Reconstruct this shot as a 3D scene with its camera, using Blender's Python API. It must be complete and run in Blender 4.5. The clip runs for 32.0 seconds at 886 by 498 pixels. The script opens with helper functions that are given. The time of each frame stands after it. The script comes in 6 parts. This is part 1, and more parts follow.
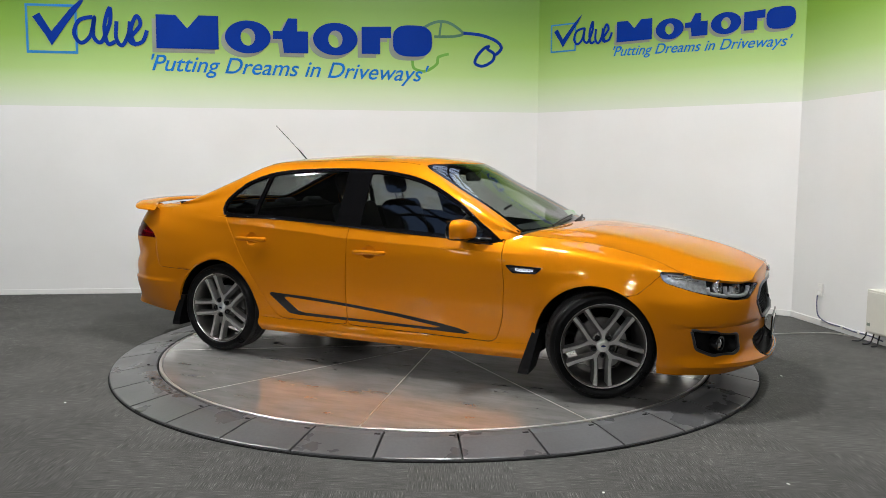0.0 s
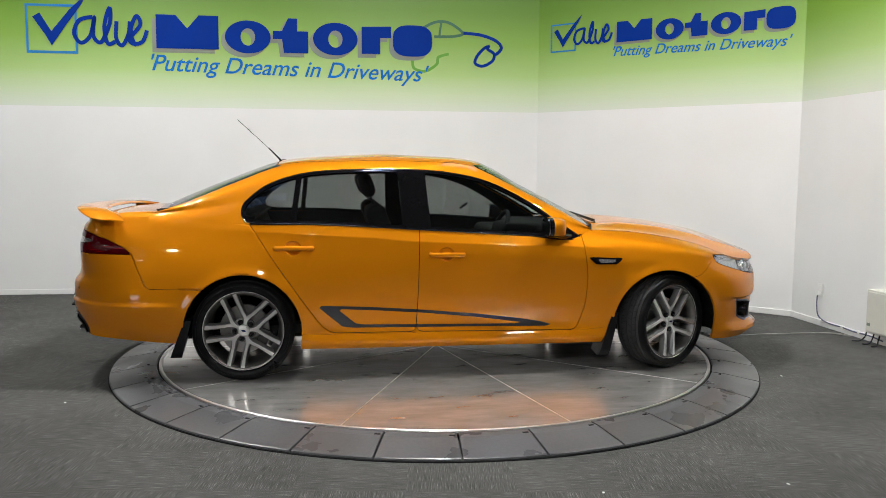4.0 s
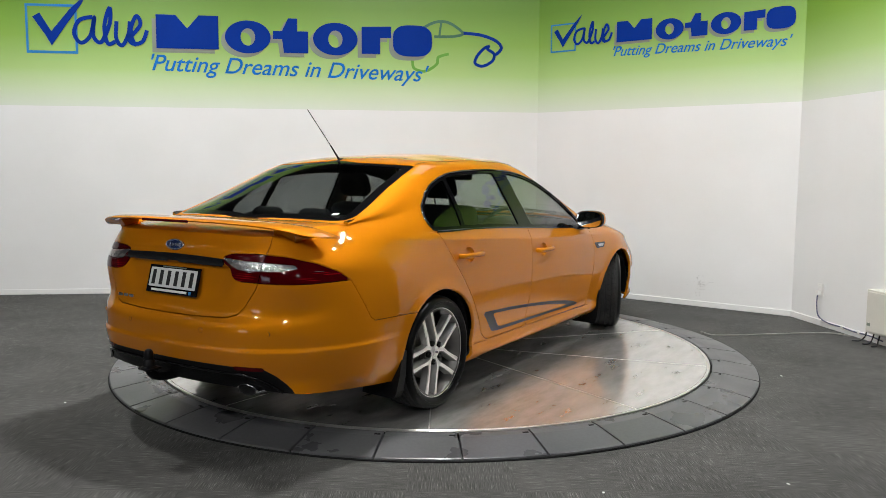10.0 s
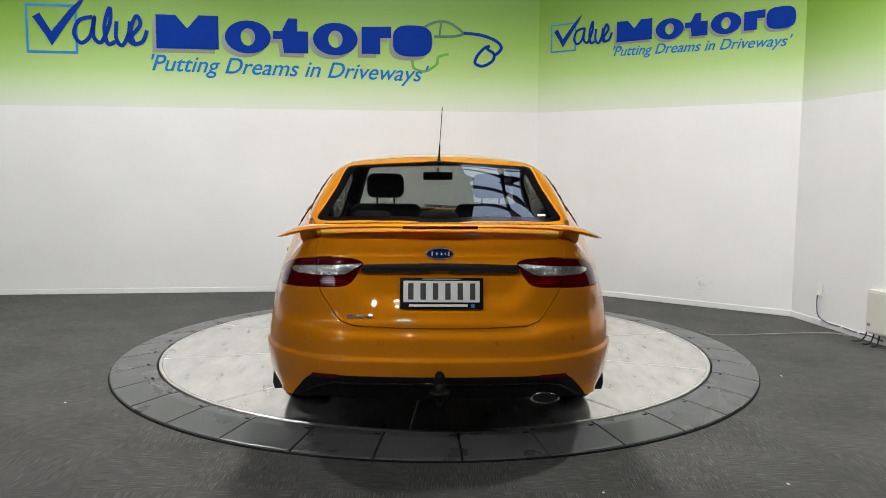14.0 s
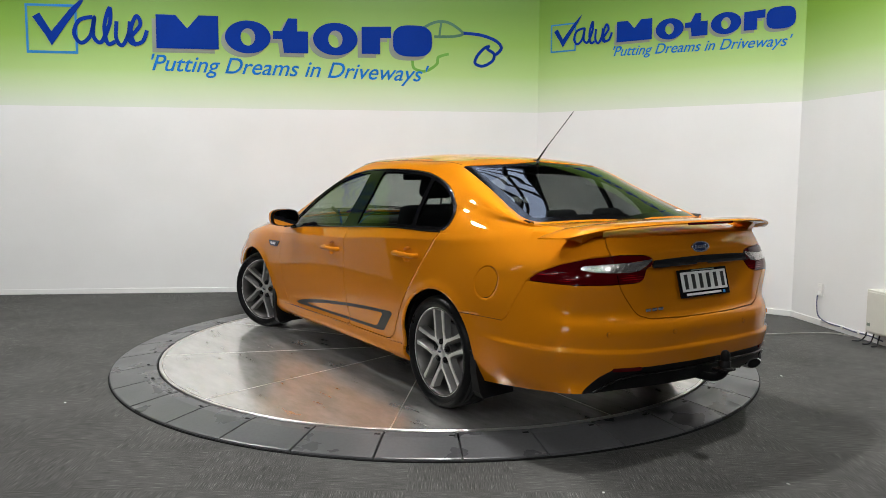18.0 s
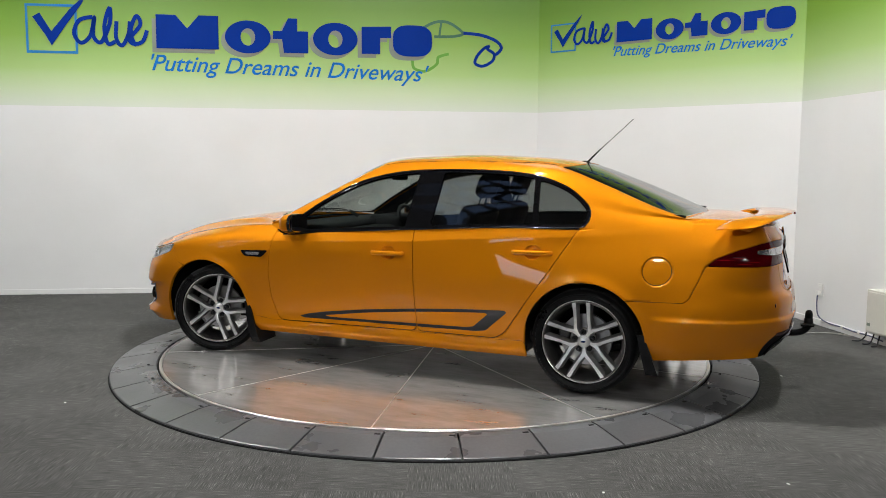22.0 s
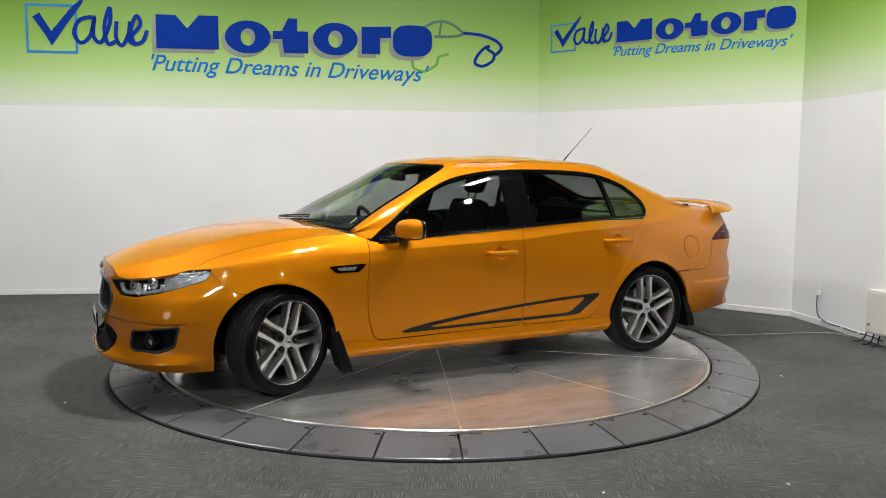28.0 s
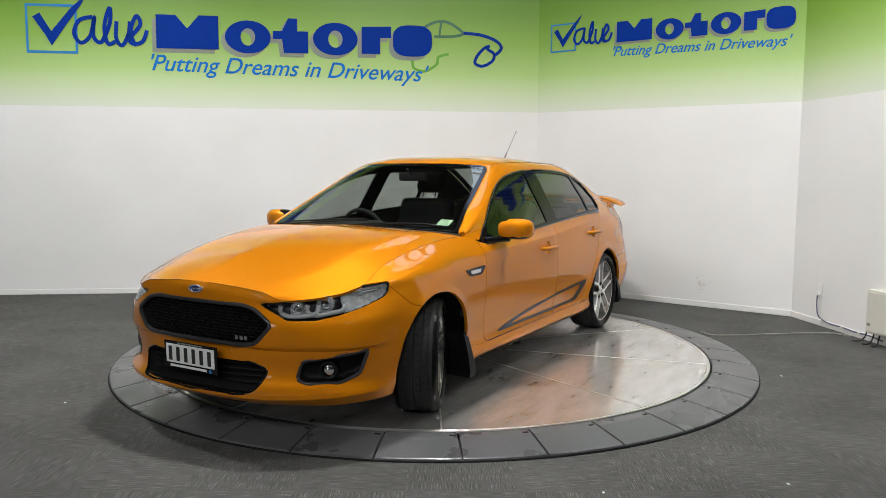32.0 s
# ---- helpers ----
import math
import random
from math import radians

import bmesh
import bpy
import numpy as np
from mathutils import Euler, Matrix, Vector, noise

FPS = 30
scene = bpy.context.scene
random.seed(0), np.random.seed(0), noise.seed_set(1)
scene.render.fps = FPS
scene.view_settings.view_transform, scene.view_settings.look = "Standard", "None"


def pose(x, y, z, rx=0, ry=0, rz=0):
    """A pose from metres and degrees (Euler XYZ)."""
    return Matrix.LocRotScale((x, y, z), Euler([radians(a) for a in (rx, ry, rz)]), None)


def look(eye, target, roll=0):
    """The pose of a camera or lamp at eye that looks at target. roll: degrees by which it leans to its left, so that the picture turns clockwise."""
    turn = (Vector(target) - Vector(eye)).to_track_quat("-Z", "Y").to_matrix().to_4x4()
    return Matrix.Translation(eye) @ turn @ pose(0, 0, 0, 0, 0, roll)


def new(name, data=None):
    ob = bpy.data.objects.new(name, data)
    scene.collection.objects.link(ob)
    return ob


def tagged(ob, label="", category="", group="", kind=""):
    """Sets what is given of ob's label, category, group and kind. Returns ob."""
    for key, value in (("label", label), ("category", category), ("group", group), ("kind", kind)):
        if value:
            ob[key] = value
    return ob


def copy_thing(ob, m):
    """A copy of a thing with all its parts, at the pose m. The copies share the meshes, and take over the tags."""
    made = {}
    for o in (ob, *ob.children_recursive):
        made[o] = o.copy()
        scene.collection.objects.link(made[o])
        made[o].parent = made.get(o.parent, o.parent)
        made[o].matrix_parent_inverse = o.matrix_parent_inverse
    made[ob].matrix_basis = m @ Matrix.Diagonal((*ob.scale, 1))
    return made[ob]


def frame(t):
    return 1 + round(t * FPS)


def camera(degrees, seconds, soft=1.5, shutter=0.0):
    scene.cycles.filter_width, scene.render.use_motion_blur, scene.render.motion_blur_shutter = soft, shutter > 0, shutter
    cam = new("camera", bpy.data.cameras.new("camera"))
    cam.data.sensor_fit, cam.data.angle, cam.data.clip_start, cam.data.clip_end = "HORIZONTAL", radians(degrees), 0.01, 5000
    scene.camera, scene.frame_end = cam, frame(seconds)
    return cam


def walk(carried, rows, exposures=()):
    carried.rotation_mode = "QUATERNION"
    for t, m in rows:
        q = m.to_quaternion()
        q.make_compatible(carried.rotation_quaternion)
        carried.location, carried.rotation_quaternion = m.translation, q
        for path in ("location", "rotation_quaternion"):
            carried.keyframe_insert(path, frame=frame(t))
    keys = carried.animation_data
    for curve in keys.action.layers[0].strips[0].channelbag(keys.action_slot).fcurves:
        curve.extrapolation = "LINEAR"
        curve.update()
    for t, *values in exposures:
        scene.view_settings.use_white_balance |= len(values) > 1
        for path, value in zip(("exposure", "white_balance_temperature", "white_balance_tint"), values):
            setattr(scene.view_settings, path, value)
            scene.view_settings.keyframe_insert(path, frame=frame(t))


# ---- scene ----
# ---- camera: it stands still on a tripod ----
cam = camera(58.71, 32.0, soft=0.6)
EYE = Vector((0.0, -6.088, 1.431))
VIEW = look(EYE, EYE + Vector((0.008818, 0.994765, -0.101802)), 0.335)
walk(cam, [(0.0, VIEW), (32.0, VIEW)])

# ---- world: dull daylight outside the showroom's windows ----
world = bpy.data.worlds.new("daylight")
scene.world = world
world.use_nodes = True
sky = world.node_tree.nodes.new("ShaderNodeTexSky")
sky.sky_type = "NISHITA"
sky.sun_disc = False
sky.sun_elevation, sky.sun_rotation = radians(60), radians(0)
world.node_tree.links.new(sky.outputs[0], world.node_tree.nodes["Background"].inputs[0])
world.node_tree.nodes["Background"].inputs[1].default_value = 0.15
scene.view_settings.exposure = 0.0


def lamp(name, at, target, sx, sy, watts, colour=(1.0, 0.96, 0.90)):
    d = bpy.data.lights.new(name, "AREA")
    d.shape, d.size, d.size_y, d.energy, d.color = "RECTANGLE", sx, sy, watts, colour
    ob = new(name, d)
    ob.matrix_world = look(at, target)
    return ob


CEIL = 5.8
WALL_TOP = 3.55
BATTENS = ((-3.7, 0.0, 4.9, 0, 200), (-0.1, -0.9, 5.0, 0, 260), (2.7, -1.5, 4.9, 1, 160), (-4.2, -7.6, 4.3, 0, 100), (-0.6, -8.0, 4.3, 0, 72), (3.4, -7.6, 4.3, 0, 55))
for lx, ly, lz, turn_, watts in BATTENS:
    aim = (lx, ly, 0) if ly > -2 else (0.4 * lx, -1.0, 0.5)
    lamp("ceiling_batten_light", (lx, ly, lz - (0.06 if ly < -2 else 0)), aim, 0.12 if turn_ else 0.45, 0.45 if turn_ else 0.12, watts, (0.985, 0.99, 0.985))


# ---- materials ----
def mat(name, colour, rough=0.5, metal=0.0, vary=0.0, scale=8.0, bump=0.0, bump_scale=60.0, coat=0.0, rough_vary=0.0, stretch=(1, 1, 1),
        spec=0.5, coat_rough=0.03):
    """A plain surface with two scales of tone, uneven gloss and fine relief."""
    m = bpy.data.materials.new(name)
    m.use_nodes = True
    nt = m.node_tree
    b = nt.nodes["Principled BSDF"]
    b.inputs["Base Color"].default_value = (*colour, 1)
    b.inputs["Roughness"].default_value = rough
    b.inputs["Metallic"].default_value = metal
    b.inputs["Coat Weight"].default_value = coat
    b.inputs["Coat Roughness"].default_value = coat_rough
    b.inputs["Specular IOR Level"].default_value = spec
    if vary or bump or rough_vary:
        tc = nt.nodes.new("ShaderNodeTexCoord")
        mp = nt.nodes.new("ShaderNodeMapping")
        mp.inputs["Scale"].default_value = stretch
        nt.links.new(tc.outputs["Object"], mp.inputs[0])
        big = nt.nodes.new("ShaderNodeTexNoise")
        big.inputs["Scale"].default_value, big.inputs["Detail"].default_value = scale, 6
        fine = nt.nodes.new("ShaderNodeTexNoise")
        fine.inputs["Scale"].default_value, fine.inputs["Detail"].default_value = bump_scale, 4
        for n in (big, fine):
            nt.links.new(mp.outputs[0], n.inputs["Vector"])
        if vary:
            both = nt.nodes.new("ShaderNodeMath")
            both.operation = "MULTIPLY_ADD"
            both.inputs[1].default_value = 0.5
            nt.links.new(fine.outputs[0], both.inputs[0])
            nt.links.new(big.outputs[0], both.inputs[2])
            ramp = nt.nodes.new("ShaderNodeMapRange")
            ramp.inputs["From Min"].default_value, ramp.inputs["From Max"].default_value = 0.4, 1.1
            ramp.inputs["To Min"].default_value, ramp.inputs["To Max"].default_value = 1 - vary, 1 + vary
            nt.links.new(both.outputs[0], ramp.inputs[0])
            mul = nt.nodes.new("ShaderNodeVectorMath")
            mul.operation = "MULTIPLY"
            mul.inputs[0].default_value = colour
            nt.links.new(ramp.outputs[0], mul.inputs[1])
            nt.links.new(mul.outputs[0], b.inputs["Base Color"])
        if rough_vary:
            rr = nt.nodes.new("ShaderNodeMapRange")
            rr.inputs["From Min"].default_value, rr.inputs["From Max"].default_value = 0.3, 0.7
            rr.inputs["To Min"].default_value, rr.inputs["To Max"].default_value = max(0.02, rough - rough_vary), min(1, rough + rough_vary)
            nt.links.new(big.outputs[0], rr.inputs[0])
            nt.links.new(rr.outputs[0], b.inputs["Roughness"])
        if bump:
            bp = nt.nodes.new("ShaderNodeBump")
            bp.inputs["Strength"].default_value, bp.inputs["Distance"].default_value = min(1, bump), 0.004
            nt.links.new(fine.outputs[0], bp.inputs["Height"])
            nt.links.new(bp.outputs[0], b.inputs["Normal"])
    return m


def glow(name, colour, strength):
    m = bpy.data.materials.new(name)
    m.use_nodes = True
    b = m.node_tree.nodes["Principled BSDF"]
    b.inputs["Base Color"].default_value = (*colour, 1)
    b.inputs["Emission Color"].default_value = (*colour, 1)
    b.inputs["Emission Strength"].default_value = strength
    return m


def carpet_material():
    """Dark grey carpet tiles, half a metre square, laid with the streaked pile turned a quarter from tile to tile."""
    m = bpy.data.materials.new("carpet_tile")
    m.use_nodes = True
    nt = m.node_tree
    b = nt.nodes["Principled BSDF"]
    b.inputs["Roughness"].default_value = 0.95
    b.inputs["Specular IOR Level"].default_value = 0.12
    tc = nt.nodes.new("ShaderNodeTexCoord")
    mp = nt.nodes.new("ShaderNodeMapping")
    mp.inputs["Location"].default_value = (0.13, 0.21, 0.5)
    nt.links.new(tc.outputs["Object"], mp.inputs[0])
    ck = nt.nodes.new("ShaderNodeTexChecker")
    ck.inputs["Scale"].default_value = 2.0
    nt.links.new(mp.outputs[0], ck.inputs["Vector"])
    streaks = []
    for sc in ((10.0, 380.0, 1.0), (380.0, 10.0, 1.0)):
        sm = nt.nodes.new("ShaderNodeMapping")
        sm.inputs["Scale"].default_value = sc
        nt.links.new(tc.outputs["Object"], sm.inputs[0])
        n = nt.nodes.new("ShaderNodeTexNoise")
        n.inputs["Scale"].default_value, n.inputs["Detail"].default_value, n.inputs["Roughness"].default_value = 1.0, 3, 0.65
        nt.links.new(sm.outputs[0], n.inputs["Vector"])
        streaks.append(n)
    mix = nt.nodes.new("ShaderNodeMix")
    nt.links.new(ck.outputs["Fac"], mix.inputs[0])
    nt.links.new(streaks[0].outputs[0], mix.inputs[2])
    nt.links.new(streaks[1].outputs[0], mix.inputs[3])
    ramp = nt.nodes.new("ShaderNodeValToRGB")
    e = ramp.color_ramp.elements
    e[0].position, e[0].color = 0.30, (0.042, 0.041, 0.039, 1)
    e[1].position, e[1].color = 0.80, (0.37, 0.36, 0.34, 1)
    mid = ramp.color_ramp.elements.new(0.58)
    mid.color = (0.108, 0.106, 0.101, 1)
    nt.links.new(mix.outputs[0], ramp.inputs[0])
    soil = nt.nodes.new("ShaderNodeTexNoise")
    soil.inputs["Scale"].default_value, soil.inputs["Detail"].default_value = 1.7, 5
    nt.links.new(tc.outputs["Object"], soil.inputs["Vector"])
    sr = nt.nodes.new("ShaderNodeMapRange")
    sr.inputs["From Min"].default_value, sr.inputs["From Max"].default_value = 0.3, 0.7
    sr.inputs["To Min"].default_value, sr.inputs["To Max"].default_value = 0.82, 1.15
    nt.links.new(soil.outputs[0], sr.inputs[0])
    mul = nt.nodes.new("ShaderNodeVectorMath")
    mul.operation = "MULTIPLY"
    nt.links.new(ramp.outputs[0], mul.inputs[0])
    nt.links.new(sr.outputs[0], mul.inputs[1])
    nt.links.new(mul.outputs[0], b.inputs["Base Color"])
    bp = nt.nodes.new("ShaderNodeBump")
    bp.inputs["Strength"].default_value, bp.inputs["Distance"].default_value = 0.6, 0.004
    nt.links.new(mix.outputs[0], bp.inputs["Height"])
    nt.links.new(bp.outputs[0], b.inputs["Normal"])
    return m


def wall_material():
    """White wall paint below 2.09 m; above, a printed film that fades from pale to strong lime green."""
    m = bpy.data.materials.new("wall_paint")
    m.use_nodes = True
    nt = m.node_tree
    b = nt.nodes["Principled BSDF"]
    tc = nt.nodes.new("ShaderNodeTexCoord")
    sep = nt.nodes.new("ShaderNodeSeparateXYZ")
    nt.links.new(tc.outputs["Object"], sep.inputs[0])
    fade = nt.nodes.new("ShaderNodeMapRange")
    fade.inputs["From Min"].default_value, fade.inputs["From Max"].default_value = 2.09, 3.6
    nt.links.new(sep.outputs["Z"], fade.inputs[0])
    ramp = nt.nodes.new("ShaderNodeValToRGB")
    e = ramp.color_ramp.elements
    e[0].position, e[0].color = 0.0, (0.68, 0.72, 0.61, 1)
    e[1].position, e[1].color = 1.0, (0.085, 0.20, 0.005, 1)
    for pos, col in ((0.12, (0.58, 0.68, 0.44)), (0.27, (0.40, 0.57, 0.20)), (0.5, (0.23, 0.40, 0.06)), (0.75, (0.13, 0.27, 0.016))):
        k = ramp.color_ramp.elements.new(pos)
        k.color = (*col, 1)
    nt.links.new(fade.outputs[0], ramp.inputs[0])
    edge = nt.nodes.new("ShaderNodeMath")
    edge.operation = "GREATER_THAN"
    edge.inputs[1].default_value = 2.09
    nt.links.new(sep.outputs["Z"], edge.inputs[0])
    grime = nt.nodes.new("ShaderNodeTexNoise")
    grime.inputs["Scale"].default_value, grime.inputs["Detail"].default_value = 1.3, 7
    nt.links.new(tc.outputs["Object"], grime.inputs["Vector"])
    white = nt.nodes.new("ShaderNodeValToRGB")
    e = white.color_ramp.elements
    e[0].position, e[0].color = 0.3, (0.765, 0.755, 0.735, 1)
    e[1].position, e[1].color = 0.7, (0.81, 0.80, 0.785, 1)
    nt.links.new(grime.outputs[0], white.inputs[0])
    mix = nt.nodes.new("ShaderNodeMix")
    mix.data_type = "RGBA"
    nt.links.new(edge.outputs[0], mix.inputs[0])
    nt.links.new(white.outputs[0], mix.inputs[6])
    nt.links.new(ramp.outputs[0], mix.inputs[7])
    nt.links.new(mix.outputs[2], b.inputs["Base Color"])
    rr = nt.nodes.new("ShaderNodeMapRange")
    rr.inputs["To Min"].default_value, rr.inputs["To Max"].default_value = 0.6, 0.45
    nt.links.new(edge.outputs[0], rr.inputs[0])
    nt.links.new(rr.outputs[0], b.inputs["Roughness"])
    fine = nt.nodes.new("ShaderNodeTexNoise")
    fine.inputs["Scale"].default_value, fine.inputs["Detail"].default_value = 45, 3
    nt.links.new(tc.outputs["Object"], fine.inputs["Vector"])
    bp = nt.nodes.new("ShaderNodeBump")
    bp.inputs["Strength"].default_value, bp.inputs["Distance"].default_value = 0.12, 0.003
    nt.links.new(fine.outputs[0], bp.inputs["Height"])
    nt.links.new(bp.outputs[0], b.inputs["Normal"])
    return m


def brushed_material():
    """Bare steel plate: polished where it is clean, duller where tyres and shoes have scuffed it."""
    m = mat("scuffed_steel", (0.80, 0.78, 0.75), 0.15, 0.97, vary=0.03, scale=4.0, bump=0.006, bump_scale=9, rough_vary=0.02)
    nt = m.node_tree
    b = nt.nodes["Principled BSDF"]
    dull = nt.nodes.new("ShaderNodeBsdfPrincipled")
    dull.inputs["Base Color"].default_value = (0.79, 0.77, 0.74, 1)
    dull.inputs["Metallic"].default_value, dull.inputs["Roughness"].default_value = 0.68, 0.42
    tc = nt.nodes.new("ShaderNodeTexCoord")
    mp = nt.nodes.new("ShaderNodeMapping")
    mp.inputs["Scale"].default_value = (0.8, 2.6, 1.0)
    nt.links.new(tc.outputs["Object"], mp.inputs[0])
    n = nt.nodes.new("ShaderNodeTexNoise")
    n.inputs["Scale"].default_value, n.inputs["Detail"].default_value, n.inputs["Roughness"].default_value = 3.4, 10, 0.68
    nt.links.new(mp.outputs[0], n.inputs["Vector"])
    mr = nt.nodes.new("ShaderNodeMapRange")
    mr.inputs["From Min"].default_value, mr.inputs["From Max"].default_value = 0.32, 0.68
    mr.inputs["To Min"].default_value, mr.inputs["To Max"].default_value = 0.22, 0.38
    nt.links.new(n.outputs[0], mr.inputs[0])
    mx = nt.nodes.new("ShaderNodeMixShader")
    nt.links.new(mr.outputs[0], mx.inputs[0])
    nt.links.new(b.outputs[0], mx.inputs[1])
    nt.links.new(dull.outputs[0], mx.inputs[2])
    nt.links.new(mx.outputs[0], nt.nodes["Material Output"].inputs[0])
    return m


CARPET = carpet_material()
WALL = wall_material()
STEEL = brushed_material()
TRIM_STEEL = mat("rim_strip_steel", (0.78, 0.76, 0.73), 0.30, 0.85, vary=0.05)
RUBBER_RAMP = mat("grey_ramp_panel", (0.098, 0.098, 0.101), 0.34, 0.0, spec=0.45, vary=0.30, scale=2.6, bump=0.03, bump_scale=60, rough_vary=0.12, stretch=(1, 1, 1))
BLACK_EDGE = mat("dull_black", (0.005, 0.005, 0.005), 0.75, vary=0.2, spec=0.2)
WHITE_TRIM = mat("white_gloss_trim", (0.80, 0.79, 0.77), 0.35, vary=0.03, scale=3)
SHED = mat("dark_shed_wall", (0.05, 0.05, 0.053), 0.9, vary=0.1, scale=2)
CEILING_TILE = mat("dark_grey_ceiling", (0.10, 0.10, 0.10), 0.9, vary=0.06, scale=2, bump=0.1)
DARK_METAL = mat("dark_painted_steel", (0.05, 0.05, 0.055), 0.5, vary=0.1)
SKY_PANEL = glow("bright_cloudy_sky", (0.60, 0.73, 1.0), 2.3)
YARD_SKY = glow("overcast_sky_light", (0.80, 0.87, 1.0), 4.4)
LIGHT_PANEL = glow("lit_diffuser", (1.0, 0.97, 0.93), 14.0)
FAR_TUBE = glow("lit_far_tube", (1.0, 0.98, 0.96), 9.0)
SCUFF = mat("grey_scuff", (0.50, 0.48, 0.46), 0.8)
CREAM = mat("cream_powder_coat", (0.63, 0.61, 0.54), 0.45, vary=0.05, scale=5)
WHITE_PLASTIC = mat("white_plastic", (0.80, 0.79, 0.76), 0.35, vary=0.03)
GREY_CABLE = mat("blue_grey_cable", (0.10, 0.10, 0.17), 0.5, vary=0.15)
BLACK_CABLE = mat("black_cable", (0.012, 0.012, 0.014), 0.5, vary=0.15)
PALE_CABLE = mat("pale_cord_cover", (0.33, 0.32, 0.29), 0.6, vary=0.15)
SIGN_NAVY = mat("navy_vinyl", (0.001, 0.028, 0.25), 0.6, spec=0.08, vary=0.06, scale=4)
SIGN_BLUE = mat("blue_vinyl", (0.008, 0.15, 0.50), 0.6, spec=0.1, vary=0.06, scale=4)
SIGN_GREY = mat("grey_vinyl", (0.19, 0.22, 0.17), 0.4, vary=0.05)
SIGN_LIGHT = mat("mid_blue_vinyl", (0.03, 0.20, 0.48), 0.6, spec=0.1, vary=0.06)
SIGN_GREEN = mat("green_vinyl", (0.11, 0.33, 0.02), 0.4, vary=0.06)
SIGN_TEAL = mat("dark_green_vinyl", (0.03, 0.13, 0.06), 0.4, vary=0.06)


# ---- mesh helpers ----
def link_bm(name, bm, material, parent=None, label="", smooth=None):
    me = bpy.data.meshes.new(name)
    if smooth is not None:
        for f in bm.faces:
            f.smooth = True
        for ed in bm.edges:
            if len(ed.link_faces) == 2 and ed.calc_face_angle(0.0) > radians(smooth):
                ed.smooth = False
    bm.to_mesh(me)
    bm.free()
    ob = new(name, me)
    if material:
        me.materials.append(material)
    ob.parent = parent
    if label:
        ob["label"] = label
    return ob


def part(name, bm, material, parent, label="", smooth=None):
    return link_bm(name, bm, material, parent, label, smooth)


def thing(name, m=None, label="", category="", group="", kind=""):
    ob = new(name)
    if m is not None:
        ob.matrix_world = m
    return tagged(ob, label, category, group, kind)


def box(bm, a, b, bevel=0.0, m=None, seg=2):
    made = bmesh.ops.create_cube(bm, size=1.0)["verts"]
    a, b = Vector(a), Vector(b)
    for v in made:
        v.co = Vector((a[i] + (b[i] - a[i]) * (v.co[i] + 0.5) for i in range(3)))
    if bevel:
        edges = list({ed for v in made for ed in v.link_edges})
        out = bmesh.ops.bevel(bm, geom=edges, offset=bevel, segments=seg, affect="EDGES", profile=0.5)
        made = list({v for v in out["verts"]} | {v for f in out["faces"] for v in f.verts})
    if m is not None:
        bmesh.ops.transform(bm, matrix=m, verts=[v for v in made if v.is_valid])
    return bm


def lathe(bm, profile, steps=48, m=None, closed=True, sweep=360.0):
    """Turns (radius, height) pairs about z."""
    rings = []
    n = steps if sweep >= 360 else steps + 1
    for i in range(n):
        a = radians(sweep) * i / steps
        rings.append([bm.verts.new((r * math.cos(a), r * math.sin(a), h)) for r, h in profile])
    k = len(profile)
    for i in range(steps):
        p, q = rings[i], rings[(i + 1) % n]
        for j in range(k - 1 if not closed else k):
            l = (j + 1) % k
            quad = [p[j], q[j], q[l], p[l]]
            if len(set(quad)) == 4:
                bm.faces.new(quad)
    verts = [v for r in rings for v in r]
    bmesh.ops.remove_doubles(bm, verts=verts, dist=1e-6)
    if m is not None:
        bmesh.ops.transform(bm, matrix=m, verts=[v for v in verts if v.is_valid])
    return bm


def tube(bm, points, radius, sides=8, flat=None):
    """A round cord along points; flat=(normal, thickness) makes a flat stroke."""
    pts = [Vector(p) for p in points]
    rings = []
    for i, p in enumerate(pts):
        d = (pts[min(i + 1, len(pts) - 1)] - pts[max(i - 1, 0)]).normalized()
        if flat:
            u = Vector(flat[0]).cross(d).normalized()
            w = Vector(flat[0]).normalized() * flat[1]
            r = radius[i] if isinstance(radius, (list, tuple)) else radius
            ring = [p + u * r, p + u * r + w, p - u * r + w, p - u * r]
        else:
            u = d.cross(Vector((0, 0, 1)) if abs(d.z) < 0.9 else Vector((1, 0, 0))).normalized()
            w = d.cross(u)
            r = radius[i] if isinstance(radius, (list, tuple)) else radius
            ring = [p + (u * math.cos(math.tau * k / sides) + w * math.sin(math.tau * k / sides)) * r for k in range(sides)]
        rings.append([bm.verts.new(c) for c in ring])
    for a, b in zip(rings, rings[1:]):
        for k in range(len(a)):
            l = (k + 1) % len(a)
            bm.faces.new((a[k], a[l], b[l], b[k]))
    bm.faces.new(rings[0][::-1])
    bm.faces.new(rings[-1])
    bmesh.ops.recalc_face_normals(bm, faces=bm.faces)
    return bm


def smooth_line(points, n=8):
    """A Catmull-Rom line through points."""
    p = [Vector(q) for q in points]
    out = []
    for i in range(len(p) - 1):
        a, b, c, d = p[max(i - 1, 0)], p[i], p[i + 1], p[min(i + 2, len(p) - 1)]
        for k in range(n):
            t = k / n
            out.append(0.5 * ((2 * b) + (c - a) * t + (2 * a - 5 * b + 4 * c - d) * t * t + (3 * b - a - 3 * c + d) * t ** 3))
    return out + [p[-1]]


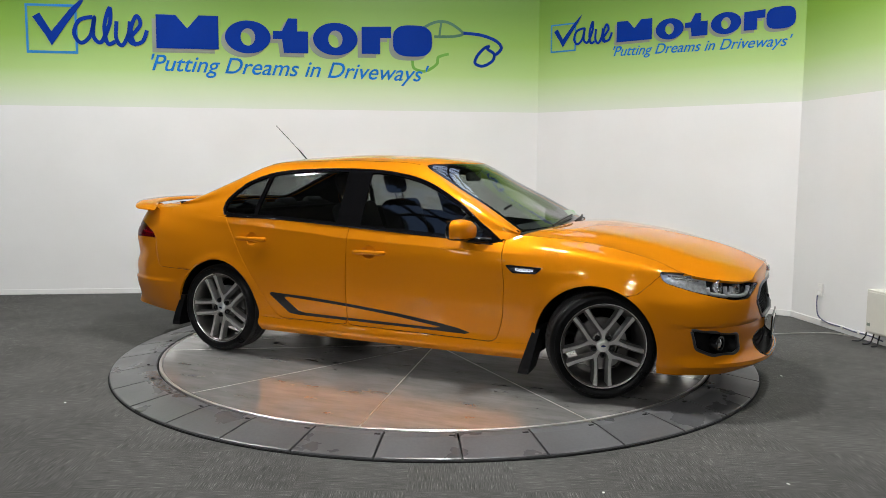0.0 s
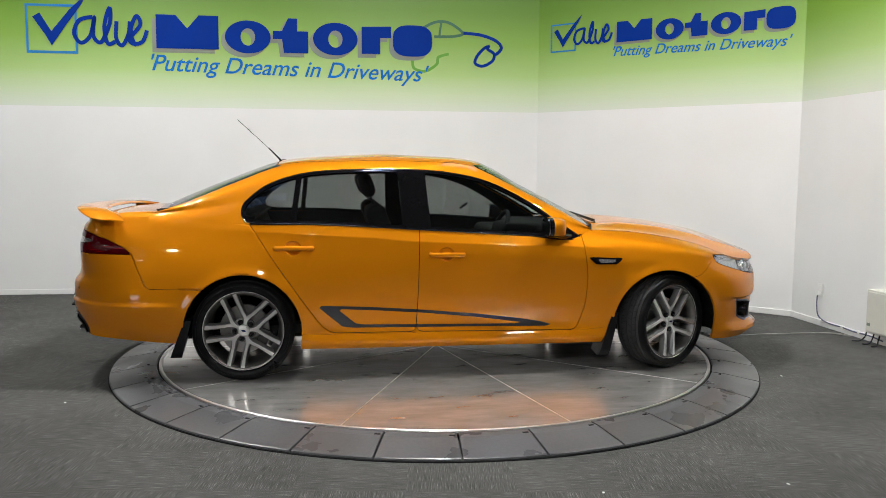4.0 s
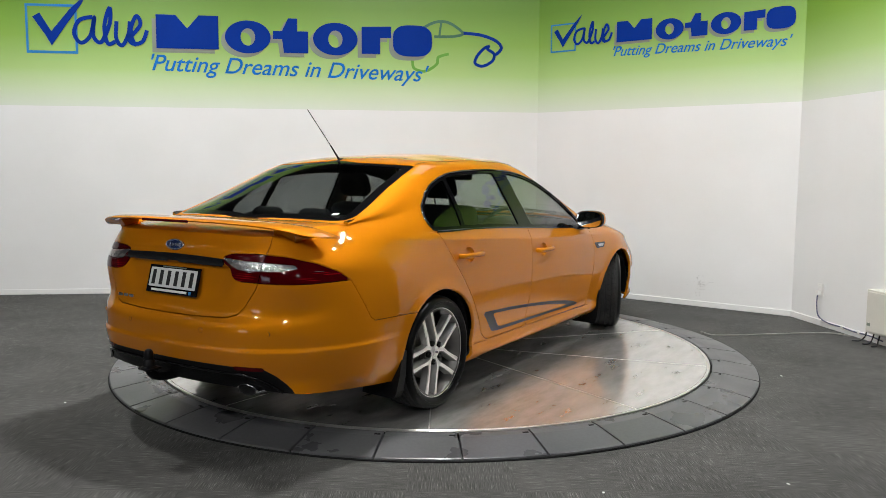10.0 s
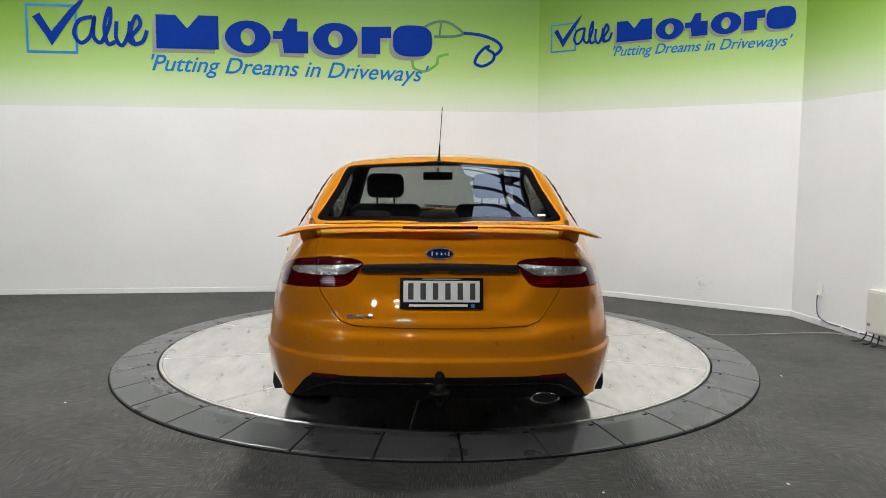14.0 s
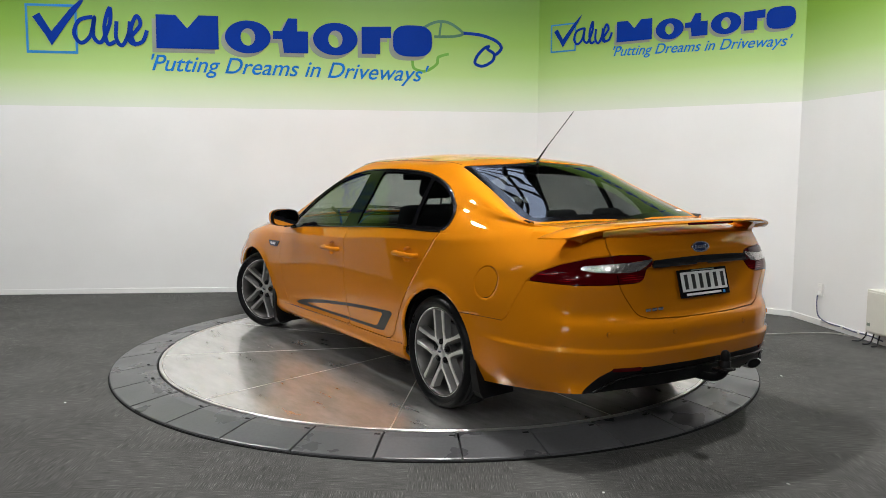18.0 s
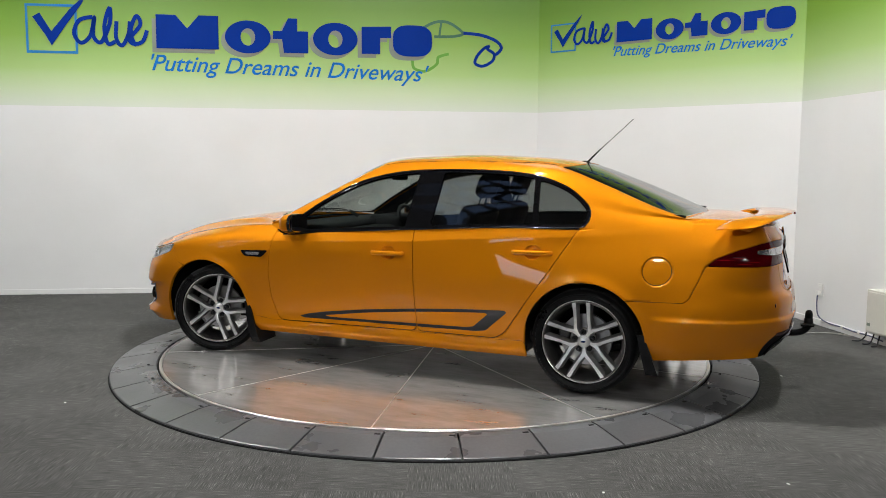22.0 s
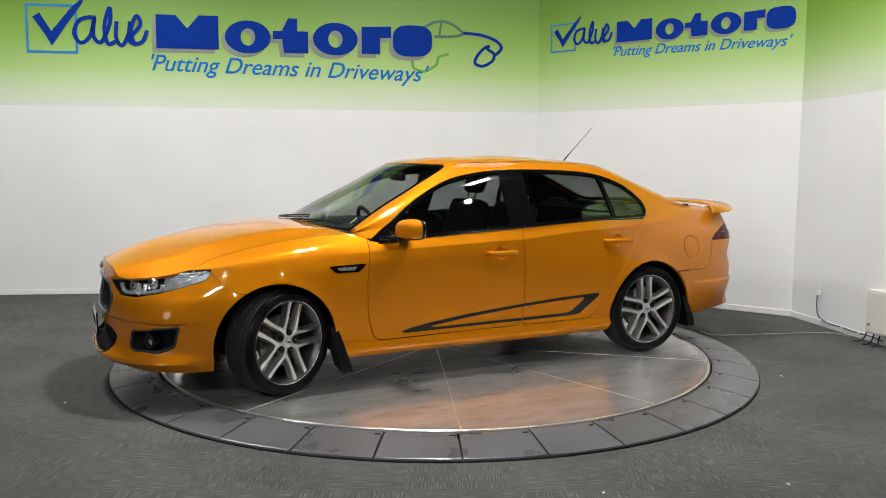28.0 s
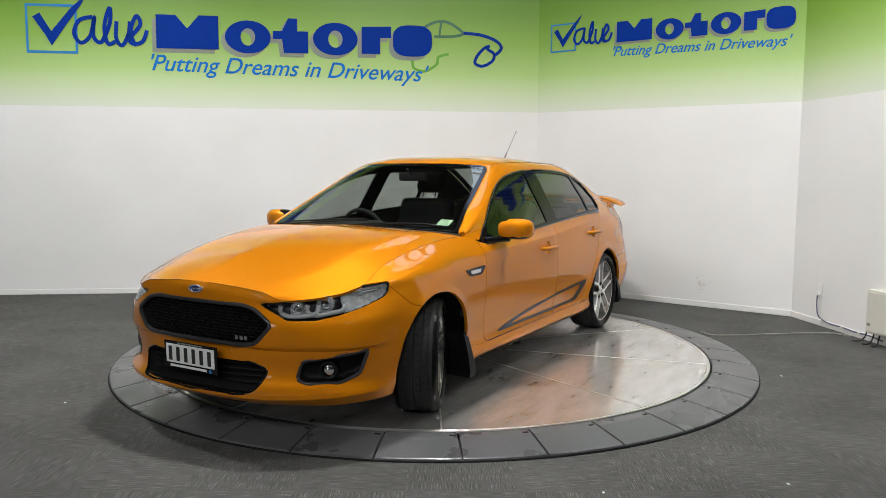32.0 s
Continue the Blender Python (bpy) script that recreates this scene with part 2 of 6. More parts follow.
def slab(bm, outline, depth, holes=()):
    """A flat shape in the xz plane, depth thick towards -y."""
    loops = [outline, *holes]
    edges = []
    for lp in loops:
        vs = [bm.verts.new((x, 0, z)) for x, z in lp]
        edges += [bm.edges.new((vs[i], vs[(i + 1) % len(vs)])) for i in range(len(vs))]
    made = bmesh.ops.triangle_fill(bm, use_beauty=True, use_dissolve=False, edges=edges)
    faces = [g for g in made["geom"] if isinstance(g, bmesh.types.BMFace)]
    ext = bmesh.ops.extrude_face_region(bm, geom=faces)
    bmesh.ops.translate(bm, verts=[g for g in ext["geom"] if isinstance(g, bmesh.types.BMVert)], vec=(0, -depth, 0))
    bmesh.ops.recalc_face_normals(bm, faces=bm.faces)
    return bm


def oval(cx, cz, rx, rz, n=40, power=2.0):
    out = []
    for i in range(n):
        c, s = math.cos(math.tau * i / n), math.sin(math.tau * i / n)
        out.append((cx + rx * math.copysign(abs(c) ** (2 / power), c), cz + rz * math.copysign(abs(s) ** (2 / power), s)))
    return out

# ---- the room ----
CORNER_A, CORNER_B = Vector((1.19, 3.302, 0)), Vector((3.505, 1.545, 0))
ALONG_L = Vector((6.05, 0.663, 0)).normalized()
ALONG_R = Vector((0.193, -1.312, 0)).normalized()
FAR_L = CORNER_A - ALONG_L * 9.5
FAR_R = CORNER_B + ALONG_R * 2.9

bm = bmesh.new()
box(bm, (-12, -14, -0.2), (9, 6, 0.0))
floor = tagged(link_bm("floor", bm, CARPET), "dark grey streaked carpet tiles laid in turned squares", "floor", kind="structure")

# unseen ceiling over the room, coloured dark grey throughout
bm = bmesh.new()
SKYLIGHTS = ((-4.2, -1.6, -3.3, -2.1), (0.5, 2.1, 1.5, 5.4))
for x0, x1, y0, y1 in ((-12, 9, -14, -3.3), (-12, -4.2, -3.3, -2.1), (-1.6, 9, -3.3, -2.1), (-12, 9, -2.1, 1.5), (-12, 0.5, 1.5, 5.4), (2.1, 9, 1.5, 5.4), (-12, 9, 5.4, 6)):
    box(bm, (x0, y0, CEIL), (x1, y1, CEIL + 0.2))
tagged(link_bm("ceiling", bm, CEILING_TILE), "plain dark grey showroom ceiling above the lights, out of view", "ceiling", kind="structure")


def wall(name, a, b, label, holes=()):
    """An upright wall whose room face runs from a to b (room to the right of a-b). Its own x runs along it, y into the wall."""
    d = b - a
    m = Matrix.Translation(a) @ Matrix.Rotation(math.atan2(d.y, d.x), 4, "Z")
    bm = bmesh.new()
    x = 0.0
    CEIL = WALL_TOP
    for h0, h1, z0, z1 in holes:
        box(bm, (x, 0, 0), (h0, 0.2, CEIL))
        if z0 > 0:
            box(bm, (h0, 0, 0), (h1, 0.2, z0))
        box(bm, (h0, 0, z1), (h1, 0.2, CEIL))
        x = h1
    box(bm, (x, 0, 0), (d.length, 0.2, CEIL))
    ob = link_bm(name, bm, WALL)
    ob.matrix_world = m
    return tagged(ob, label, "wall", kind="structure"), m, d.length


wall_l, M_L, LEN_L = wall("wall_north", FAR_L, CORNER_A, "white wall with a lime green fading band above")
wall_m, M_M, LEN_M = wall("wall_north_east", CORNER_A, CORNER_B, "angled white wall with scuff marks and lime green band above")
wall_r, M_R, LEN_R = wall("wall_east", CORNER_B, FAR_R, "white wall with power outlet and lime green band above")

# the dark shed round the partition walls
for name, a, b in (("wall_shed_north", (-12, 5.8, 0), (9, 6.0, CEIL)), ("wall_shed_south", (-7.3, -14, 0), (9, -13.8, CEIL)), ("wall_shed_lintel", (-10.6, -14, 2.25), (-7.3, -13.8, CEIL)),
                   ("wall_shed_corner", (-12, -14, 0), (-10.6, -13.8, CEIL)), ("wall_shed_west", (-12, -13.8, 0), (-11.8, 5.8, CEIL)),
                   ("wall_shed_east", (8.8, -13.8, 0), (9, 5.8, CEIL))):
    tagged(link_bm(name, box(bmesh.new(), a, b), SHED), "plain dark grey shed wall behind the partitions", "wall", kind="structure")


def baseboard(m, length, x0=0.0):
    bm = bmesh.new()
    box(bm, (x0, -0.014, 0.0), (length, 0.0, 0.058), 0.004)
    ob = link_bm("baseboard", bm, WHITE_TRIM)
    ob.matrix_world = m
    tagged(ob, "white painted timber skirting board along the wall", "baseboard", kind="structure")


baseboard(M_L, LEN_L - 0.006)
baseboard(M_M, LEN_M - 0.004, 0.006)
baseboard(M_R, LEN_R, 0.004)

# the open roller door in the south wall, with the yard and the sky outside
t = thing("door_1", pose(-10.6, -13.9, 0), "wide street door opening in a dark steel frame, rolled up", "door", kind="structure")
for x in (0.0, 3.22):
    part("door_post", box(bmesh.new(), (x, -0.05, 0), (x + 0.08, 0.05, 2.25), 0.005), DARK_METAL, t)
part("door_rail", box(bmesh.new(), (0.08, -0.04, 2.15), (3.22, 0.04, 2.25), 0.005), DARK_METAL, t)
part("shutter_roll", tube(bmesh.new(), [(0.05, 0.25, 2.47), (3.25, 0.25, 2.47)], 0.19, 20), DARK_METAL, t, "rolled-up steel shutter")
tagged(link_bm("backdrop", box(bmesh.new(), (-40, -40.1, -0.02), (30, -40, 30)), YARD_SKY), "bright overcast sky beyond the yard", "sky", kind="structure")
yard = tagged(link_bm("ground", box(bmesh.new(), (-300, -300, -0.3), (300, -14.0, -0.02)), mat("grey_asphalt_yard", (0.07, 0.07, 0.07), 0.8, vary=0.1, scale=0.5)), "grey asphalt yard outside the street door", "ground",
              kind="structure")

# skylights: steel bars across two roof openings
for x0, x1, y0, y1 in SKYLIGHTS:
    t = thing("skylight", pose(x0, y0, CEIL), "long roof skylight with dark steel glazing bars", "skylight", "roof skylights", kind="structure")
    wide_, deep = x1 - x0, y1 - y0
    nx, ny = (4, 2) if wide_ > deep else (2, 5)
    for k in range(nx + 1):
        c = wide_ * (k / nx if nx != 2 else (0, 0.62, 1)[k])
        part("glazing_bar", box(bmesh.new(), (c - 0.045, 0, 0.02), (c + 0.045, deep, 0.16), 0.005), DARK_METAL, t)
    for k in range(ny + 1):
        c = deep * k / ny
        part("glazing_bar", box(bmesh.new(), (0.045, c - 0.05, 0.03), (wide_ - 0.045, c + 0.05, 0.15), 0.005), DARK_METAL, t)
    if deep > wide_:
        tagged(link_bm("backdrop", box(bmesh.new(), (x0 - 0.3, y0 - 0.3, CEIL + 0.6), (x1 + 0.3, y1 + 0.3, CEIL + 0.62)), SKY_PANEL), "bright cloudy sky above the skylight", "sky", kind="structure")

# hanging battens
for lx, ly, lz, turn_, watts in BATTENS:
    t = thing("ceiling_light", pose(lx, ly, lz + 0.32, 0, 0, 90 * turn_), "white batten light hanging below the ceiling, lit", "ceiling light", "ceiling lights")
    for dy in (-0.04, 0.04):
        bm = bmesh.new()
        tube(bm, [(-0.25, dy, -0.30), (0.25, dy, -0.30)], 0.022, 10)
        part("tube", bm, LIGHT_PANEL, t, "lit white tube")
    bm = bmesh.new()
    box(bm, (-0.28, -0.13, -0.27), (0.28, 0.13, -0.20), 0.01)
    for x in (-0.2, 0.2):
        box(bm, (x - 0.006, -0.006, -0.23), (x + 0.006, 0.006, CEIL - lz - 0.32))
    part("batten_body", bm, WHITE_TRIM, t)


# rows of lit tubes over the rest of the showroom
for lx in (-7.2, -9.4):
    for k in range(5):
        t = thing("ceiling_light", pose(lx, -9.6 + 1.9 * k, 4.6), "long twin-tube ceiling light over the far showroom, lit", "ceiling light", "far ceiling lights")
        for dy in (-0.05, 0.05):
            part("tube", tube(bmesh.new(), [(-0.6, dy, 0), (0.6, dy, 0)], 0.016, 8), FAR_TUBE, t, "lit white tube")
        bm = bmesh.new()
        box(bm, (-0.63, -0.09, 0.02), (0.63, 0.09, 0.08), 0.008)
        for x in (-0.5, 0.5):
            box(bm, (x - 0.005, -0.005, 0.08), (x + 0.005, 0.005, CEIL - 4.6))
        part("batten_body", bm, WHITE_TRIM, t)

# ---- the turntable ----
DISC_Z = 0.052
START, RATE = -25.59, 8.2669  # degrees, degrees a second


def turned(t):
    return START + RATE * t


turntable = thing("turntable", pose(0, 0, 0, 0, 0, START), "round scuffed bare steel car turntable plate with radial seams", "turntable")
R_DISC = 2.047
for k in range(10):
    bm = bmesh.new()
    a0, a1 = radians(104 + 36 * k) + 0.0022, radians(104 + 36 * (k + 1)) - 0.0022
    n = 24
    lo, hi = [], []
    for z, ring in ((DISC_Z - 0.02, lo), (DISC_Z, hi)):
        c = (a0 + a1) / 2
        ring.append(bm.verts.new((0.004 * math.cos(c), 0.004 * math.sin(c), z)))
        for i in range(n + 1):
            a = a0 + (a1 - a0) * i / n
            ring.append(bm.verts.new((2.024 * math.cos(a), 2.024 * math.sin(a), z)))
    bm.faces.new(hi)
    bm.faces.new(lo[::-1])
    for i in range(n + 2):
        j = (i + 1) % (n + 2)
        bm.faces.new((lo[i], lo[j], hi[j], hi[i]))
    part("plate", bm, STEEL, turntable)
for k in range(10):
    bm = bmesh.new()
    box(bm, (0.03, -0.004, DISC_Z - 0.004), (2.023, 0.004, DISC_Z + 0.0016), 0.0007, Matrix.Rotation(radians(104 + 36 * k), 4, "Z"))
    part("seam_strip", bm, TRIM_STEEL, turntable, "bright seam strip")
bm = bmesh.new()
lathe(bm, [(2.0265, DISC_Z - 0.02), (R_DISC, DISC_Z - 0.02), (R_DISC, DISC_Z), (R_DISC - 0.004, DISC_Z + 0.002), (2.0305, DISC_Z + 0.002), (2.0265, DISC_Z)], 192)
part("rim_strip", bm, TRIM_STEEL, turntable, "bright steel rim strip")
bm = bmesh.new()
lathe(bm, [(0.0, 0.001), (2.04, 0.001), (2.04, DISC_Z - 0.022), (0.0, DISC_Z - 0.022)], 96)
part("deck", bm, DARK_METAL, turntable)

ramp_ring = thing("turntable_surround", pose(0, 0, 0), "ring of sloping dark grey ramp panels round the turntable", "ramp")
N_RAMP = 34
for k in range(N_RAMP):
    bm = bmesh.new()
    a0, a1 = radians(-139.7 + 360 / N_RAMP * k) + 0.0026, radians(-139.7 + 360 / N_RAMP * (k + 1)) - 0.0026
    n = 5
    cols = []
    for i in range(n + 1):
        a = a0 + (a1 - a0) * i / n
        c, s = math.cos(a), math.sin(a)
        cols.append([bm.verts.new((r * c, r * s, z)) for r, z in
                     ((2.062, 0.003), (2.062, 0.048), (2.068, DISC_Z), (2.14, 0.0505), (2.360, 0.020), (2.366, 0.017), (2.368, 0.003))])
    for p, q in zip(cols, cols[1:]):
        for j in range(7):
            l = (j + 1) % 7
            bm.faces.new((p[j], p[l], q[l], q[j]))
    bm.faces.new(cols[0])
    bm.faces.new(cols[-1][::-1])
    bmesh.ops.recalc_face_normals(bm, faces=bm.faces)
    panel = part("ramp_panel", bm, RUBBER_RAMP, ramp_ring)
    bm = bmesh.new()
    a = a1 - 0.012
    box(bm, (-0.009, -0.017, DISC_Z - 0.004), (0.009, 0.017, DISC_Z + 0.0012), 0.003)
    bmesh.ops.transform(bm, matrix=Matrix.Rotation(a, 4, "Z") @ Matrix.Translation((2.117, 0, 0)), verts=bm.verts)
    part("slot_screw", bm, BLACK_EDGE, panel)
# black ring that draws the thin shadow line at the ramp's outer foot
bm = bmesh.new()
lathe(bm, [(2.3685, 0.001), (2.374, 0.001), (2.374, 0.006), (2.3685, 0.010)], 192)
part("foot_shadow_strip", bm, BLACK_EDGE, ramp_ring, "thin black strip that draws the shadow at the ramp's foot")
bm = bmesh.new()
lathe(bm, [(2.049, 0.001), (2.061, 0.001), (2.061, 0.04), (2.049, 0.04)], 128)
part("gap_seal", bm, BLACK_EDGE, ramp_ring)


# ---- painted signs on the walls ----
def text_mesh(body, size, shear, fatten):
    c = bpy.data.curves.new("slogan", "FONT")
    c.body, c.size, c.shear, c.offset, c.extrude = body, size, shear, fatten, 0.0015
    c.align_x = "LEFT"
    tmp = bpy.data.objects.new("slogan", c)
    scene.collection.objects.link(tmp)
    bpy.context.view_layer.update()
    me = bpy.data.meshes.new_from_object(tmp.evaluated_get(bpy.context.evaluated_depsgraph_get()))
    bpy.data.objects.remove(tmp)
    return me


def letters_of(me, size, shear):
    """Splits a line of text into one bmesh a letter, each dot kept with its stem."""
    whole_line = bmesh.new()
    whole_line.from_mesh(me)
    bmesh.ops.remove_doubles(whole_line, verts=whole_line.verts, dist=1e-5)
    left, pieces = set(whole_line.verts), []
    for start in list(whole_line.verts):
        if start not in left:
            continue
        left.discard(start)
        todo, piece = [start], []
        while todo:
            v = todo.pop()
            piece.append(v)
            for e in v.link_edges:
                w = e.other_vert(v)
                if w in left:
                    left.discard(w)
                    todo.append(w)
        pieces.append(piece)

    def span(piece):
        y0, y1 = min(v.co.y for v in piece), max(v.co.y for v in piece)
        u = [v.co.x - shear * v.co.y for v in piece]
        return (min(u) + max(u)) / 2, y0, y1

    big = [p for p in pieces if span(p)[2] - span(p)[1] > .3 * size]
    for p in pieces:
        if p not in big:
            near = min(big, key=lambda q: abs(span(q)[0] - span(p)[0]))
            if abs(span(near)[0] - span(p)[0]) < .08 * size:
                near.extend(p)
            else:
                big.append(p)
    out = []
    for p in big:
        one, seen = bmesh.new(), {}
        for v in p:
            seen[v] = one.verts.new(v.co)
        for f in {f for v in p for f in v.link_faces}:
            one.faces.new([seen[v] for v in f.verts])
        out.append(one)
    whole_line.free()
    return out


def sign(m, k, label):
    """The dealer's sign, k times its full size; its own x runs along the wall, from the tick box."""
    s = thing("wall_sign", m, label, "sign", "painted wall signs")

    def flat(name, shape, material, depth=0.003, lift=0.002, holes=(), lab=""):
        bm = bmesh.new()
        slab(bm, [(x * k, z * k) for x, z in shape], depth, [[(x * k, z * k) for x, z in h] for h in holes])
        bmesh.ops.translate(bm, verts=bm.verts, vec=(0, -lift, 0))
        return part(name, bm, material, s, lab)

    def stroke(name, pts, r, material, lift=0.002, lab="", n=8):
        bm = bmesh.new()
        line = smooth_line([(x * k, -lift, z * k) for x, z in pts], n)
        if isinstance(r, (list, tuple)):
            full = [r[min(int(i / n), len(r) - 2)] * (1 - (i % n) / n) + r[min(int(i / n) + 1, len(r) - 1)] * (i % n) / n for i in range(len(line))]
            r = [q * k for q in full]
        else:
            r = r * k
        tube(bm, line, r, flat=((0, -1, 0), 0.003))
        return part(name, bm, material, s, lab)

    # tick box and tick
    flat("tick_box", [(0.0, 0.0), (0.535, 0.0), (0.535, 0.525), (0.0, 0.525)], SIGN_LIGHT,
         holes=[[(0.024, 0.028), (0.51, 0.028), (0.51, 0.50), (0.024, 0.50)]], lab="mid blue square outline")
    flat("tick", [(0.075, 0.385), (0.15, 0.43), (0.265, 0.235), (0.46, 0.47), (0.66, 0.66), (0.58, 0.52), (0.43, 0.32), (0.265, 0.085), (0.20, 0.20)], SIGN_NAVY,
         depth=0.005, lift=0.006, lab="thick navy tick")
    # joined script strokes, kept as loops
    stroke("script_stroke", [(0.70, 0.40), (0.56, 0.36), (0.50, 0.22), (0.57, 0.12), (0.67, 0.20), (0.72, 0.40), (0.70, 0.20), (0.78, 0.13), (0.86, 0.30)], 0.021, SIGN_NAVY, 0.0065)
    stroke("script_stroke", [(0.80, 0.14), (0.88, 0.34), (0.88, 0.50), (0.82, 0.30), (0.85, 0.12), (0.93, 0.14)], 0.021, SIGN_NAVY, 0.0085)
    stroke("script_stroke", [(0.95, 0.36), (0.94, 0.18), (1.0, 0.10), (1.07, 0.22), (1.09, 0.36), (1.08, 0.16), (1.15, 0.11)], 0.021, SIGN_NAVY, 0.0065)
    stroke("script_stroke", [(1.10, 0.20), (1.20, 0.33), (1.16, 0.42), (1.10, 0.28), (1.13, 0.13), (1.22, 0.15), (1.27, 0.27)], 0.021, SIGN_NAVY, 0.0085)
    # block name as plain blocks and rings, each over its grey drop shadow
    blocks = [("block", [(1.365, 0.08), (1.365, 0.445), (1.575, 0.445), (1.70, 0.30), (1.825, 0.445), (2.035, 0.445), (2.035, 0.08)], ()),
              ("ring", oval(2.355, 0.225, 0.25, 0.18), [oval(2.355, 0.225, 0.08, 0.095, 24)]),
              ("block", [(2.63, 0.21), (2.63, 0.30), (2.73, 0.30), (2.80, 0.44), (2.90, 0.44), (2.90, 0.30), (3.02, 0.30), (3.02, 0.06), (2.75, 0.06), (2.73, 0.21)], ()),
              ("ring", oval(3.325, 0.225, 0.25, 0.18), [oval(3.325, 0.225, 0.08, 0.095, 24)]),
              ("block", [(3.62, 0.07), (3.62, 0.37), (3.955, 0.38), (3.955, 0.25), (3.83, 0.25), (3.83, 0.07)], ()),
              ("block", oval(4.20, 0.225, 0.225, 0.175, 40, 3.0), ())]
    for name, shape, holes in blocks:
        flat("drop_shadow", [(x - 0.045, z - 0.045) for x, z in shape], SIGN_GREY, 0.003, 0.0015, [[(x - 0.045, z - 0.045) for x, z in h] for h in holes])
        flat(name, shape, SIGN_NAVY, 0.003, 0.008, holes, "heavy navy block shape")
    # slogan
    size = 0.25 * k
    me = text_mesh("'Putting Dreams in Driveways'", size, 0.32, 0.0015 * k)
    xs = [v.co.x for v in me.vertices]
    wide = max(xs) - min(xs)
    place = (Matrix.Translation((1.30 * k, -0.004, -0.16 * k)) @ Matrix.Rotation(radians(90), 4, "X") @ Matrix.Rotation(radians(-1.3), 4, "Z")
             @ Matrix.Diagonal((3.09 * k / wide, 1.0, 1.0, 1)) @ Matrix.Translation((-min(xs), 0, 0)))
    for letter in letters_of(me, size, 0.32):
        bmesh.ops.transform(letter, matrix=place, verts=letter.verts)
        part("slogan_letter", letter, SIGN_BLUE, s, "slanting blue letter")
    bpy.data.meshes.remove(me)
    # swooping outline of a car
    if k > 0.9:
        stroke("car_outline", [(4.15, 0.09), (4.05, 0.17), (4.10, 0.27), (4.25, 0.33)], 0.018, SIGN_GREEN, 0.001)
        stroke("car_outline", [(4.25, 0.33), (4.45, 0.44), (4.62, 0.44), (4.78, 0.33), (4.68, 0.29), (4.45, 0.28)], 0.016, SIGN_TEAL, 0.001)
        stroke("car_outline", [(4.53, 0.44), (4.51, 0.29)], 0.012, SIGN_TEAL, 0.001)
        stroke("car_outline", [(4.78, 0.33), (5.0, 0.31), (5.17, 0.25), (5.235, 0.17), (5.17, 0.09)], 0.018, SIGN_NAVY, 0.001)
        stroke("car_outline", [(5.10, 0.19), (5.03, 0.16), (4.95, 0.07), (4.93, -0.01), (5.02, -0.04), (5.13, 0.02), (5.15, 0.10), (5.08, 0.15), (5.05, 0.19)], 0.017, SIGN_NAVY, 0.001)
        stroke("car_outline", [(4.20, 0.02), (4.22, -0.08), (4.35, -0.11), (4.48, -0.03), (4.50, 0.05), (4.62, 0.09)], 0.016, SIGN_GREEN, 0.001)
    return s


L0 = (Vector((-4.86, 2.639, 0)) - FAR_L).length
sign(M_L @ Matrix.Translation((L0 + 0.405, -0.001, 2.655)), 1.0, "dealer sign in navy block shapes, tick box and blue slogan")
sign(M_M @ Matrix.Translation((0.16, -0.001, 2.765)), 0.60, "smaller dealer sign in navy block shapes and blue slogan")

# ---- small things by the east wall ----
t = thing("power_outlet", M_R @ Matrix.Translation((0.445, 0, 0.33)), "white double wall socket with a plug in it", "power outlet")
bm = bmesh.new()
box(bm, (-0.038, -0.012, -0.06), (0.038, 0.0, 0.06), 0.004)
part("face_plate", bm, WHITE_PLASTIC, t)
bm = bmesh.new()
box(bm, (-0.02, -0.05, -0.045), (0.016, -0.012, -0.005), 0.006)
part("plug", bm, WHITE_PLASTIC, t)
bm = bmesh.new()
box(bm, (-0.02, -0.017, 0.02), (0.02, -0.012, 0.045), 0.002)
part("switch", bm, WHITE_PLASTIC, t)
bm = bmesh.new()
line = smooth_line([(0.445, -0.035, 0.285), (0.45, -0.04, 0.2), (0.455, -0.03, 0.11), (0.50, -0.022, 0.07), (0.62, -0.022, 0.05), (0.8, -0.022, 0.052), (0.95, -0.022, 0.045),
                    (1.15, -0.022, 0.05), (1.32, -0.03, 0.04)])
tube(bm, [M_R @ p for p in line], 0.006)
tagged(link_bm("power_cable", bm, GREY_CABLE, smooth=60), "blue-grey power cable clipped along the skirting board", "cable")
for x in (0.50, 0.80, 1.02):
    bm = bmesh.new()
    box(bm, (x - 0.012, -0.032, 0.036), (x + 0.012, -0.0145, 0.066), 0.003)
    ob = link_bm("cable_clip", bm, WHITE_PLASTIC)
    ob.matrix_world = M_R
    tagged(ob, "small white plastic cable clip on skirting", "cable clip", "cable clips")
t = thing("control_box", M_R @ Matrix.Translation((1.21, 0, 0.10)), "cream steel control box on the wall above the skirting", "control box")
bm = bmesh.new()
box(bm, (0, -0.11, 0), (0.42, -0.0, 0.36), 0.006)
part("cabinet", bm, CREAM, t)
bm = bmesh.new()
box(bm, (0.015, -0.121, 0.015), (0.405, -0.111, 0.345), 0.004)
part("cover", bm, CREAM, t)
bm = bmesh.new()
box(bm, (0.03, -0.1235, 0.06), (0.07, -0.1215, 0.085))
part("sticker", bm, SIGN_GREY, t, "small grey label")
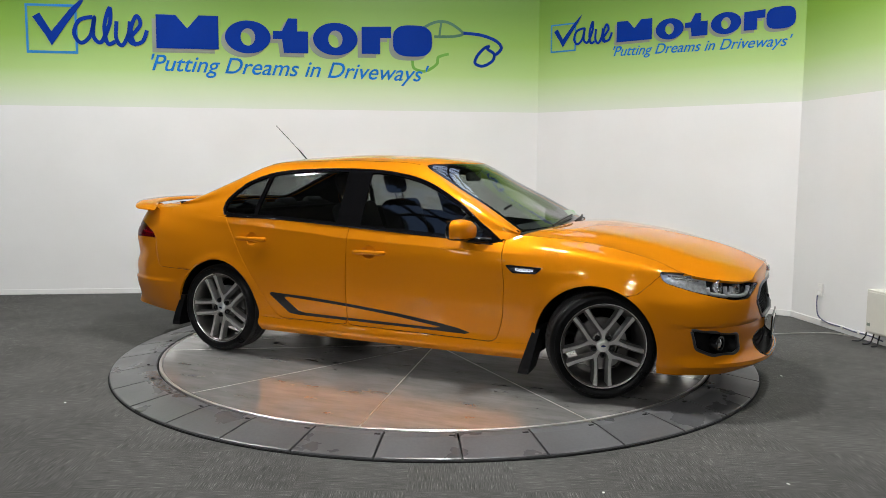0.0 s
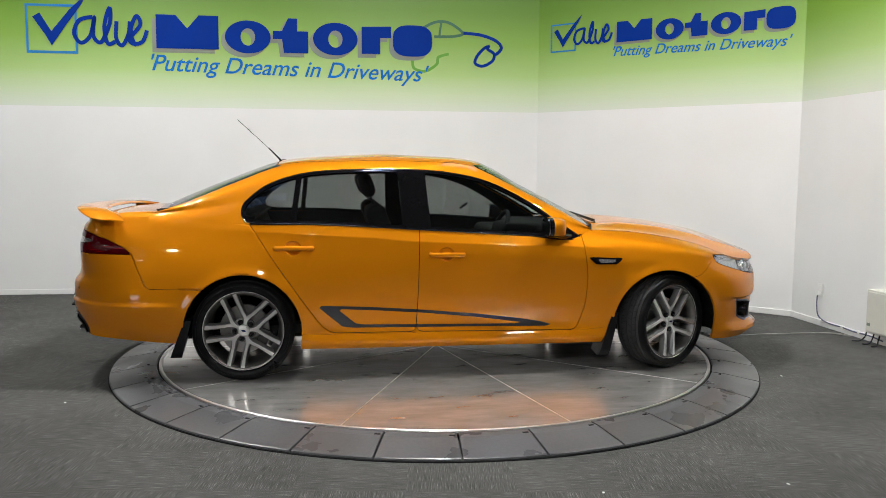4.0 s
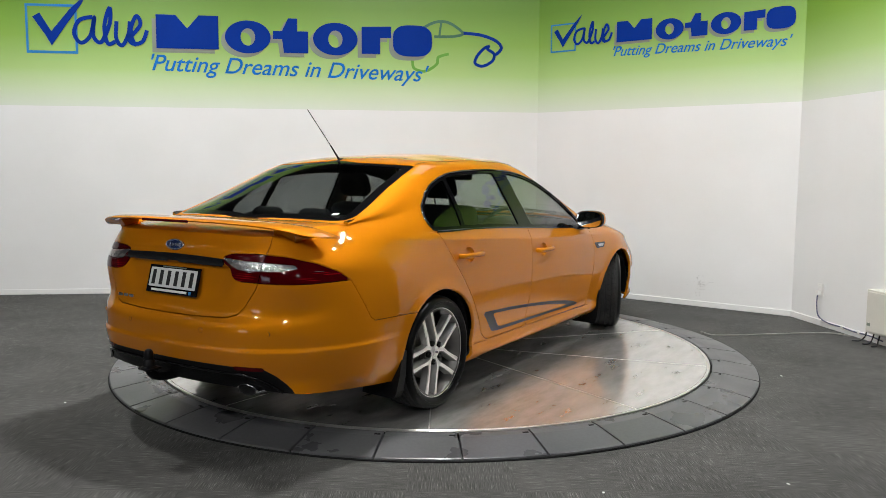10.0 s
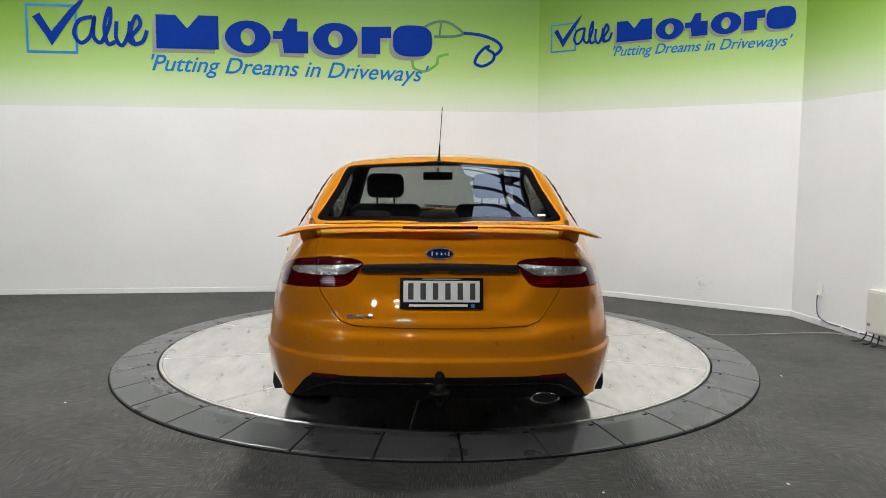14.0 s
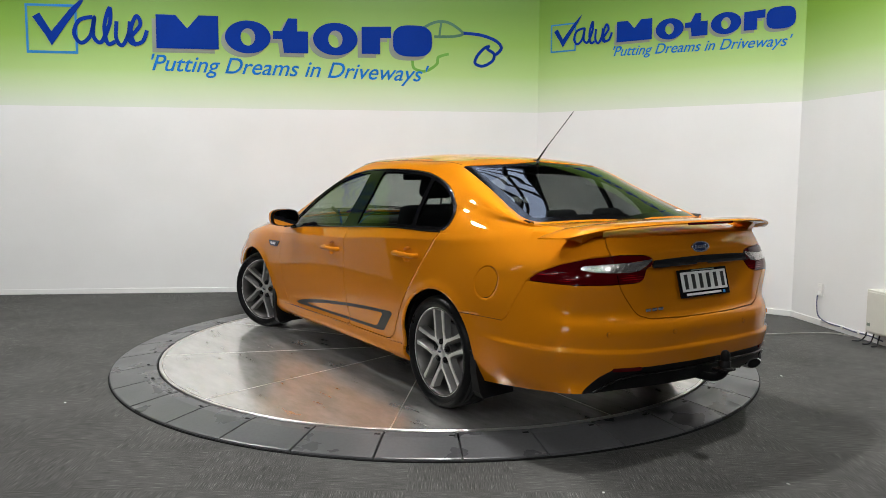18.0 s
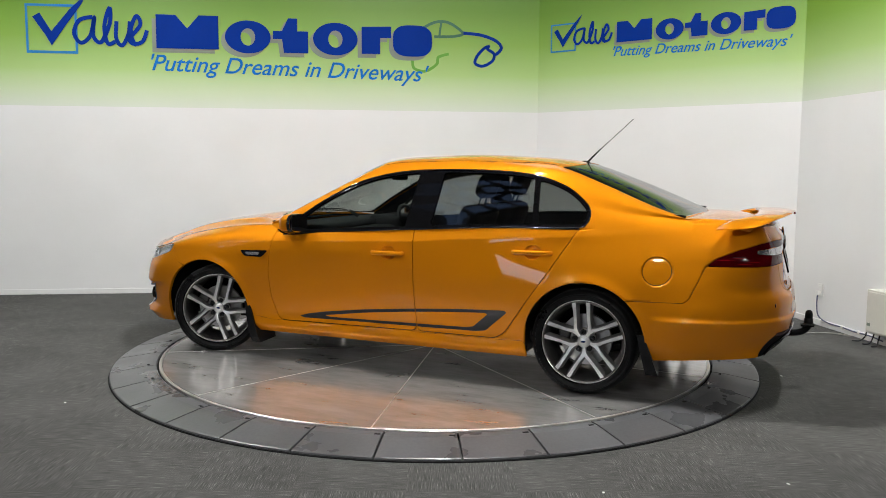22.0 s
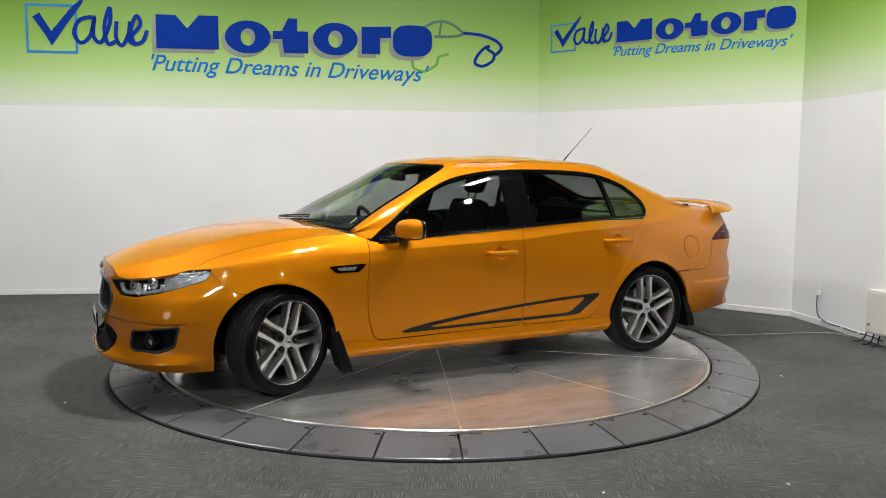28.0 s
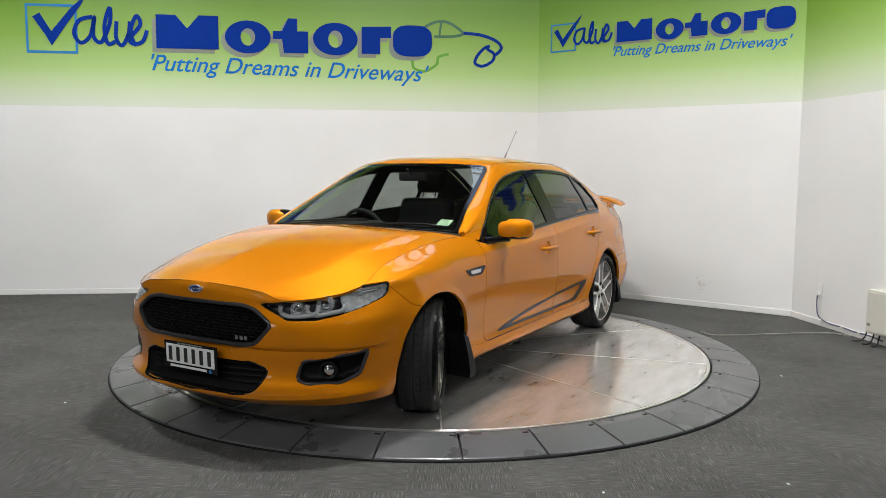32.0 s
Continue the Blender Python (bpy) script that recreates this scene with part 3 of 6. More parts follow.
for dx in (0.0, 0.09, 0.16):
    bm = bmesh.new()
    tube(bm, [M_R @ p for p in smooth_line([(1.19 + dx, -0.08, 0.10), (1.18 + dx, -0.085, 0.05), (1.15 + dx * 1.3, -0.11, 0.012), (1.12 + dx * 1.5, -0.16, 0.008)])], 0.006)
    tagged(link_bm("control_cable", bm, BLACK_CABLE, smooth=60), "black cable hanging from the control box", "cable", "control cables")
bm = bmesh.new()
line = smooth_line([(2.30, 0.62, 0.035), (2.42, 0.615, 0.006), (2.62, 0.63, 0.006), (3.0, 0.68, 0.006), (3.35, 0.73, 0.006), (3.52, 0.70, 0.006), (3.60, 0.60, 0.006)])
tube(bm, line, 0.0055)
tagged(link_bm("floor_cable", bm, PALE_CABLE, smooth=60), "pale cable lying on carpet from turntable to wall", "cable")

# scuffs on the angled wall and crumbs of paper on the carpet
bm = bmesh.new()
rng = random.Random(5)
for k in range(70):
    a, r = rng.uniform(0, math.tau), abs(rng.gauss(0, 0.055))
    bmesh.ops.create_circle(bm, cap_ends=True, segments=6, radius=rng.uniform(0.0015, 0.006),
                            matrix=Matrix.Translation((2.0 + r * math.cos(a), -0.0008, 0.235 + 1.2 * r * math.sin(a))) @ Matrix.Rotation(radians(90), 4, "X"))
ob = link_bm("scuff_marks", bm, SCUFF, wall_m, "grey scuff marks")
ob["kind"] = "stuff"
bm = bmesh.new()
for x, y in ((1.62, -2.62), (-2.05, -2.55), (-2.75, -2.35), (-3.1, -1.6), (0.75, -2.72), (2.42, -0.72), (-2.25, -1.4), (1.1, -2.95), (-1.2, -2.9), (2.9, -1.9)):
    box(bm, (-0.007, -0.005, 0.0005), (0.007, 0.005, 0.003), 0.0008, pose(x, y, 0, 0, 0, 140 * x * y))
tagged(link_bm("paper_crumbs", bm, WHITE_PLASTIC), "tiny white crumbs of paper on the carpet", "litter", kind="stuff")


# ======== the car ========
def paint_material():
    """Metallic amber-orange paint under clear lacquer."""
    m = mat("amber_orange_paint", (0.600, 0.201, 0.0042), 0.52, 0.42, spec=0.0, coat=1.0, coat_rough=0.006)
    m.node_tree.nodes["Principled BSDF"].inputs["Coat IOR"].default_value = 1.43
    nt = m.node_tree
    b = nt.nodes["Principled BSDF"]
    tc = nt.nodes.new("ShaderNodeTexCoord")
    fl = nt.nodes.new("ShaderNodeTexVoronoi")
    fl.inputs["Scale"].default_value = 900
    nt.links.new(tc.outputs["Object"], fl.inputs["Vector"])
    mr = nt.nodes.new("ShaderNodeMapRange")
    mr.inputs["To Min"].default_value, mr.inputs["To Max"].default_value = 0.90, 1.10
    nt.links.new(fl.outputs["Distance"], mr.inputs[0])
    mul = nt.nodes.new("ShaderNodeVectorMath")
    mul.operation = "MULTIPLY"
    mul.inputs[0].default_value = (0.600, 0.201, 0.0042)
    nt.links.new(mr.outputs[0], mul.inputs[1])
    nt.links.new(mul.outputs[0], b.inputs["Base Color"])
    ns = nt.nodes.new("ShaderNodeTexNoise")
    ns.inputs["Scale"].default_value, ns.inputs["Detail"].default_value = 5, 3
    nt.links.new(tc.outputs["Object"], ns.inputs["Vector"])
    rr = nt.nodes.new("ShaderNodeMapRange")
    rr.inputs["To Min"].default_value, rr.inputs["To Max"].default_value = 0.48, 0.56
    nt.links.new(ns.outputs[0], rr.inputs[0])
    nt.links.new(rr.outputs[0], b.inputs["Roughness"])
    return m


def glass_material(name, tint, ior=1.5):
    """Thin tinted window glass: coloured see-through sheet with a mirror gloss."""
    m = bpy.data.materials.new(name)
    m.use_nodes = True
    nt = m.node_tree
    nt.nodes.remove(nt.nodes["Principled BSDF"])
    out = nt.nodes["Material Output"]
    tr = nt.nodes.new("ShaderNodeBsdfTransparent")
    tr.inputs[0].default_value = (*tint, 1)
    gl = nt.nodes.new("ShaderNodeBsdfGlossy")
    gl.inputs["Roughness"].default_value = 0.012
    lw = nt.nodes.new("ShaderNodeLayerWeight")
    lw.inputs["Blend"].default_value = 0.5
    pw = nt.nodes.new("ShaderNodeMath")
    pw.operation = "POWER"
    pw.inputs[1].default_value = 5.0
    nt.links.new(lw.outputs["Facing"], pw.inputs[0])
    fr = nt.nodes.new("ShaderNodeMath")
    fr.operation = "MULTIPLY_ADD"
    r0 = ((ior - 1) / (ior + 1)) ** 2 * 2.3
    fr.inputs[1].default_value, fr.inputs[2].default_value = 1 - r0, r0
    nt.links.new(pw.outputs[0], fr.inputs[0])
    mx = nt.nodes.new("ShaderNodeMixShader")
    nt.links.new(fr.outputs[0], mx.inputs[0])
    nt.links.new(tr.outputs[0], mx.inputs[1])
    nt.links.new(gl.outputs[0], mx.inputs[2])
    nt.links.new(mx.outputs[0], out.inputs[0])
    return m


PAINT = paint_material()
SIDE_GLASS = glass_material("tinted_side_glass", (0.42, 0.445, 0.435), 1.5)
FRONT_GLASS = glass_material("windscreen_glass", (0.80, 0.86, 0.82), 1.55)
LENS = glass_material("clear_lamp_lens", (0.93, 0.95, 0.95), 1.5)
STRIP_GREY = mat("satin_dark_strip", (0.010, 0.0105, 0.012), 0.26, vary=0.08)
PILLAR_BLACK = mat("satin_pillar_black", (0.004, 0.004, 0.0045), 0.07, spec=0.14, vary=0.1)
BEZEL = mat("satin_charcoal_bezel", (0.028, 0.028, 0.030), 0.28, spec=0.5, vary=0.1)
GLOSS_BLACK = mat("gloss_black_trim", (0.004, 0.004, 0.0045), 0.14, vary=0.1, spec=0.4)
SATIN_BLACK = mat("satin_black_plastic", (0.005, 0.005, 0.0055), 0.45, spec=0.13, vary=0.15, bump=0.1, bump_scale=220)
LINING = mat("charcoal_lining", (0.014, 0.014, 0.015), 0.85, vary=0.15, bump=0.15, bump_scale=150)
SEAT_CLOTH = mat("black_seat_cloth", (0.016, 0.016, 0.018), 0.8, vary=0.2, bump=0.25, bump_scale=180)
HEADLINER = mat("grey_headlining", (0.22, 0.21, 0.20), 0.9, vary=0.06, bump=0.1)
CHROME = mat("bright_chrome", (0.80, 0.80, 0.80), 0.08, 1.0, vary=0.03)
DARK_CHROME = mat("dark_chrome", (0.14, 0.14, 0.15), 0.16, 1.0, vary=0.05)
TYRE = mat("tyre_rubber", (0.0035, 0.0035, 0.0037), 0.34, spec=0.12, vary=0.25, bump=0.12, bump_scale=120, rough_vary=0.1)
TREAD = mat("worn_grey_tread", (0.020, 0.020, 0.020), 0.75, spec=0.25, vary=0.25, scale=25)
ALLOY = mat("machined_alloy", (0.84, 0.83, 0.81), 0.30, 0.95, vary=0.08, scale=30)
ALLOY_FLANK = mat("silver_grey_alloy_flank", (0.36, 0.355, 0.345), 0.38, 0.9, vary=0.1, scale=14)
ALLOY_DARK = mat("grey_alloy_barrel", (0.15, 0.145, 0.138), 0.40, 0.9, vary=0.1, scale=12)
DISC_STEEL = mat("ground_brake_steel", (0.42, 0.41, 0.40), 0.30, 1.0, vary=0.1, scale=30)
CAST = mat("cast_iron_brake", (0.09, 0.085, 0.08), 0.4, 1.0, vary=0.15, scale=20)
RED_LENS = mat("red_lamp_plastic", (0.055, 0.0007, 0.0022), 0.08, 0.0, vary=0.25, scale=14, spec=0.22)
BRIGHT_RED = mat("bright_red_lamp_plastic", (0.28, 0.003, 0.007), 0.12, 0.0, vary=0.2, scale=30, coat=1.0)
LAMP_BOWL = mat("black_lamp_bezel", (0.03, 0.03, 0.032), 0.2, 0.3, vary=0.2, scale=22)
LAMP_SILVER = mat("faceted_lamp_reflector", (0.62, 0.62, 0.63), 0.20, 0.55, vary=0.45, scale=40, bump=1.0, bump_scale=60)
LIGHT_GUIDE = mat("milky_light_guide", (0.78, 0.78, 0.80), 0.15, 0.4, coat=1.0)
SATIN_SILVER = mat("satin_silver", (0.78, 0.78, 0.78), 0.20, 0.8, vary=0.04)
SILVER_LENS = mat("silver_lamp_insert", (0.42, 0.405, 0.40), 0.16, 0.8, vary=0.45, scale=70, bump=1.0, bump_scale=70, coat=1.0)
DECAL = mat("matt_black_decal", (0.008, 0.008, 0.008), 0.32, vary=0.1)
PLATE_WHITE = mat("reflective_white_plate", (0.72, 0.72, 0.70), 0.4, vary=0.04)
PLATE_INK = mat("black_plate_ink", (0.01, 0.01, 0.01), 0.45)
BADGE_BLUE = mat("blue_enamel_badge", (0.004, 0.016, 0.08), 0.15, coat=1.0)
MIRROR = mat("mirror_glass", (0.85, 0.86, 0.87), 0.02, 1.0)
STICKER = mat("pale_green_sticker", (0.45, 0.62, 0.42), 0.5, vary=0.1)

car = thing("car", pose(0, 0, DISC_Z, 0, 0, START), "orange four-door sports sedan with black side stripes and rear spoiler", "car")

# Feature lines round one half of the lower body, front centre to rear centre, from the lower edge upward.
COL_X = (2.38, 2.37, 2.30, 2.16, 1.98, 1.80, 1.47, 1.10, 0.96, 0.84, 0.5, -0.2, -0.9, -1.37, -1.8, -2.1)
# a ledge above the rear bumper; elsewhere it follows the side
LEDGE = ((2.393, 0, .66), (2.385, .25, .658), (2.345, .487, .65), (2.215, .68, .65), (2.047, .812, .662), (1.826, .89, .676), (1.47, .932, .695), (1.10, .923, .692), (.96, .924, .694),
         (.84, .926, .697), (.5, .928, .702), (-.2, .929, .712), (-.9, .928, .727), (-1.37, .912, .727), (-1.8, .887, .718), (-2.1, .834, .715), (-2.33, .727, .69), (-2.470, .5, .688),
         (-2.498, .25, .688), (-2.502, 0, .688))
ROWS = (
    # lower edge
    ((2.38, 0, .19), (2.37, .25, .19), (2.30, .5, .19), (2.16, .72, .19), (1.98, .83, .19), (1.80, .865, .195), (1.47, .87, .19), (1.10, .86, .19), (.96, .855, .188),
     (.84, .85, .186), (.5, .845, .185), (-.2, .845, .185), (-.9, .855, .19), (-1.37, .87, .2), (-1.8, .863, .25), (-2.1, .800, .27), (-2.33, .725, .29), (-2.43, .5, .30),
     (-2.47, .25, .30), (-2.48, 0, .30)),
    # bumper lip and skirt
    ((2.452, 0, .235), (2.44, .25, .235), (2.372, .5, .235), (2.215, .73, .24), (2.02, .85, .245), (1.82, .885, .25), (1.47, .90, .25), (1.10, .895, .235), (.96, .897, .235),
     (.84, .90, .235), (.5, .90, .235), (-.2, .90, .235), (-.9, .905, .24), (-1.37, .90, .27), (-1.8, .883, .31), (-2.1, .835, .33), (-2.318, .723, .35), (-2.475, .5, .36),
     (-2.515, .25, .36), (-2.525, 0, .36)),
    # skirt crease
    ((2.425, 0, .32), (2.415, .25, .32), (2.345, .5, .32), (2.20, .725, .325), (2.03, .85, .33), (1.83, .895, .33), (1.47, .92, .33), (1.10, .892, .31), (.96, .888, .305),
     (.84, .886, .302), (.5, .886, .30), (-.2, .886, .30), (-.9, .892, .305), (-1.37, .912, .34), (-1.8, .896, .38), (-2.1, .855, .41), (-2.332, .737, .43), (-2.50, .5, .445),
     (-2.54, .25, .45), (-2.55, 0, .45)),
    # lower door
    ((2.415, 0, .46), (2.407, .25, .46), (2.35, .5, .455), (2.215, .735, .455), (2.06, .855, .455), (1.83, .905, .46), (1.47, .93, .46), (1.10, .907, .45), (.96, .905, .45),
     (.84, .905, .45), (.5, .905, .45), (-.2, .908, .45), (-.9, .915, .455), (-1.37, .920, .47), (-1.8, .903, .5), (-2.1, .865, .52), (-2.342, .742, .53), (-2.51, .5, .54),
     (-2.55, .25, .545), (-2.555, 0, .545)),
    # widest
    ((2.395, 0, .60), (2.39, .25, .60), (2.352, .5, .60), (2.225, .70, .60), (2.06, .835, .61), (1.83, .905, .615), (1.47, .938, .62), (1.10, .925, .61), (.96, .925, .61),
     (.84, .925, .61), (.5, .925, .61), (-.2, .928, .61), (-.9, .932, .62), (-1.37, .922, .63), (-1.8, .896, .635), (-2.1, .848, .64), (-2.338, .740, .625), (-2.503, .5, .628),
     (-2.54, .25, .628), (-2.545, 0, .628)),
    LEDGE,
    # shoulder
    ((2.390, 0, .725), (2.378, .25, .72), (2.335, .47, .695), (2.2, .66, .70), (2.03, .785, .715), (1.82, .868, .735), (1.47, .92, .765), (1.10, .917, .77), (.96, .92, .775),
     (.84, .924, .78), (.5, .928, .79), (-.2, .925, .81), (-.9, .918, .83), (-1.37, .896, .82), (-1.8, .871, .80), (-2.1, .812, .81), (-2.35, .725, .815), (-2.465, .5, .83),
     (-2.485, .25, .83), (-2.485, 0, .83)),
    # above the shoulder
    ((2.385, 0, .765), (2.358, .36, .742), (2.325, .5, .712), (2.17, .675, .728), (2.0, .775, .755), (1.82, .835, .80), (1.47, .865, .86), (1.10, .868, .885), (.96, .876, .882),
     (.84, .896, .868), (.5, .908, .875), (-.2, .91, .905), (-.9, .90, .94), (-1.37, .868, .935), (-1.8, .833, .915), (-2.1, .770, .925), (-2.335, .690, .93), (-2.45, .48, .95),
     (-2.47, .25, .955), (-2.47, 0, .955)),
    # upper edge: hood line, window sill line, boot line
    ((2.37, 0, .79), (2.344, .385, .766), (2.305, .535, .725), (2.14, .695, .742), (1.98, .755, .775), (1.80, .745, .845), (1.47, .745, .918), (1.10, .768, .957), (.96, .798, .958),
     (.84, .864, .914), (.5, .882, .93), (-.2, .887, .972), (-.9, .882, 1.008), (-1.37, .848, 1.014), (-1.8, .755, 1.062), (-2.1, .655, 1.07), (-2.30, .630, 1.052),
     (-2.40, .48, 1.045), (-2.425, .25, 1.05), (-2.425, 0, 1.05)),
)
ROW_V = (0.0, 0.06, 0.13, 0.29, 0.48, 0.59, 0.70, 0.86, 1.0)


def hermite(knots, values, at):
    """A smooth line through values (n, k) at knots, read at the places at."""
    k, v, at = np.asarray(knots, float), np.asarray(values, float), np.asarray(at, float)
    h = np.diff(k)
    d = np.diff(v, axis=0) / h[:, None]
    tan = np.empty_like(v)
    tan[1:-1] = (d[:-1] * h[1:, None] + d[1:] * h[:-1, None]) / (h[:-1] + h[1:])[:, None]
    tan[0], tan[-1] = d[0], d[-1]
    i = np.clip(np.searchsorted(k, at, side="right") - 1, 0, len(h) - 1)
    t = ((at - k[i]) / h[i])[:, None]
    hh = h[i][:, None]
    return (v[i] * (1 + 2 * t) * (1 - t) ** 2 + tan[i] * hh * t * (1 - t) ** 2 + v[i + 1] * t * t * (3 - 2 * t) + tan[i + 1] * hh * t * t * (t - 1))


FLIP = np.array((1.0, -1.0, 1.0))
REF = np.array(ROWS[4], float)
COL_S = np.concatenate([[0], np.cumsum(np.linalg.norm(np.diff(REF, axis=0), axis=1))])
S_END = COL_S[-1]
GRID_S = np.linspace(0, S_END, 420)
GRID_V = np.concatenate([np.linspace(0, .16, 9), np.linspace(.18, .29, 12), np.linspace(.31, .68, 21), np.linspace(.695, .90, 18), np.linspace(.917, 1, 6)])


def ring_line(row, at):
    """A feature line, carried on across the centre planes so that it crosses them squarely."""
    r = np.array(row, float)
    r = np.vstack([r[2:0:-1] * FLIP, r, r[-2:-4:-1] * FLIP])
    k = np.concatenate([-COL_S[2:0:-1], COL_S, 2 * S_END - COL_S[-2:-4:-1]])
    return hermite(k, r, at)


LINES = np.array([ring_line(r, GRID_S) for r in ROWS])
BELT = np.empty((len(GRID_S), len(GRID_V), 4))
for i in range(len(GRID_S)):
    BELT[i, :, :3] = hermite(ROW_V, LINES[:, i], GRID_V)
    BELT[i, :, 3] = GRID_S[i]
BELT[0, :, 1] = BELT[-1, :, 1] = 0.0


def ease(a, b, v):
    u = np.clip((v - a) / (b - a), 0, 1)
    return u * u * (3 - 2 * u)


# pressed shapes at the tail: a hollow below the garnish strip, a step round the bumper
tail = ease(-1.70, -1.95, BELT[:, :, 0])
flow = np.gradient(BELT[:, :, :2], axis=0)
flow = np.stack([flow[..., 1], -flow[..., 0]], -1)
flow *= np.sign((flow * (BELT[:, :, :2] + np.array([1.2, 0]))).sum(-1, keepdims=True)) / np.maximum(np.linalg.norm(flow, axis=-1, keepdims=True), 1e-9)
high, wide = BELT[:, :, 2], BELT[:, :, 1]
press = 0.011 * ease(.518, .496, high) - 0.024 * ease(.715, .80, high) * ease(.912, .888, high) * ease(.50 - .55 * (.9 - high), .36 - .55 * (.9 - high), wide)
press += 0.005 * ease(.955, .975, high) * ease(1.02, .99, high) * ease(.62, .5, wide)
BELT[:, :, :2] += flow * (press * tail)[..., None]
# front bumper: an overhanging waist, a hollow below it and a sharp lip
nose = ease(1.86, 2.06, BELT[:, :, 0])
scoop = -0.020 * ease(.492, .470, high) * ease(.262, .292, high) + 0.007 * np.exp(-((high - .248) / .014) ** 2)
BELT[:, :, :2] += flow * (scoop * nose)[..., None]
# the pressed shoulder line along the side, under the window sill
long_ = BELT[:, :, 0]
off = high - np.interp(long_, (-1.64, -1.30, -.91, -.51, -.25, .11, .48, .88, 1.15), (1.0, .969, .951, .925, .902, .888, .873, .858, .846))
ridge = 0.0085 * np.where(off > 0, np.exp(-np.maximum(off, 0) / .028), np.exp(np.minimum(off, 0) / .05)) * ease(-1.9, -1.45, long_) * ease(1.25, .95, long_) * ease(.6, .7, wide)
ridge *= 1 - ease(.97, 1.0, np.linspace(0, 1, len(GRID_V)))[None]
BELT[:, :, :2] += flow * ridge[..., None]
# rolled flares round the wheel arches
for ax_, rad in ((1.485, 0.372), (-1.372, 0.374)):
    ring_d = np.hypot(long_ - ax_, high - 0.322) - rad
    flare = 0.011 * np.exp(-(np.maximum(ring_d, -.02) / .034) ** 2) * ease(.25, .45, high) * ease(.6, .7, wide)
    BELT[:, :, :2] += flow * flare[..., None]
TOP = BELT[:, -1, :3]


def top_at(x):
    """The upper edge line of the side at the length x."""
    side = [i for i in range(len(GRID_S)) if TOP[i, 1] > 0.6]
    return TOP[min(side, key=lambda i: abs(TOP[i, 0] - x))]


def on_belt(p):
    """Unrolled place (round, up) of a point near the lower body."""
    d = ((BELT[:, :, :3] - np.array(p)) ** 2).sum(-1)
    i, _ = np.unravel_index(d.argmin(), d.shape)
    return GRID_S[i], p[2]


def quads(grid):
    a, b, _ = grid.shape
    return [[tuple(grid[i, j]), tuple(grid[i, j + 1]), tuple(grid[i + 1, j + 1]), tuple(grid[i + 1, j])] for i in range(a - 1) for j in range(b - 1)]


def poly_dist(outline):
    """A function: signed distance of points (n, 2) to a closed outline, negative inside."""
    o = np.array(outline, float)
    a, b = o, np.roll(o, -1, axis=0)

    def f(p):
        best = np.full(len(p), 1e9)
        inside = np.zeros(len(p), bool)
        for (ax, ay), (bx, by) in zip(a, b):
            ex, ey = bx - ax, by - ay
            t = np.clip(((p[:, 0] - ax) * ex + (p[:, 1] - ay) * ey) / (ex * ex + ey * ey + 1e-12), 0, 1)
            best = np.minimum(best, (p[:, 0] - ax - t * ex) ** 2 + (p[:, 1] - ay - t * ey) ** 2)
            cross = (ay > p[:, 1]) != (by > p[:, 1])
            with np.errstate(divide="ignore", invalid="ignore"):
                xi = ax + (p[:, 1] - ay) * ex / (ey if abs(ey) > 1e-12 else 1e-12)
            inside ^= cross & (p[:, 0] < xi)
        d = np.sqrt(best)
        return np.where(inside, -d, d)
    return f


def rounded(points, n=5, closed=True):
    """A closed smooth outline through points (2D)."""
    p = [Vector((*q, 0)) for q in points]
    m = len(p)
    out = []
    for i in range(m):
        a, b, c, d = p[i - 1], p[i], p[(i + 1) % m], p[(i + 2) % m]
        for k in range(n):
            t = k / n
            q = 0.5 * ((2 * b) + (c - a) * t + (2 * a - 5 * b + 4 * c - d) * t * t + (3 * b - a - 3 * c + d) * t ** 3)
            out.append((q.x, q.y))
    return out


def corners(points, r=0.02, n=4):
    """A closed outline with straight sides and its corners rounded off."""
    p = [Vector((*q, 0)) for q in points]
    out = []
    for i in range(len(p)):
        a, b, c = p[i - 1], p[i], p[(i + 1) % len(p)]
        u, w = (a - b), (c - b)
        ru, rw = min(r, u.length * 0.45), min(r, w.length * 0.45)
        s, e = b + u.normalized() * ru, b + w.normalized() * rw
        for k in range(n + 1):
            t = k / n
            q = s * (1 - t) ** 2 + b * 2 * t * (1 - t) + e * t * t
            out.append((q.x, q.y))
    return out


def carve(polys, f, gap=0.0):
    """Splits polygons along f = 0, leaving a gap on each side. f takes (n, 4): x, y, z, round. Returns inside, outside."""
    inside, outside = [], []
    if not polys:
        return inside, outside
    flat = np.array([v for p in polys for v in p])
    d = f(flat)
    at = 0
    for p in polys:
        e = d[at:at + len(p)]
        at += len(p)
        lo, hi = e.min(), e.max()
        if lo >= gap:
            outside.append(p)
            continue
        if hi <= -gap:
            inside.append(p)
            continue
        for sign_, bag in ((-1, inside), (1, outside)):
            g = [sign_ * x - gap for x in e]
            q = []
            for k in range(len(p)):
                l = (k + 1) % len(p)
                if g[k] >= 0:
                    q.append(p[k])
                if (g[k] > 0 and g[l] < 0) or (g[k] < 0 and g[l] > 0):
                    t = g[k] / (g[k] - g[l])
                    q.append(tuple(a + (b - a) * t for a, b in zip(p[k], p[l])))
            if len(q) >= 3:
                bag.append(q)
    return inside, outside


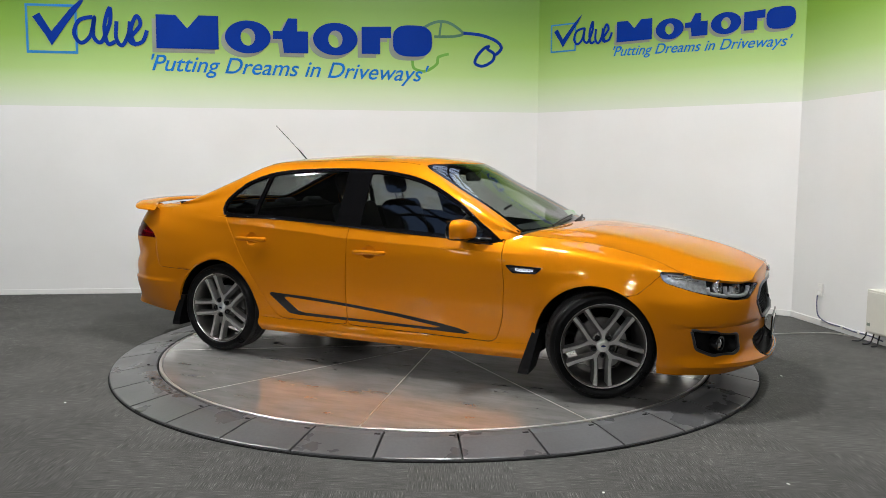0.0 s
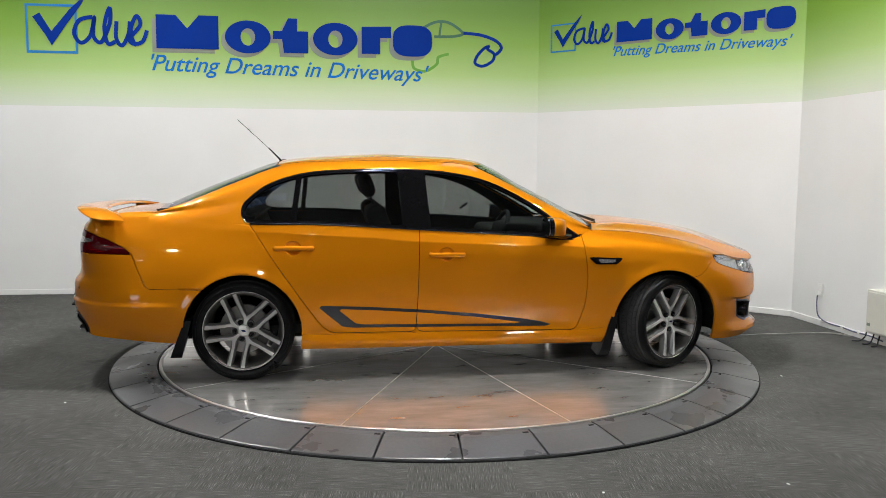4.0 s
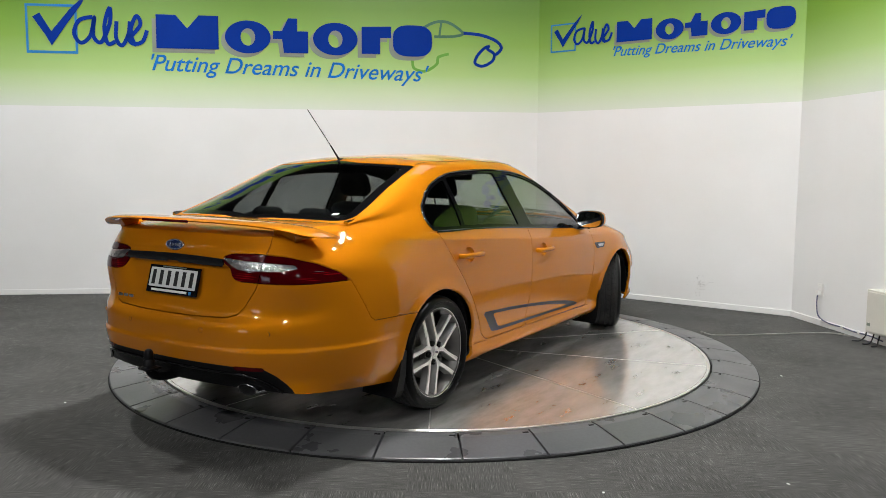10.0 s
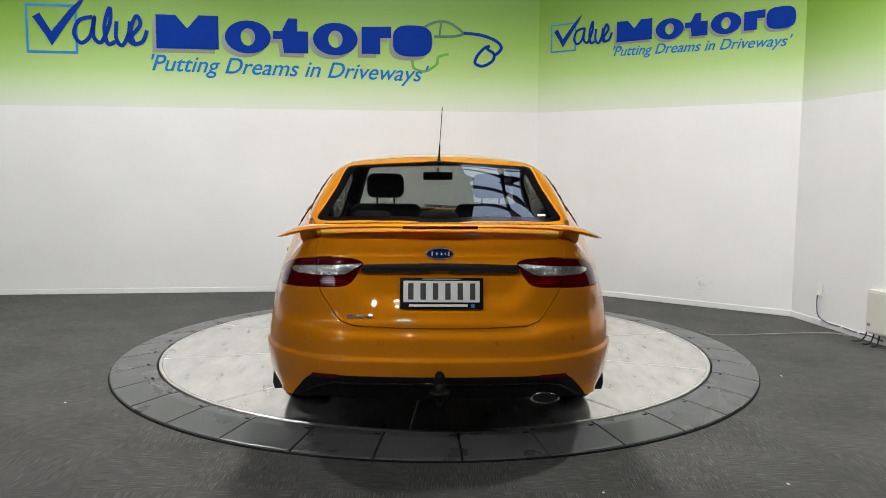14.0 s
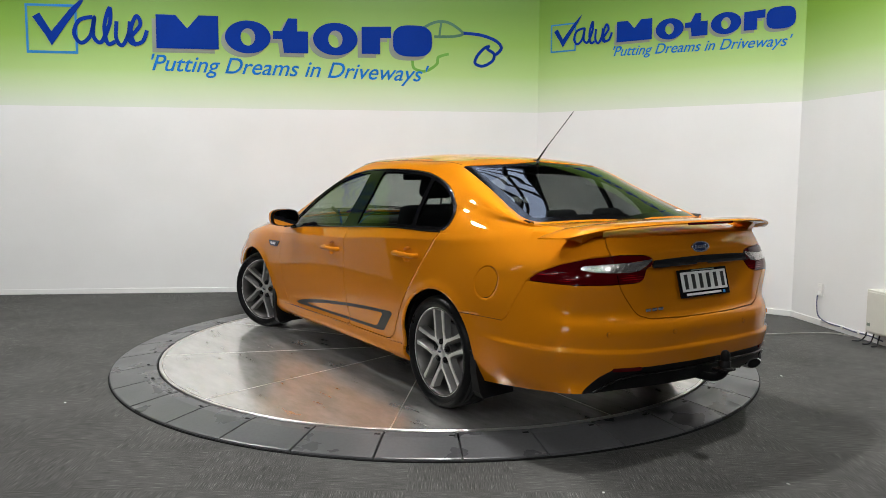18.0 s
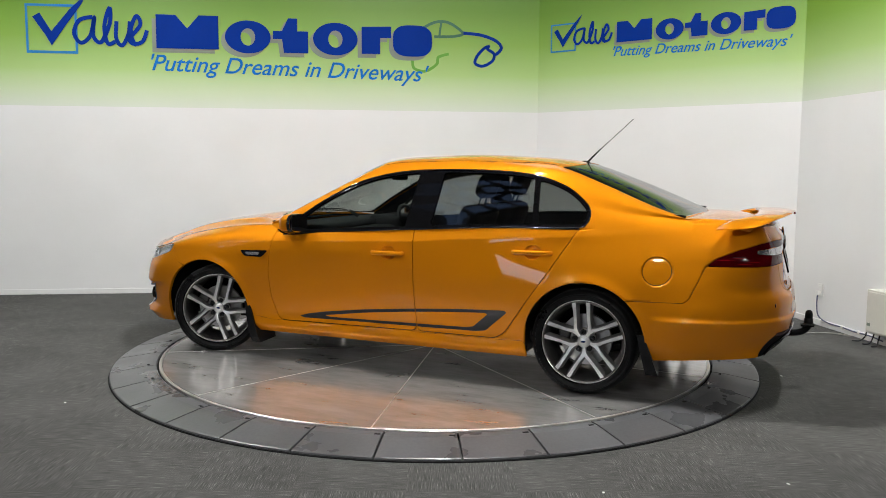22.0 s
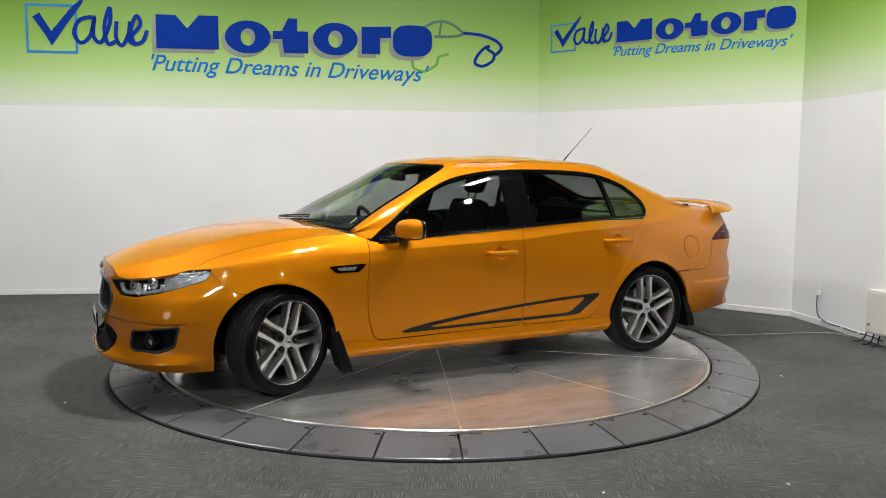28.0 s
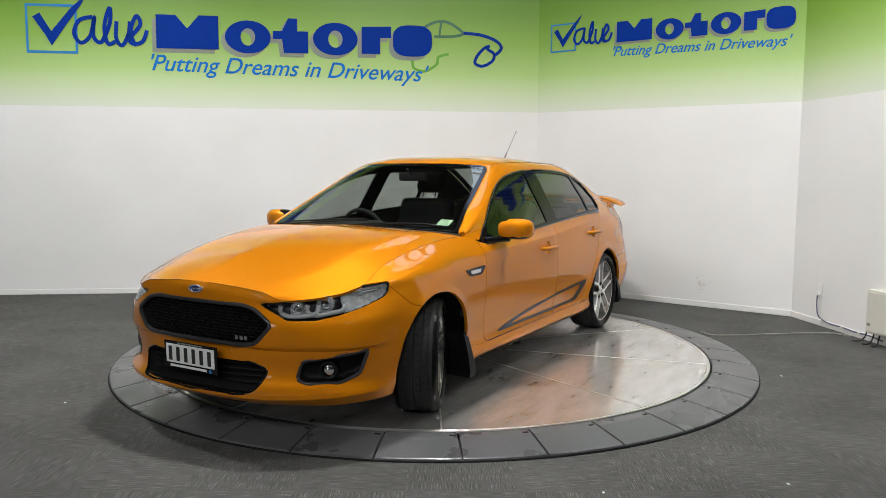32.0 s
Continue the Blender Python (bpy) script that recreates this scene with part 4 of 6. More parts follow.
def sheet(polys, mirror=False, offset=0.0):
    """A bmesh from polygons, turned outward, moved by offset along its normals."""
    bm = bmesh.new()
    seen = {}
    for p in polys:
        vs = []
        for v in p:
            key = (round(v[0], 4), round(v[1], 4), round(v[2], 4))
            if key not in seen:
                seen[key] = bm.verts.new((v[0], -v[1] if mirror else v[1], v[2]))
            if seen[key] not in vs:
                vs.append(seen[key])
        if len(vs) >= 3:
            try:
                bm.faces.new(vs[::-1] if mirror else vs)
            except ValueError:
                pass
    bm.normal_update()
    out = 0.0
    for f in bm.faces:
        c = f.calc_center_median()
        out += f.normal.dot(c - Vector((c.x * 0.85, 0, 0.45))) * f.calc_area()
    if out < 0:
        bmesh.ops.reverse_faces(bm, faces=bm.faces)
    bm.normal_update()
    if offset:
        ns = {v: v.normal.copy() for v in bm.verts}
        for v, n in ns.items():
            v.co += n * offset
    return bm


def fold(bm, depth):
    """Turns the open edges inward, so that a panel shows its thickness."""
    bm.normal_update()
    edges = [e for e in bm.edges if len(e.link_faces) == 1]
    low = {}
    for e in edges:
        for v in e.verts:
            if v not in low:
                low[v] = (v.co.copy(), v.normal.copy())
    low = {v: bm.verts.new(c - n * depth) for v, (c, n) in low.items()}
    for e in edges:
        f = e.link_faces[0]
        a, b = e.verts
        for lp in f.loops:
            if lp.edge == e:
                a, b = lp.vert, lp.link_loop_next.vert
        try:
            bm.faces.new((b, a, low[a], low[b]))
        except ValueError:
            pass
    return bm


def biggest(bm):
    """Keeps the largest connected piece."""
    left, best = set(bm.faces), []
    while left:
        todo, seen = [left.pop()], []
        while todo:
            f = todo.pop()
            seen.append(f)
            for e in f.edges:
                for g in e.link_faces:
                    if g in left:
                        left.discard(g)
                        todo.append(g)
        best = seen if len(seen) > len(best) else best
    keep = set(best)
    bmesh.ops.delete(bm, geom=[f for f in bm.faces if f not in keep], context="FACES")
    return bm


def bowl(polys, mirror, depth, way=None):
    """The skin of an opening sunk inward, its rim left in place."""
    bm = sheet(polys, mirror)
    rim = {v for e in bm.edges if len(e.link_faces) == 1 for v in e.verts}
    near = {v for r in rim for e in r.link_edges for v in e.verts}
    move = {v: (v.normal.copy() if way is None else -Vector(way)) * (0 if v in rim else depth * (0.85 if v in near else 1.0)) for v in bm.verts}
    for v, d in move.items():
        v.co -= d
    return bm


def both(name, polys, material, parent, depth=0.012, offset=0.0, label="", sides=(False, True), smooth=38):
    made = []
    for mirror in sides:
        bm = sheet(polys, mirror, offset)
        if depth:
            fold(bm, depth)
        made.append(part(name, bm, material, parent if not isinstance(parent, (list, tuple)) else parent[int(mirror)], label, smooth=smooth))
    return made


def whole(name, polys, material, parent, depth=0.012, offset=0.0, label="", smooth=38):
    """A part that crosses the centre plane: both halves in one mesh."""
    bm = sheet(list(polys) + [[(v[0], -v[1], *v[2:]) for v in p[::-1]] for p in polys], False, offset)
    bmesh.ops.remove_doubles(bm, verts=bm.verts, dist=0.0004)
    bmesh.ops.recalc_face_normals(bm, faces=bm.faces)
    bm.normal_update()
    out = sum(f.normal.dot(f.calc_center_median() - Vector((f.calc_center_median().x * 0.85, 0, 0.45))) * f.calc_area() for f in bm.faces)
    if out < 0:
        bmesh.ops.reverse_faces(bm, faces=bm.faces)
    if depth:
        fold(bm, depth)
    return part(name, bm, material, parent, label, smooth=smooth)


XZ, SZ, XY = (0, 2), (3, 2), (0, 1)


def shape(outline, axes, grow=0.0):
    f = poly_dist(outline)
    return lambda p: f(p[:, axes]) - grow


def round_places(points):
    return [on_belt(p) for p in points]


# ---- lower body: cut the panels out of the skin ----
FRONT_AXLE, REAR_AXLE, TYRE_R = 1.47, -1.37, 0.326
skin = quads(BELT)
side_only = lambda p, d: np.where((p[:, 1] > 0.55), d, 9.0)
for ax_, rad in ((1.485, 0.372), (-1.372, 0.374)):
    gone, skin = carve(skin, lambda p, ax_=ax_, rad=rad: side_only(p, np.hypot(p[:, 0] - ax_, p[:, 2] - 0.322) - rad))
    gone, skin = carve(skin, lambda p, ax_=ax_, rad=rad: side_only(p, np.maximum(np.abs(p[:, 0] - ax_) - rad * 0.985, p[:, 2] - 0.322)))

GAP = 0.0023
front_door_line = corners([(.905, 1.2), (.888, .90), (.917, .66), (.905, .45), (.852, .287), (-.25, .298), (-.238, .6), (-.222, 1.2)], 0.05)
rear_door_line = corners([(-.222, 1.2), (-.238, .6), (-.25, .298), (-.80, .300), (-.865, .34), (-1.16, .765), (-1.345, 1.05), (-1.40, 1.2)], 0.04)
front_door, skin = carve(skin, lambda p: side_only(p, shape(front_door_line, XZ)(p)), GAP)
rear_door, skin = carve(skin, lambda p: side_only(p, shape(rear_door_line, XZ)(p)), GAP)
_, skin = carve(skin, lambda p: side_only(p, shape([(1.2, .33), (1.112, .318), (1.03, .17), (1.0, .05), (1.2, .05)], XZ)(p)), 0.0)
skirt_line = [(1.11, .10), (1.11, .305), (.9, .284), (-.25, .290), (-.82, .293), (-1.0, .30), (-1.0, .10)]
skirt, skin = carve(skin, lambda p: side_only(p, shape(skirt_line, XZ)(p)), 0.0006)

hl_line = corners(round_places([(1.848, .838, .790), (2.0, .775, .778), (2.077, .735, .757), (2.2, .645, .738), (2.312, .53, .718), (2.352, .415, .706), (2.325, .50, .655), (2.295, .55, .628),
                                (2.22, .64, .628), (2.12, .73, .652), (2.0, .80, .688), (1.895, .848, .722), (1.868, .85, .738)]), 0.012)
headlight_skin, skin = carve(skin, shape(hl_line, SZ), 0.002)
fog_line = corners(round_places([(2.044, .861, .466), (2.16, .77, .450), (2.27, .62, .424), (2.285, .595, .392), (2.285, .590, .325), (2.262, .625, .304), (2.16, .76, .305), (2.085, .835, .345)]), 0.022)
fog_skin, skin = carve(skin, shape(fog_line, SZ), 0.0)
grille_line = corners(round_places([(2.385, -0.0, .694), (2.385, .30, .694), (2.378, .385, .678), (2.362, .489, .606), (2.372, .392, .505), (2.38, .32, .494), (2.385, 0, .494)])
                      + [(-.36, .494), (-.36, .694)], 0.03)
grille_skin, skin = carve(skin, lambda p: np.where(p[:, 0] > 1.0, shape(grille_line, SZ)(p), 9.0), 0.0)
intake_line = corners(round_places([(2.39, 0, .412), (2.38, .36, .408), (2.34, .45, .372), (2.38, .385, .262), (2.40, .30, .25), (2.42, 0, .247)]) + [(-.4, .247), (-.4, .412)], 0.03)
intake_skin, skin = carve(skin, lambda p: np.where(p[:, 0] > 1.0, shape(intake_line, SZ)(p), 9.0), 0.0)
bumper_f_line = [(-1, 0), (-1, 1.0)] + round_places([(2.31, .53, .735), (2.2, .66, .73), (2.08, .735, .73), (1.95, .80, .735), (1.852, .845, .772), (1.80, .88, .72), (1.74, .92, .66)]) + [
    (on_belt((1.62, .92, .62))[0], .63), (on_belt((1.62, .92, .3))[0], .0)]
front_bumper, skin = carve(skin, lambda p: np.where(p[:, 0] > 1.0, shape(bumper_f_line, SZ)(p), 9.0), 0.0016)

tail_line = corners(round_places([(-2.073, .868, .822), (-2.14, .85, .868), (-2.25, .79, .918), (-2.36, .68, .952), (-2.43, .52, .967), (-2.455, .40, .962), (-2.47, .355, .945), (-2.465, .41, .845),
                                  (-2.45, .46, .832), (-2.40, .62, .826), (-2.27, .79, .822)]), 0.02)
tail_skin, skin = carve(skin, shape(tail_line, SZ), 0.002)
lid_line = round_places([(-2.40, .605, 1.06), (-2.42, .60, 1.0), (-2.44, .565, .87), (-2.45, .545, .80), (-2.48, .49, .70)]) + [
    on_belt((-2.485, .46, .672)), on_belt((-2.50, .40, .655)), on_belt((-2.515, .2, .648)), on_belt((-2.52, 0, .646)), (S_END + .5, .646), (S_END + .5, 1.3),
    (on_belt((-2.40, .605, 1.06))[0], 1.3)]
lid_face, skin = carve(skin, lambda p: np.where(p[:, 0] < -1.5, shape(lid_line, SZ)(p), 9.0), GAP)
bumper_r_line = round_places([(-1.56, .93, .60), (-1.95, .915, .606), (-1.985, .91, .625), (-2.075, .88, .822)]) + round_places([(-2.2, .83, .83), (-2.40, .62, .836), (-2.46, .52, .836)]) + [
    (S_END + .5, .836), (S_END + .5, 0), (on_belt((-1.56, .93, .3))[0], 0)]
rear_bumper, skin = carve(skin, lambda p: np.where(p[:, 0] < -1.0, shape(bumper_r_line, SZ)(p), 9.0), 0.0016)
diff_line = round_places([(-2.53, .0, .425), (-2.5, .45, .425), (-2.46, .60, .418), (-2.42, .64, .38), (-2.36, .70, .30)]) + [(on_belt((-2.33, .74, .3))[0], .1), (S_END + .5, .1), (S_END + .5, .425)]
diffuser, rear_bumper = carve(rear_bumper, lambda p: shape(sorted(diff_line[:5], key=lambda q: q[0]) + [(S_END + .5, .425), (S_END + .5, .1), (diff_line[4][0] - .03, .1)], SZ)(p), 0.0)
fuel_flap, skin_left = carve(skin, lambda p: side_only(p, np.hypot(p[:, 0] + 1.795, p[:, 2] - .784) - .083), 0.0024)
front_fender = [p for p in skin if p[0][0] > 0.3]
quarter_right = [p for p in skin if p[0][0] <= 0.3]
quarter_left = [p for p in skin_left if p[0][0] <= 0.3]

cups = []
cup_doors = []
for polys, cx, cz in ((front_door, -.0525, .816), (rear_door, -1.048, .864)):
    cup, rest = carve(polys, lambda p, cx=cx, cz=cz: side_only(p, (np.hypot((p[:, 0] - cx) / .054, (p[:, 2] - cz) / .047) - 1) * .05), 0.0)
    cups.append(cup)
    cup_doors.append(rest)
both("front_fender", front_fender, PAINT, car, 0.02)
quarter = [part("rear_quarter", fold(sheet(quarter_left), 0.02), PAINT, car, smooth=38), part("rear_quarter", fold(sheet(quarter_right, True), 0.02), PAINT, car, smooth=38)]
part("fuel_flap", fold(sheet(fuel_flap), 0.01), PAINT, car, "round body-coloured fuel flap", smooth=38)
doors_f = both("front_door", cup_doors[0], PAINT, car, 0.015)
doors_r = both("rear_door", cup_doors[1], PAINT, car, 0.015)
for cup, doors in zip(cups, (doors_f, doors_r)):
    for mirror in (False, True):
        part("handle_cup", bowl(cup, mirror, 0.020), PAINT, doors[int(mirror)], "recessed cup behind the handle", smooth=70)
both("side_skirt", skirt, PAINT, car, 0.02)
bumper_f = whole("front_bumper", front_bumper, PAINT, car, 0.02)
bumper_r = whole("rear_bumper", rear_bumper, PAINT, car, 0.02)
whole("diffuser", diffuser, SATIN_BLACK, car, 0.03, -0.004, "black plastic rear diffuser")


# ---- hood ----
def coons(c0, c1, d0, d1):
    """A patch between two lines c0, c1 (n, 3) and d0, d1 (m, 3) that join their ends."""
    n, m = len(c0), len(d0)
    u, w = np.linspace(0, 1, n)[:, None, None], np.linspace(0, 1, m)[None, :, None]
    ruled_c = c0[:, None] * (1 - w) + c1[:, None] * w
    ruled_d = d0[None] * (1 - u) + d1[None] * u
    bil = (c0[0] * (1 - u) * (1 - w) + c1[0] * (1 - u) * w + c0[-1] * u * (1 - w) + c1[-1] * u * w)
    return ruled_c + ruled_d - bil


def resample(line, n):
    line = np.asarray(line, float)
    s = np.concatenate([[0], np.cumsum(np.linalg.norm(np.diff(line, axis=0), axis=1))])
    return np.stack([np.interp(np.linspace(0, s[-1], n), s, line[:, k]) for k in range(3)], -1)


def spline3(points, n):
    return resample([tuple(p) for p in smooth_line(points, 12)], n)


def index_top(x, y):
    return int(((TOP[:, 0] - x) ** 2 + (TOP[:, 1] - y) ** 2).argmin())


i_hc, i_ws = index_top(2.305, .535), index_top(.97, .79)
hood_front = resample(TOP[:i_hc + 1], 40)
hood_side = resample(TOP[i_hc:i_ws + 1], 70)
hood_mid = spline3([(2.37, 0, .79), (2.2, 0, .852), (2.0, 0, .902), (1.7, 0, .958), (1.4, 0, .994), (1.10, 0, 1.010)], 70)
hood_back = spline3([(1.10, 0, 1.010), (1.09, .3, 1.0), (1.04, .6, .985), tuple(TOP[i_ws])], 40)
HOOD = coons(hood_mid, hood_side, hood_front, hood_back)
w_ = np.linspace(0, 1, 40)[None, :]
a_ = np.linspace(0, 1, 70)[:, None]
edge_at = 0.86 - 0.16 * (1 - a_)
HOOD[:, :, 2] += 0.018 * np.clip(a_ * 4, 0, 1) * np.clip((1 - a_) * 6, 0, 1) / (1 + np.exp((w_ - edge_at) * 42)) * np.clip((1 - w_) * 8, 0, 1)
HOOD4 = np.concatenate([HOOD, np.zeros(HOOD.shape[:2] + (1,))], -1)
hood_polys, _ = carve(quads(HOOD4), lambda p: np.full(len(p), -1.0))
hood = whole("hood", hood_polys, PAINT, car, 0.015, 0.0005)
for sg in (1, -1):  # shut lines round the hood
    bm = bmesh.new()
    shut = np.vstack([hood_front[4:], hood_side[1:]])
    tube(bm, [(p[0], p[1] * sg, p[2] - .0004) for p in shut], 0.0013, 6)
    part("shut_line_seal", bm, SATIN_BLACK, car, smooth=60)
for v in hood.data.vertices:
    if v.co.z > 0:
        v.co.x -= 0.002

# ---- upper body: pillars, roof and glass ----
CABIN = (  # length at the sill; then mid glass, roof rail, roof quarter, centre
    (0.975, (.97, .788, .968), (.965, .765, .984), (1.06, .42, 1.002), (1.11, 0, 1.006)),
    (0.80, (.80, .82, .985), (.78, .728, 1.083), (.87, .40, 1.108), (.91, 0, 1.09)),
    (0.5, (.5, .792, 1.075), (.47, .670, 1.236), (.56, .38, 1.265), (.61, 0, 1.26)),
    (0.2, (.2, .768, 1.15), (.18, .603, 1.370), (.27, .34, 1.418), (.32, 0, 1.42)),
    (-0.22, (-.22, .772, 1.175), (-.22, .618, 1.395), (-.22, .36, 1.462), (-.22, 0, 1.477)),
    (-0.7, (-.7, .778, 1.195), (-.7, .630, 1.392), (-.7, .37, 1.456), (-.7, 0, 1.473)),
    (-1.1, (-1.1, .776, 1.185), (-1.12, .615, 1.376), (-1.16, .36, 1.414), (-1.2, 0, 1.422)),
    (-1.4, (-1.4, .762, 1.14), (-1.42, .640, 1.268), (-1.5, .36, 1.298), (-1.54, 0, 1.292)),
    (-1.65, (-1.65, .738, 1.10), (-1.68, .660, 1.170), (-1.75, .36, 1.198), (-1.79, 0, 1.188)),
    (-1.93, (-1.93, .674, 1.084), (-1.93, .664, 1.089), (-1.975, .36, 1.100), (-1.995, 0, 1.10)),
)
g_rows = []
for x, *rest in CABIN:
    g_rows.append([top_at(x), *rest])
g_rows = np.array([[tuple(q) for q in r] for r in g_rows], float)
g_key = np.array([c[0] for c in CABIN])
NX = 220
along = np.linspace(g_key[0], g_key[-1], NX)
lines = []
for j in range(5):
    lines.append(hermite(-g_key, g_rows[:, j], -along))
lines[0] = np.array([top_at(x) for x in along])
for k in range(3):  # soften the sill line's steps
    lines[0][1:-1] = (lines[0][:-2] + lines[0][1:-1] * 2 + lines[0][2:]) / 4
lines = np.array(lines)
cab_v = np.linspace(0, 1, 60)
CAB = np.zeros((NX, 60, 4))
for i in range(NX):
    pts = np.vstack([lines[:, i], lines[3, i] * FLIP])
    CAB[i, :, :3] = hermite((0, .26, .52, .76, 1.0, 1.24), pts, cab_v)
    CAB[i, :, 3] = cab_v
CAB[:, -1, 1] = 0.0
cabin = quads(CAB)

# boot lid, from the foot of the rear window
i_gl, i_lid = index_top(-1.93, .68), index_top(-2.37, .57)
lid_side = resample(TOP[i_gl:i_lid + 1], 40)
lid_back = resample(TOP[i_lid:][::-1], 30)
lid_mid = spline3([(-1.995, 0, 1.10), (-2.12, 0, 1.102), (-2.28, 0, 1.088), (-2.425, 0, 1.05)], 40)
lid_front = resample(np.vstack([CAB[-1, ::-1, :3][:-1], TOP[i_gl][None]]), 30)
lid_mid[0] = lid_front[0]
LID = coons(lid_mid, lid_side, lid_front, lid_back)
LID4 = np.concatenate([LID, np.zeros(LID.shape[:2] + (1,))], -1)
lid = whole("boot_lid", [p for p in quads(LID4)] + lid_face, PAINT, car, 0.015)

screen_line = rounded([(1.13, -.3), (1.12, .2), (1.07, .5), (.985, .735), (.93, .742), (.72, .685), (.45, .625), (.20, .548), (.26, .40), (.315, .2), (.325, 0), (.32, -.3)], 6)
rear_line = rounded([(-1.21, -.3), (-1.205, .2), (-1.17, .47), (-1.14, .555), (-1.20, .575), (-1.45, .600), (-1.70, .640), (-1.845, .655), (-1.915, .60), (-1.955, .4), (-1.975, .2), (-1.98, -.3)], 6)
screen, cabin = carve(cabin, shape(screen_line, XY), 0.001)
rear_glass, cabin = carve(cabin, shape(rear_line, XY), 0.001)
DLO = rounded([(.885, .905), (.80, .975), (.71, 1.034), (.52, 1.165), (.27, 1.288), (0.0, 1.350), (-.28, 1.370), (-.65, 1.369), (-.97, 1.343), (-1.2, 1.272), (-1.335, 1.175), (-1.375, 1.11),
               (-1.36, 1.045), (-1.28, 1.022), (-.80, 1.012), (-.22, .978), (.3, .948), (.62, .926), (.80, .905)], 5)
dlo = poly_dist(DLO)
low_side = lambda p, d: np.where(p[:, 3] < 0.62, d, 9.0)
zone, cabin = carve(cabin, lambda p: low_side(p, dlo(p[:, XZ])), 0.001)
# slanted door-window posts
bp = lambda p: p[:, 0] + 0.06 * (p[:, 2] - 1.0)
panes = {}
panes["front"], zone = carve(zone, lambda p: np.maximum.reduce([dlo(p[:, XZ]) + 0.020, -(bp(p) + 0.150), p[:, 0] - .735 - .05 * (p[:, 2] - .95)]), 0.0)
panes["rear"], zone = carve(zone, lambda p: np.maximum.reduce([dlo(p[:, XZ]) + 0.020, bp(p) + 0.335, -(p[:, 0] + 1.015 - 0.12 * (p[:, 2] - 1.15))]), 0.0)
panes["quarter"], zone = carve(zone, lambda p: np.maximum(dlo(p[:, XZ]) + 0.020, p[:, 0] + 1.050 - 0.12 * (p[:, 2] - 1.15)), 0.0)
sill_strip, cabin = carve(cabin, lambda p: np.where((p[:, 0] < .885) & (p[:, 0] > -1.33), p[:, 3] - 0.045, 9.0), 0.0)
roof = whole("roof", cabin, PAINT, car, 0.015)


def soften(ob, reach=.075):
    """Turns the normals along the seam of quarter panel and rear pillar to one common direction, so that the metal flows over it."""
    normals = []
    for v in ob.data.vertices:
        x, y, z = v.co
        n = v.normal.copy()
        if -1.97 < x < -1.33 and abs(y) > .62:
            p = np.array((x, abs(y), z))
            i = int(((SEAM - p) ** 2).sum(-1).argmin())
            w = max(0.0, 1 - math.dist(SEAM[i], p) / reach) * float(ease(-1.33, -1.43, x))
            e = Vector(SEAM_N[i])
            e.y = math.copysign(e.y, y)
            n = (n * (1 - w) + e * w).normalized() if w > 0 else n
            normals.append(n if w > 0 else Vector((0, 0, 0)))
        else:
            normals.append(Vector((0, 0, 0)))
    ob.data.normals_split_custom_set_from_vertices(normals)


def grid_normal(g, i, j, di, dj):
    a = g[min(i + di, g.shape[0] - 1), j, :3] - g[max(i - di, 0), j, :3]
    b = g[i, j + dj, :3] - g[i, j, :3]
    n = np.cross(a, b)
    return n * np.sign(n[1]) / np.linalg.norm(n)


seam_i = [i for i in range(len(GRID_S)) if -1.99 < TOP[i, 0] < -1.30 and TOP[i, 1] > .6]
SEAM = TOP[seam_i]
SEAM_N = []
for i in seam_i:
    k = int(np.abs(along - TOP[i, 0]).argmin())
    n = grid_normal(BELT, i, BELT.shape[1] - 5, 1, 1) + grid_normal(CAB, k, 8, 1, 1)
    SEAM_N.append(n / np.linalg.norm(n))
soften(roof)
for q_ in quarter:
    soften(q_)
for mirror in (1, -1):  # dark mouldings in the roof ditches
    bm = bmesh.new()
    ditch = []
    for i in range(NX):
        if .19 > CAB[i, 40, 0] > -1.13:
            j = 30 + int(np.abs(CAB[i, 30:50, 1] - (.548 + .007 * (.19 - CAB[i, 40, 0]))).argmin())
            a, b = CAB[i, j], CAB[i, j + (1 if CAB[i, j, 1] > .555 else -1)]
            u = 0 if abs(b[1] - a[1]) < 1e-6 else np.clip((.553 - a[1]) / (b[1] - a[1]), 0, 1)
            q = a + (b - a) * u
            ditch.append((q[0], q[1] * mirror, q[2] + .0004))
    tube(bm, ditch[::3], .0018, 6)
    part("roof_moulding", bm, SATIN_BLACK, car, "black roof ditch moulding", smooth=60)
both("window_surround", zone, PILLAR_BLACK, car, 0.012, 0.0, "gloss black window frames and pillar trim")
both("sill_moulding", sill_strip, GLOSS_BLACK, car, 0.008, 0.003, "black weather strip under the side windows")
both("window_pane", panes["front"], SIDE_GLASS, doors_f, 0, -0.006, "dark tinted door glass")
both("window_pane", panes["rear"], SIDE_GLASS, doors_r, 0, -0.006, "dark tinted door glass")
both("quarter_window", panes["quarter"], SIDE_GLASS, quarter, 0, -0.006, "dark tinted quarter glass")


def with_band(polys, line, width, name, glass, label):
    inner, band = carve(polys, lambda p: shape(line, XY)(p) + width, 0.0)
    whole(name, inner, glass, car, 0, -0.003, label)
    whole(name + "_band", band, GLOSS_BLACK, car, 0.006, -0.003, "black ceramic band round the glass")


with_band(screen, screen_line, 0.028, "windscreen", FRONT_GLASS, "clear laminated windscreen")
with_band(rear_glass, rear_line, 0.052, "rear_window", SIDE_GLASS, "dark tinted rear window")

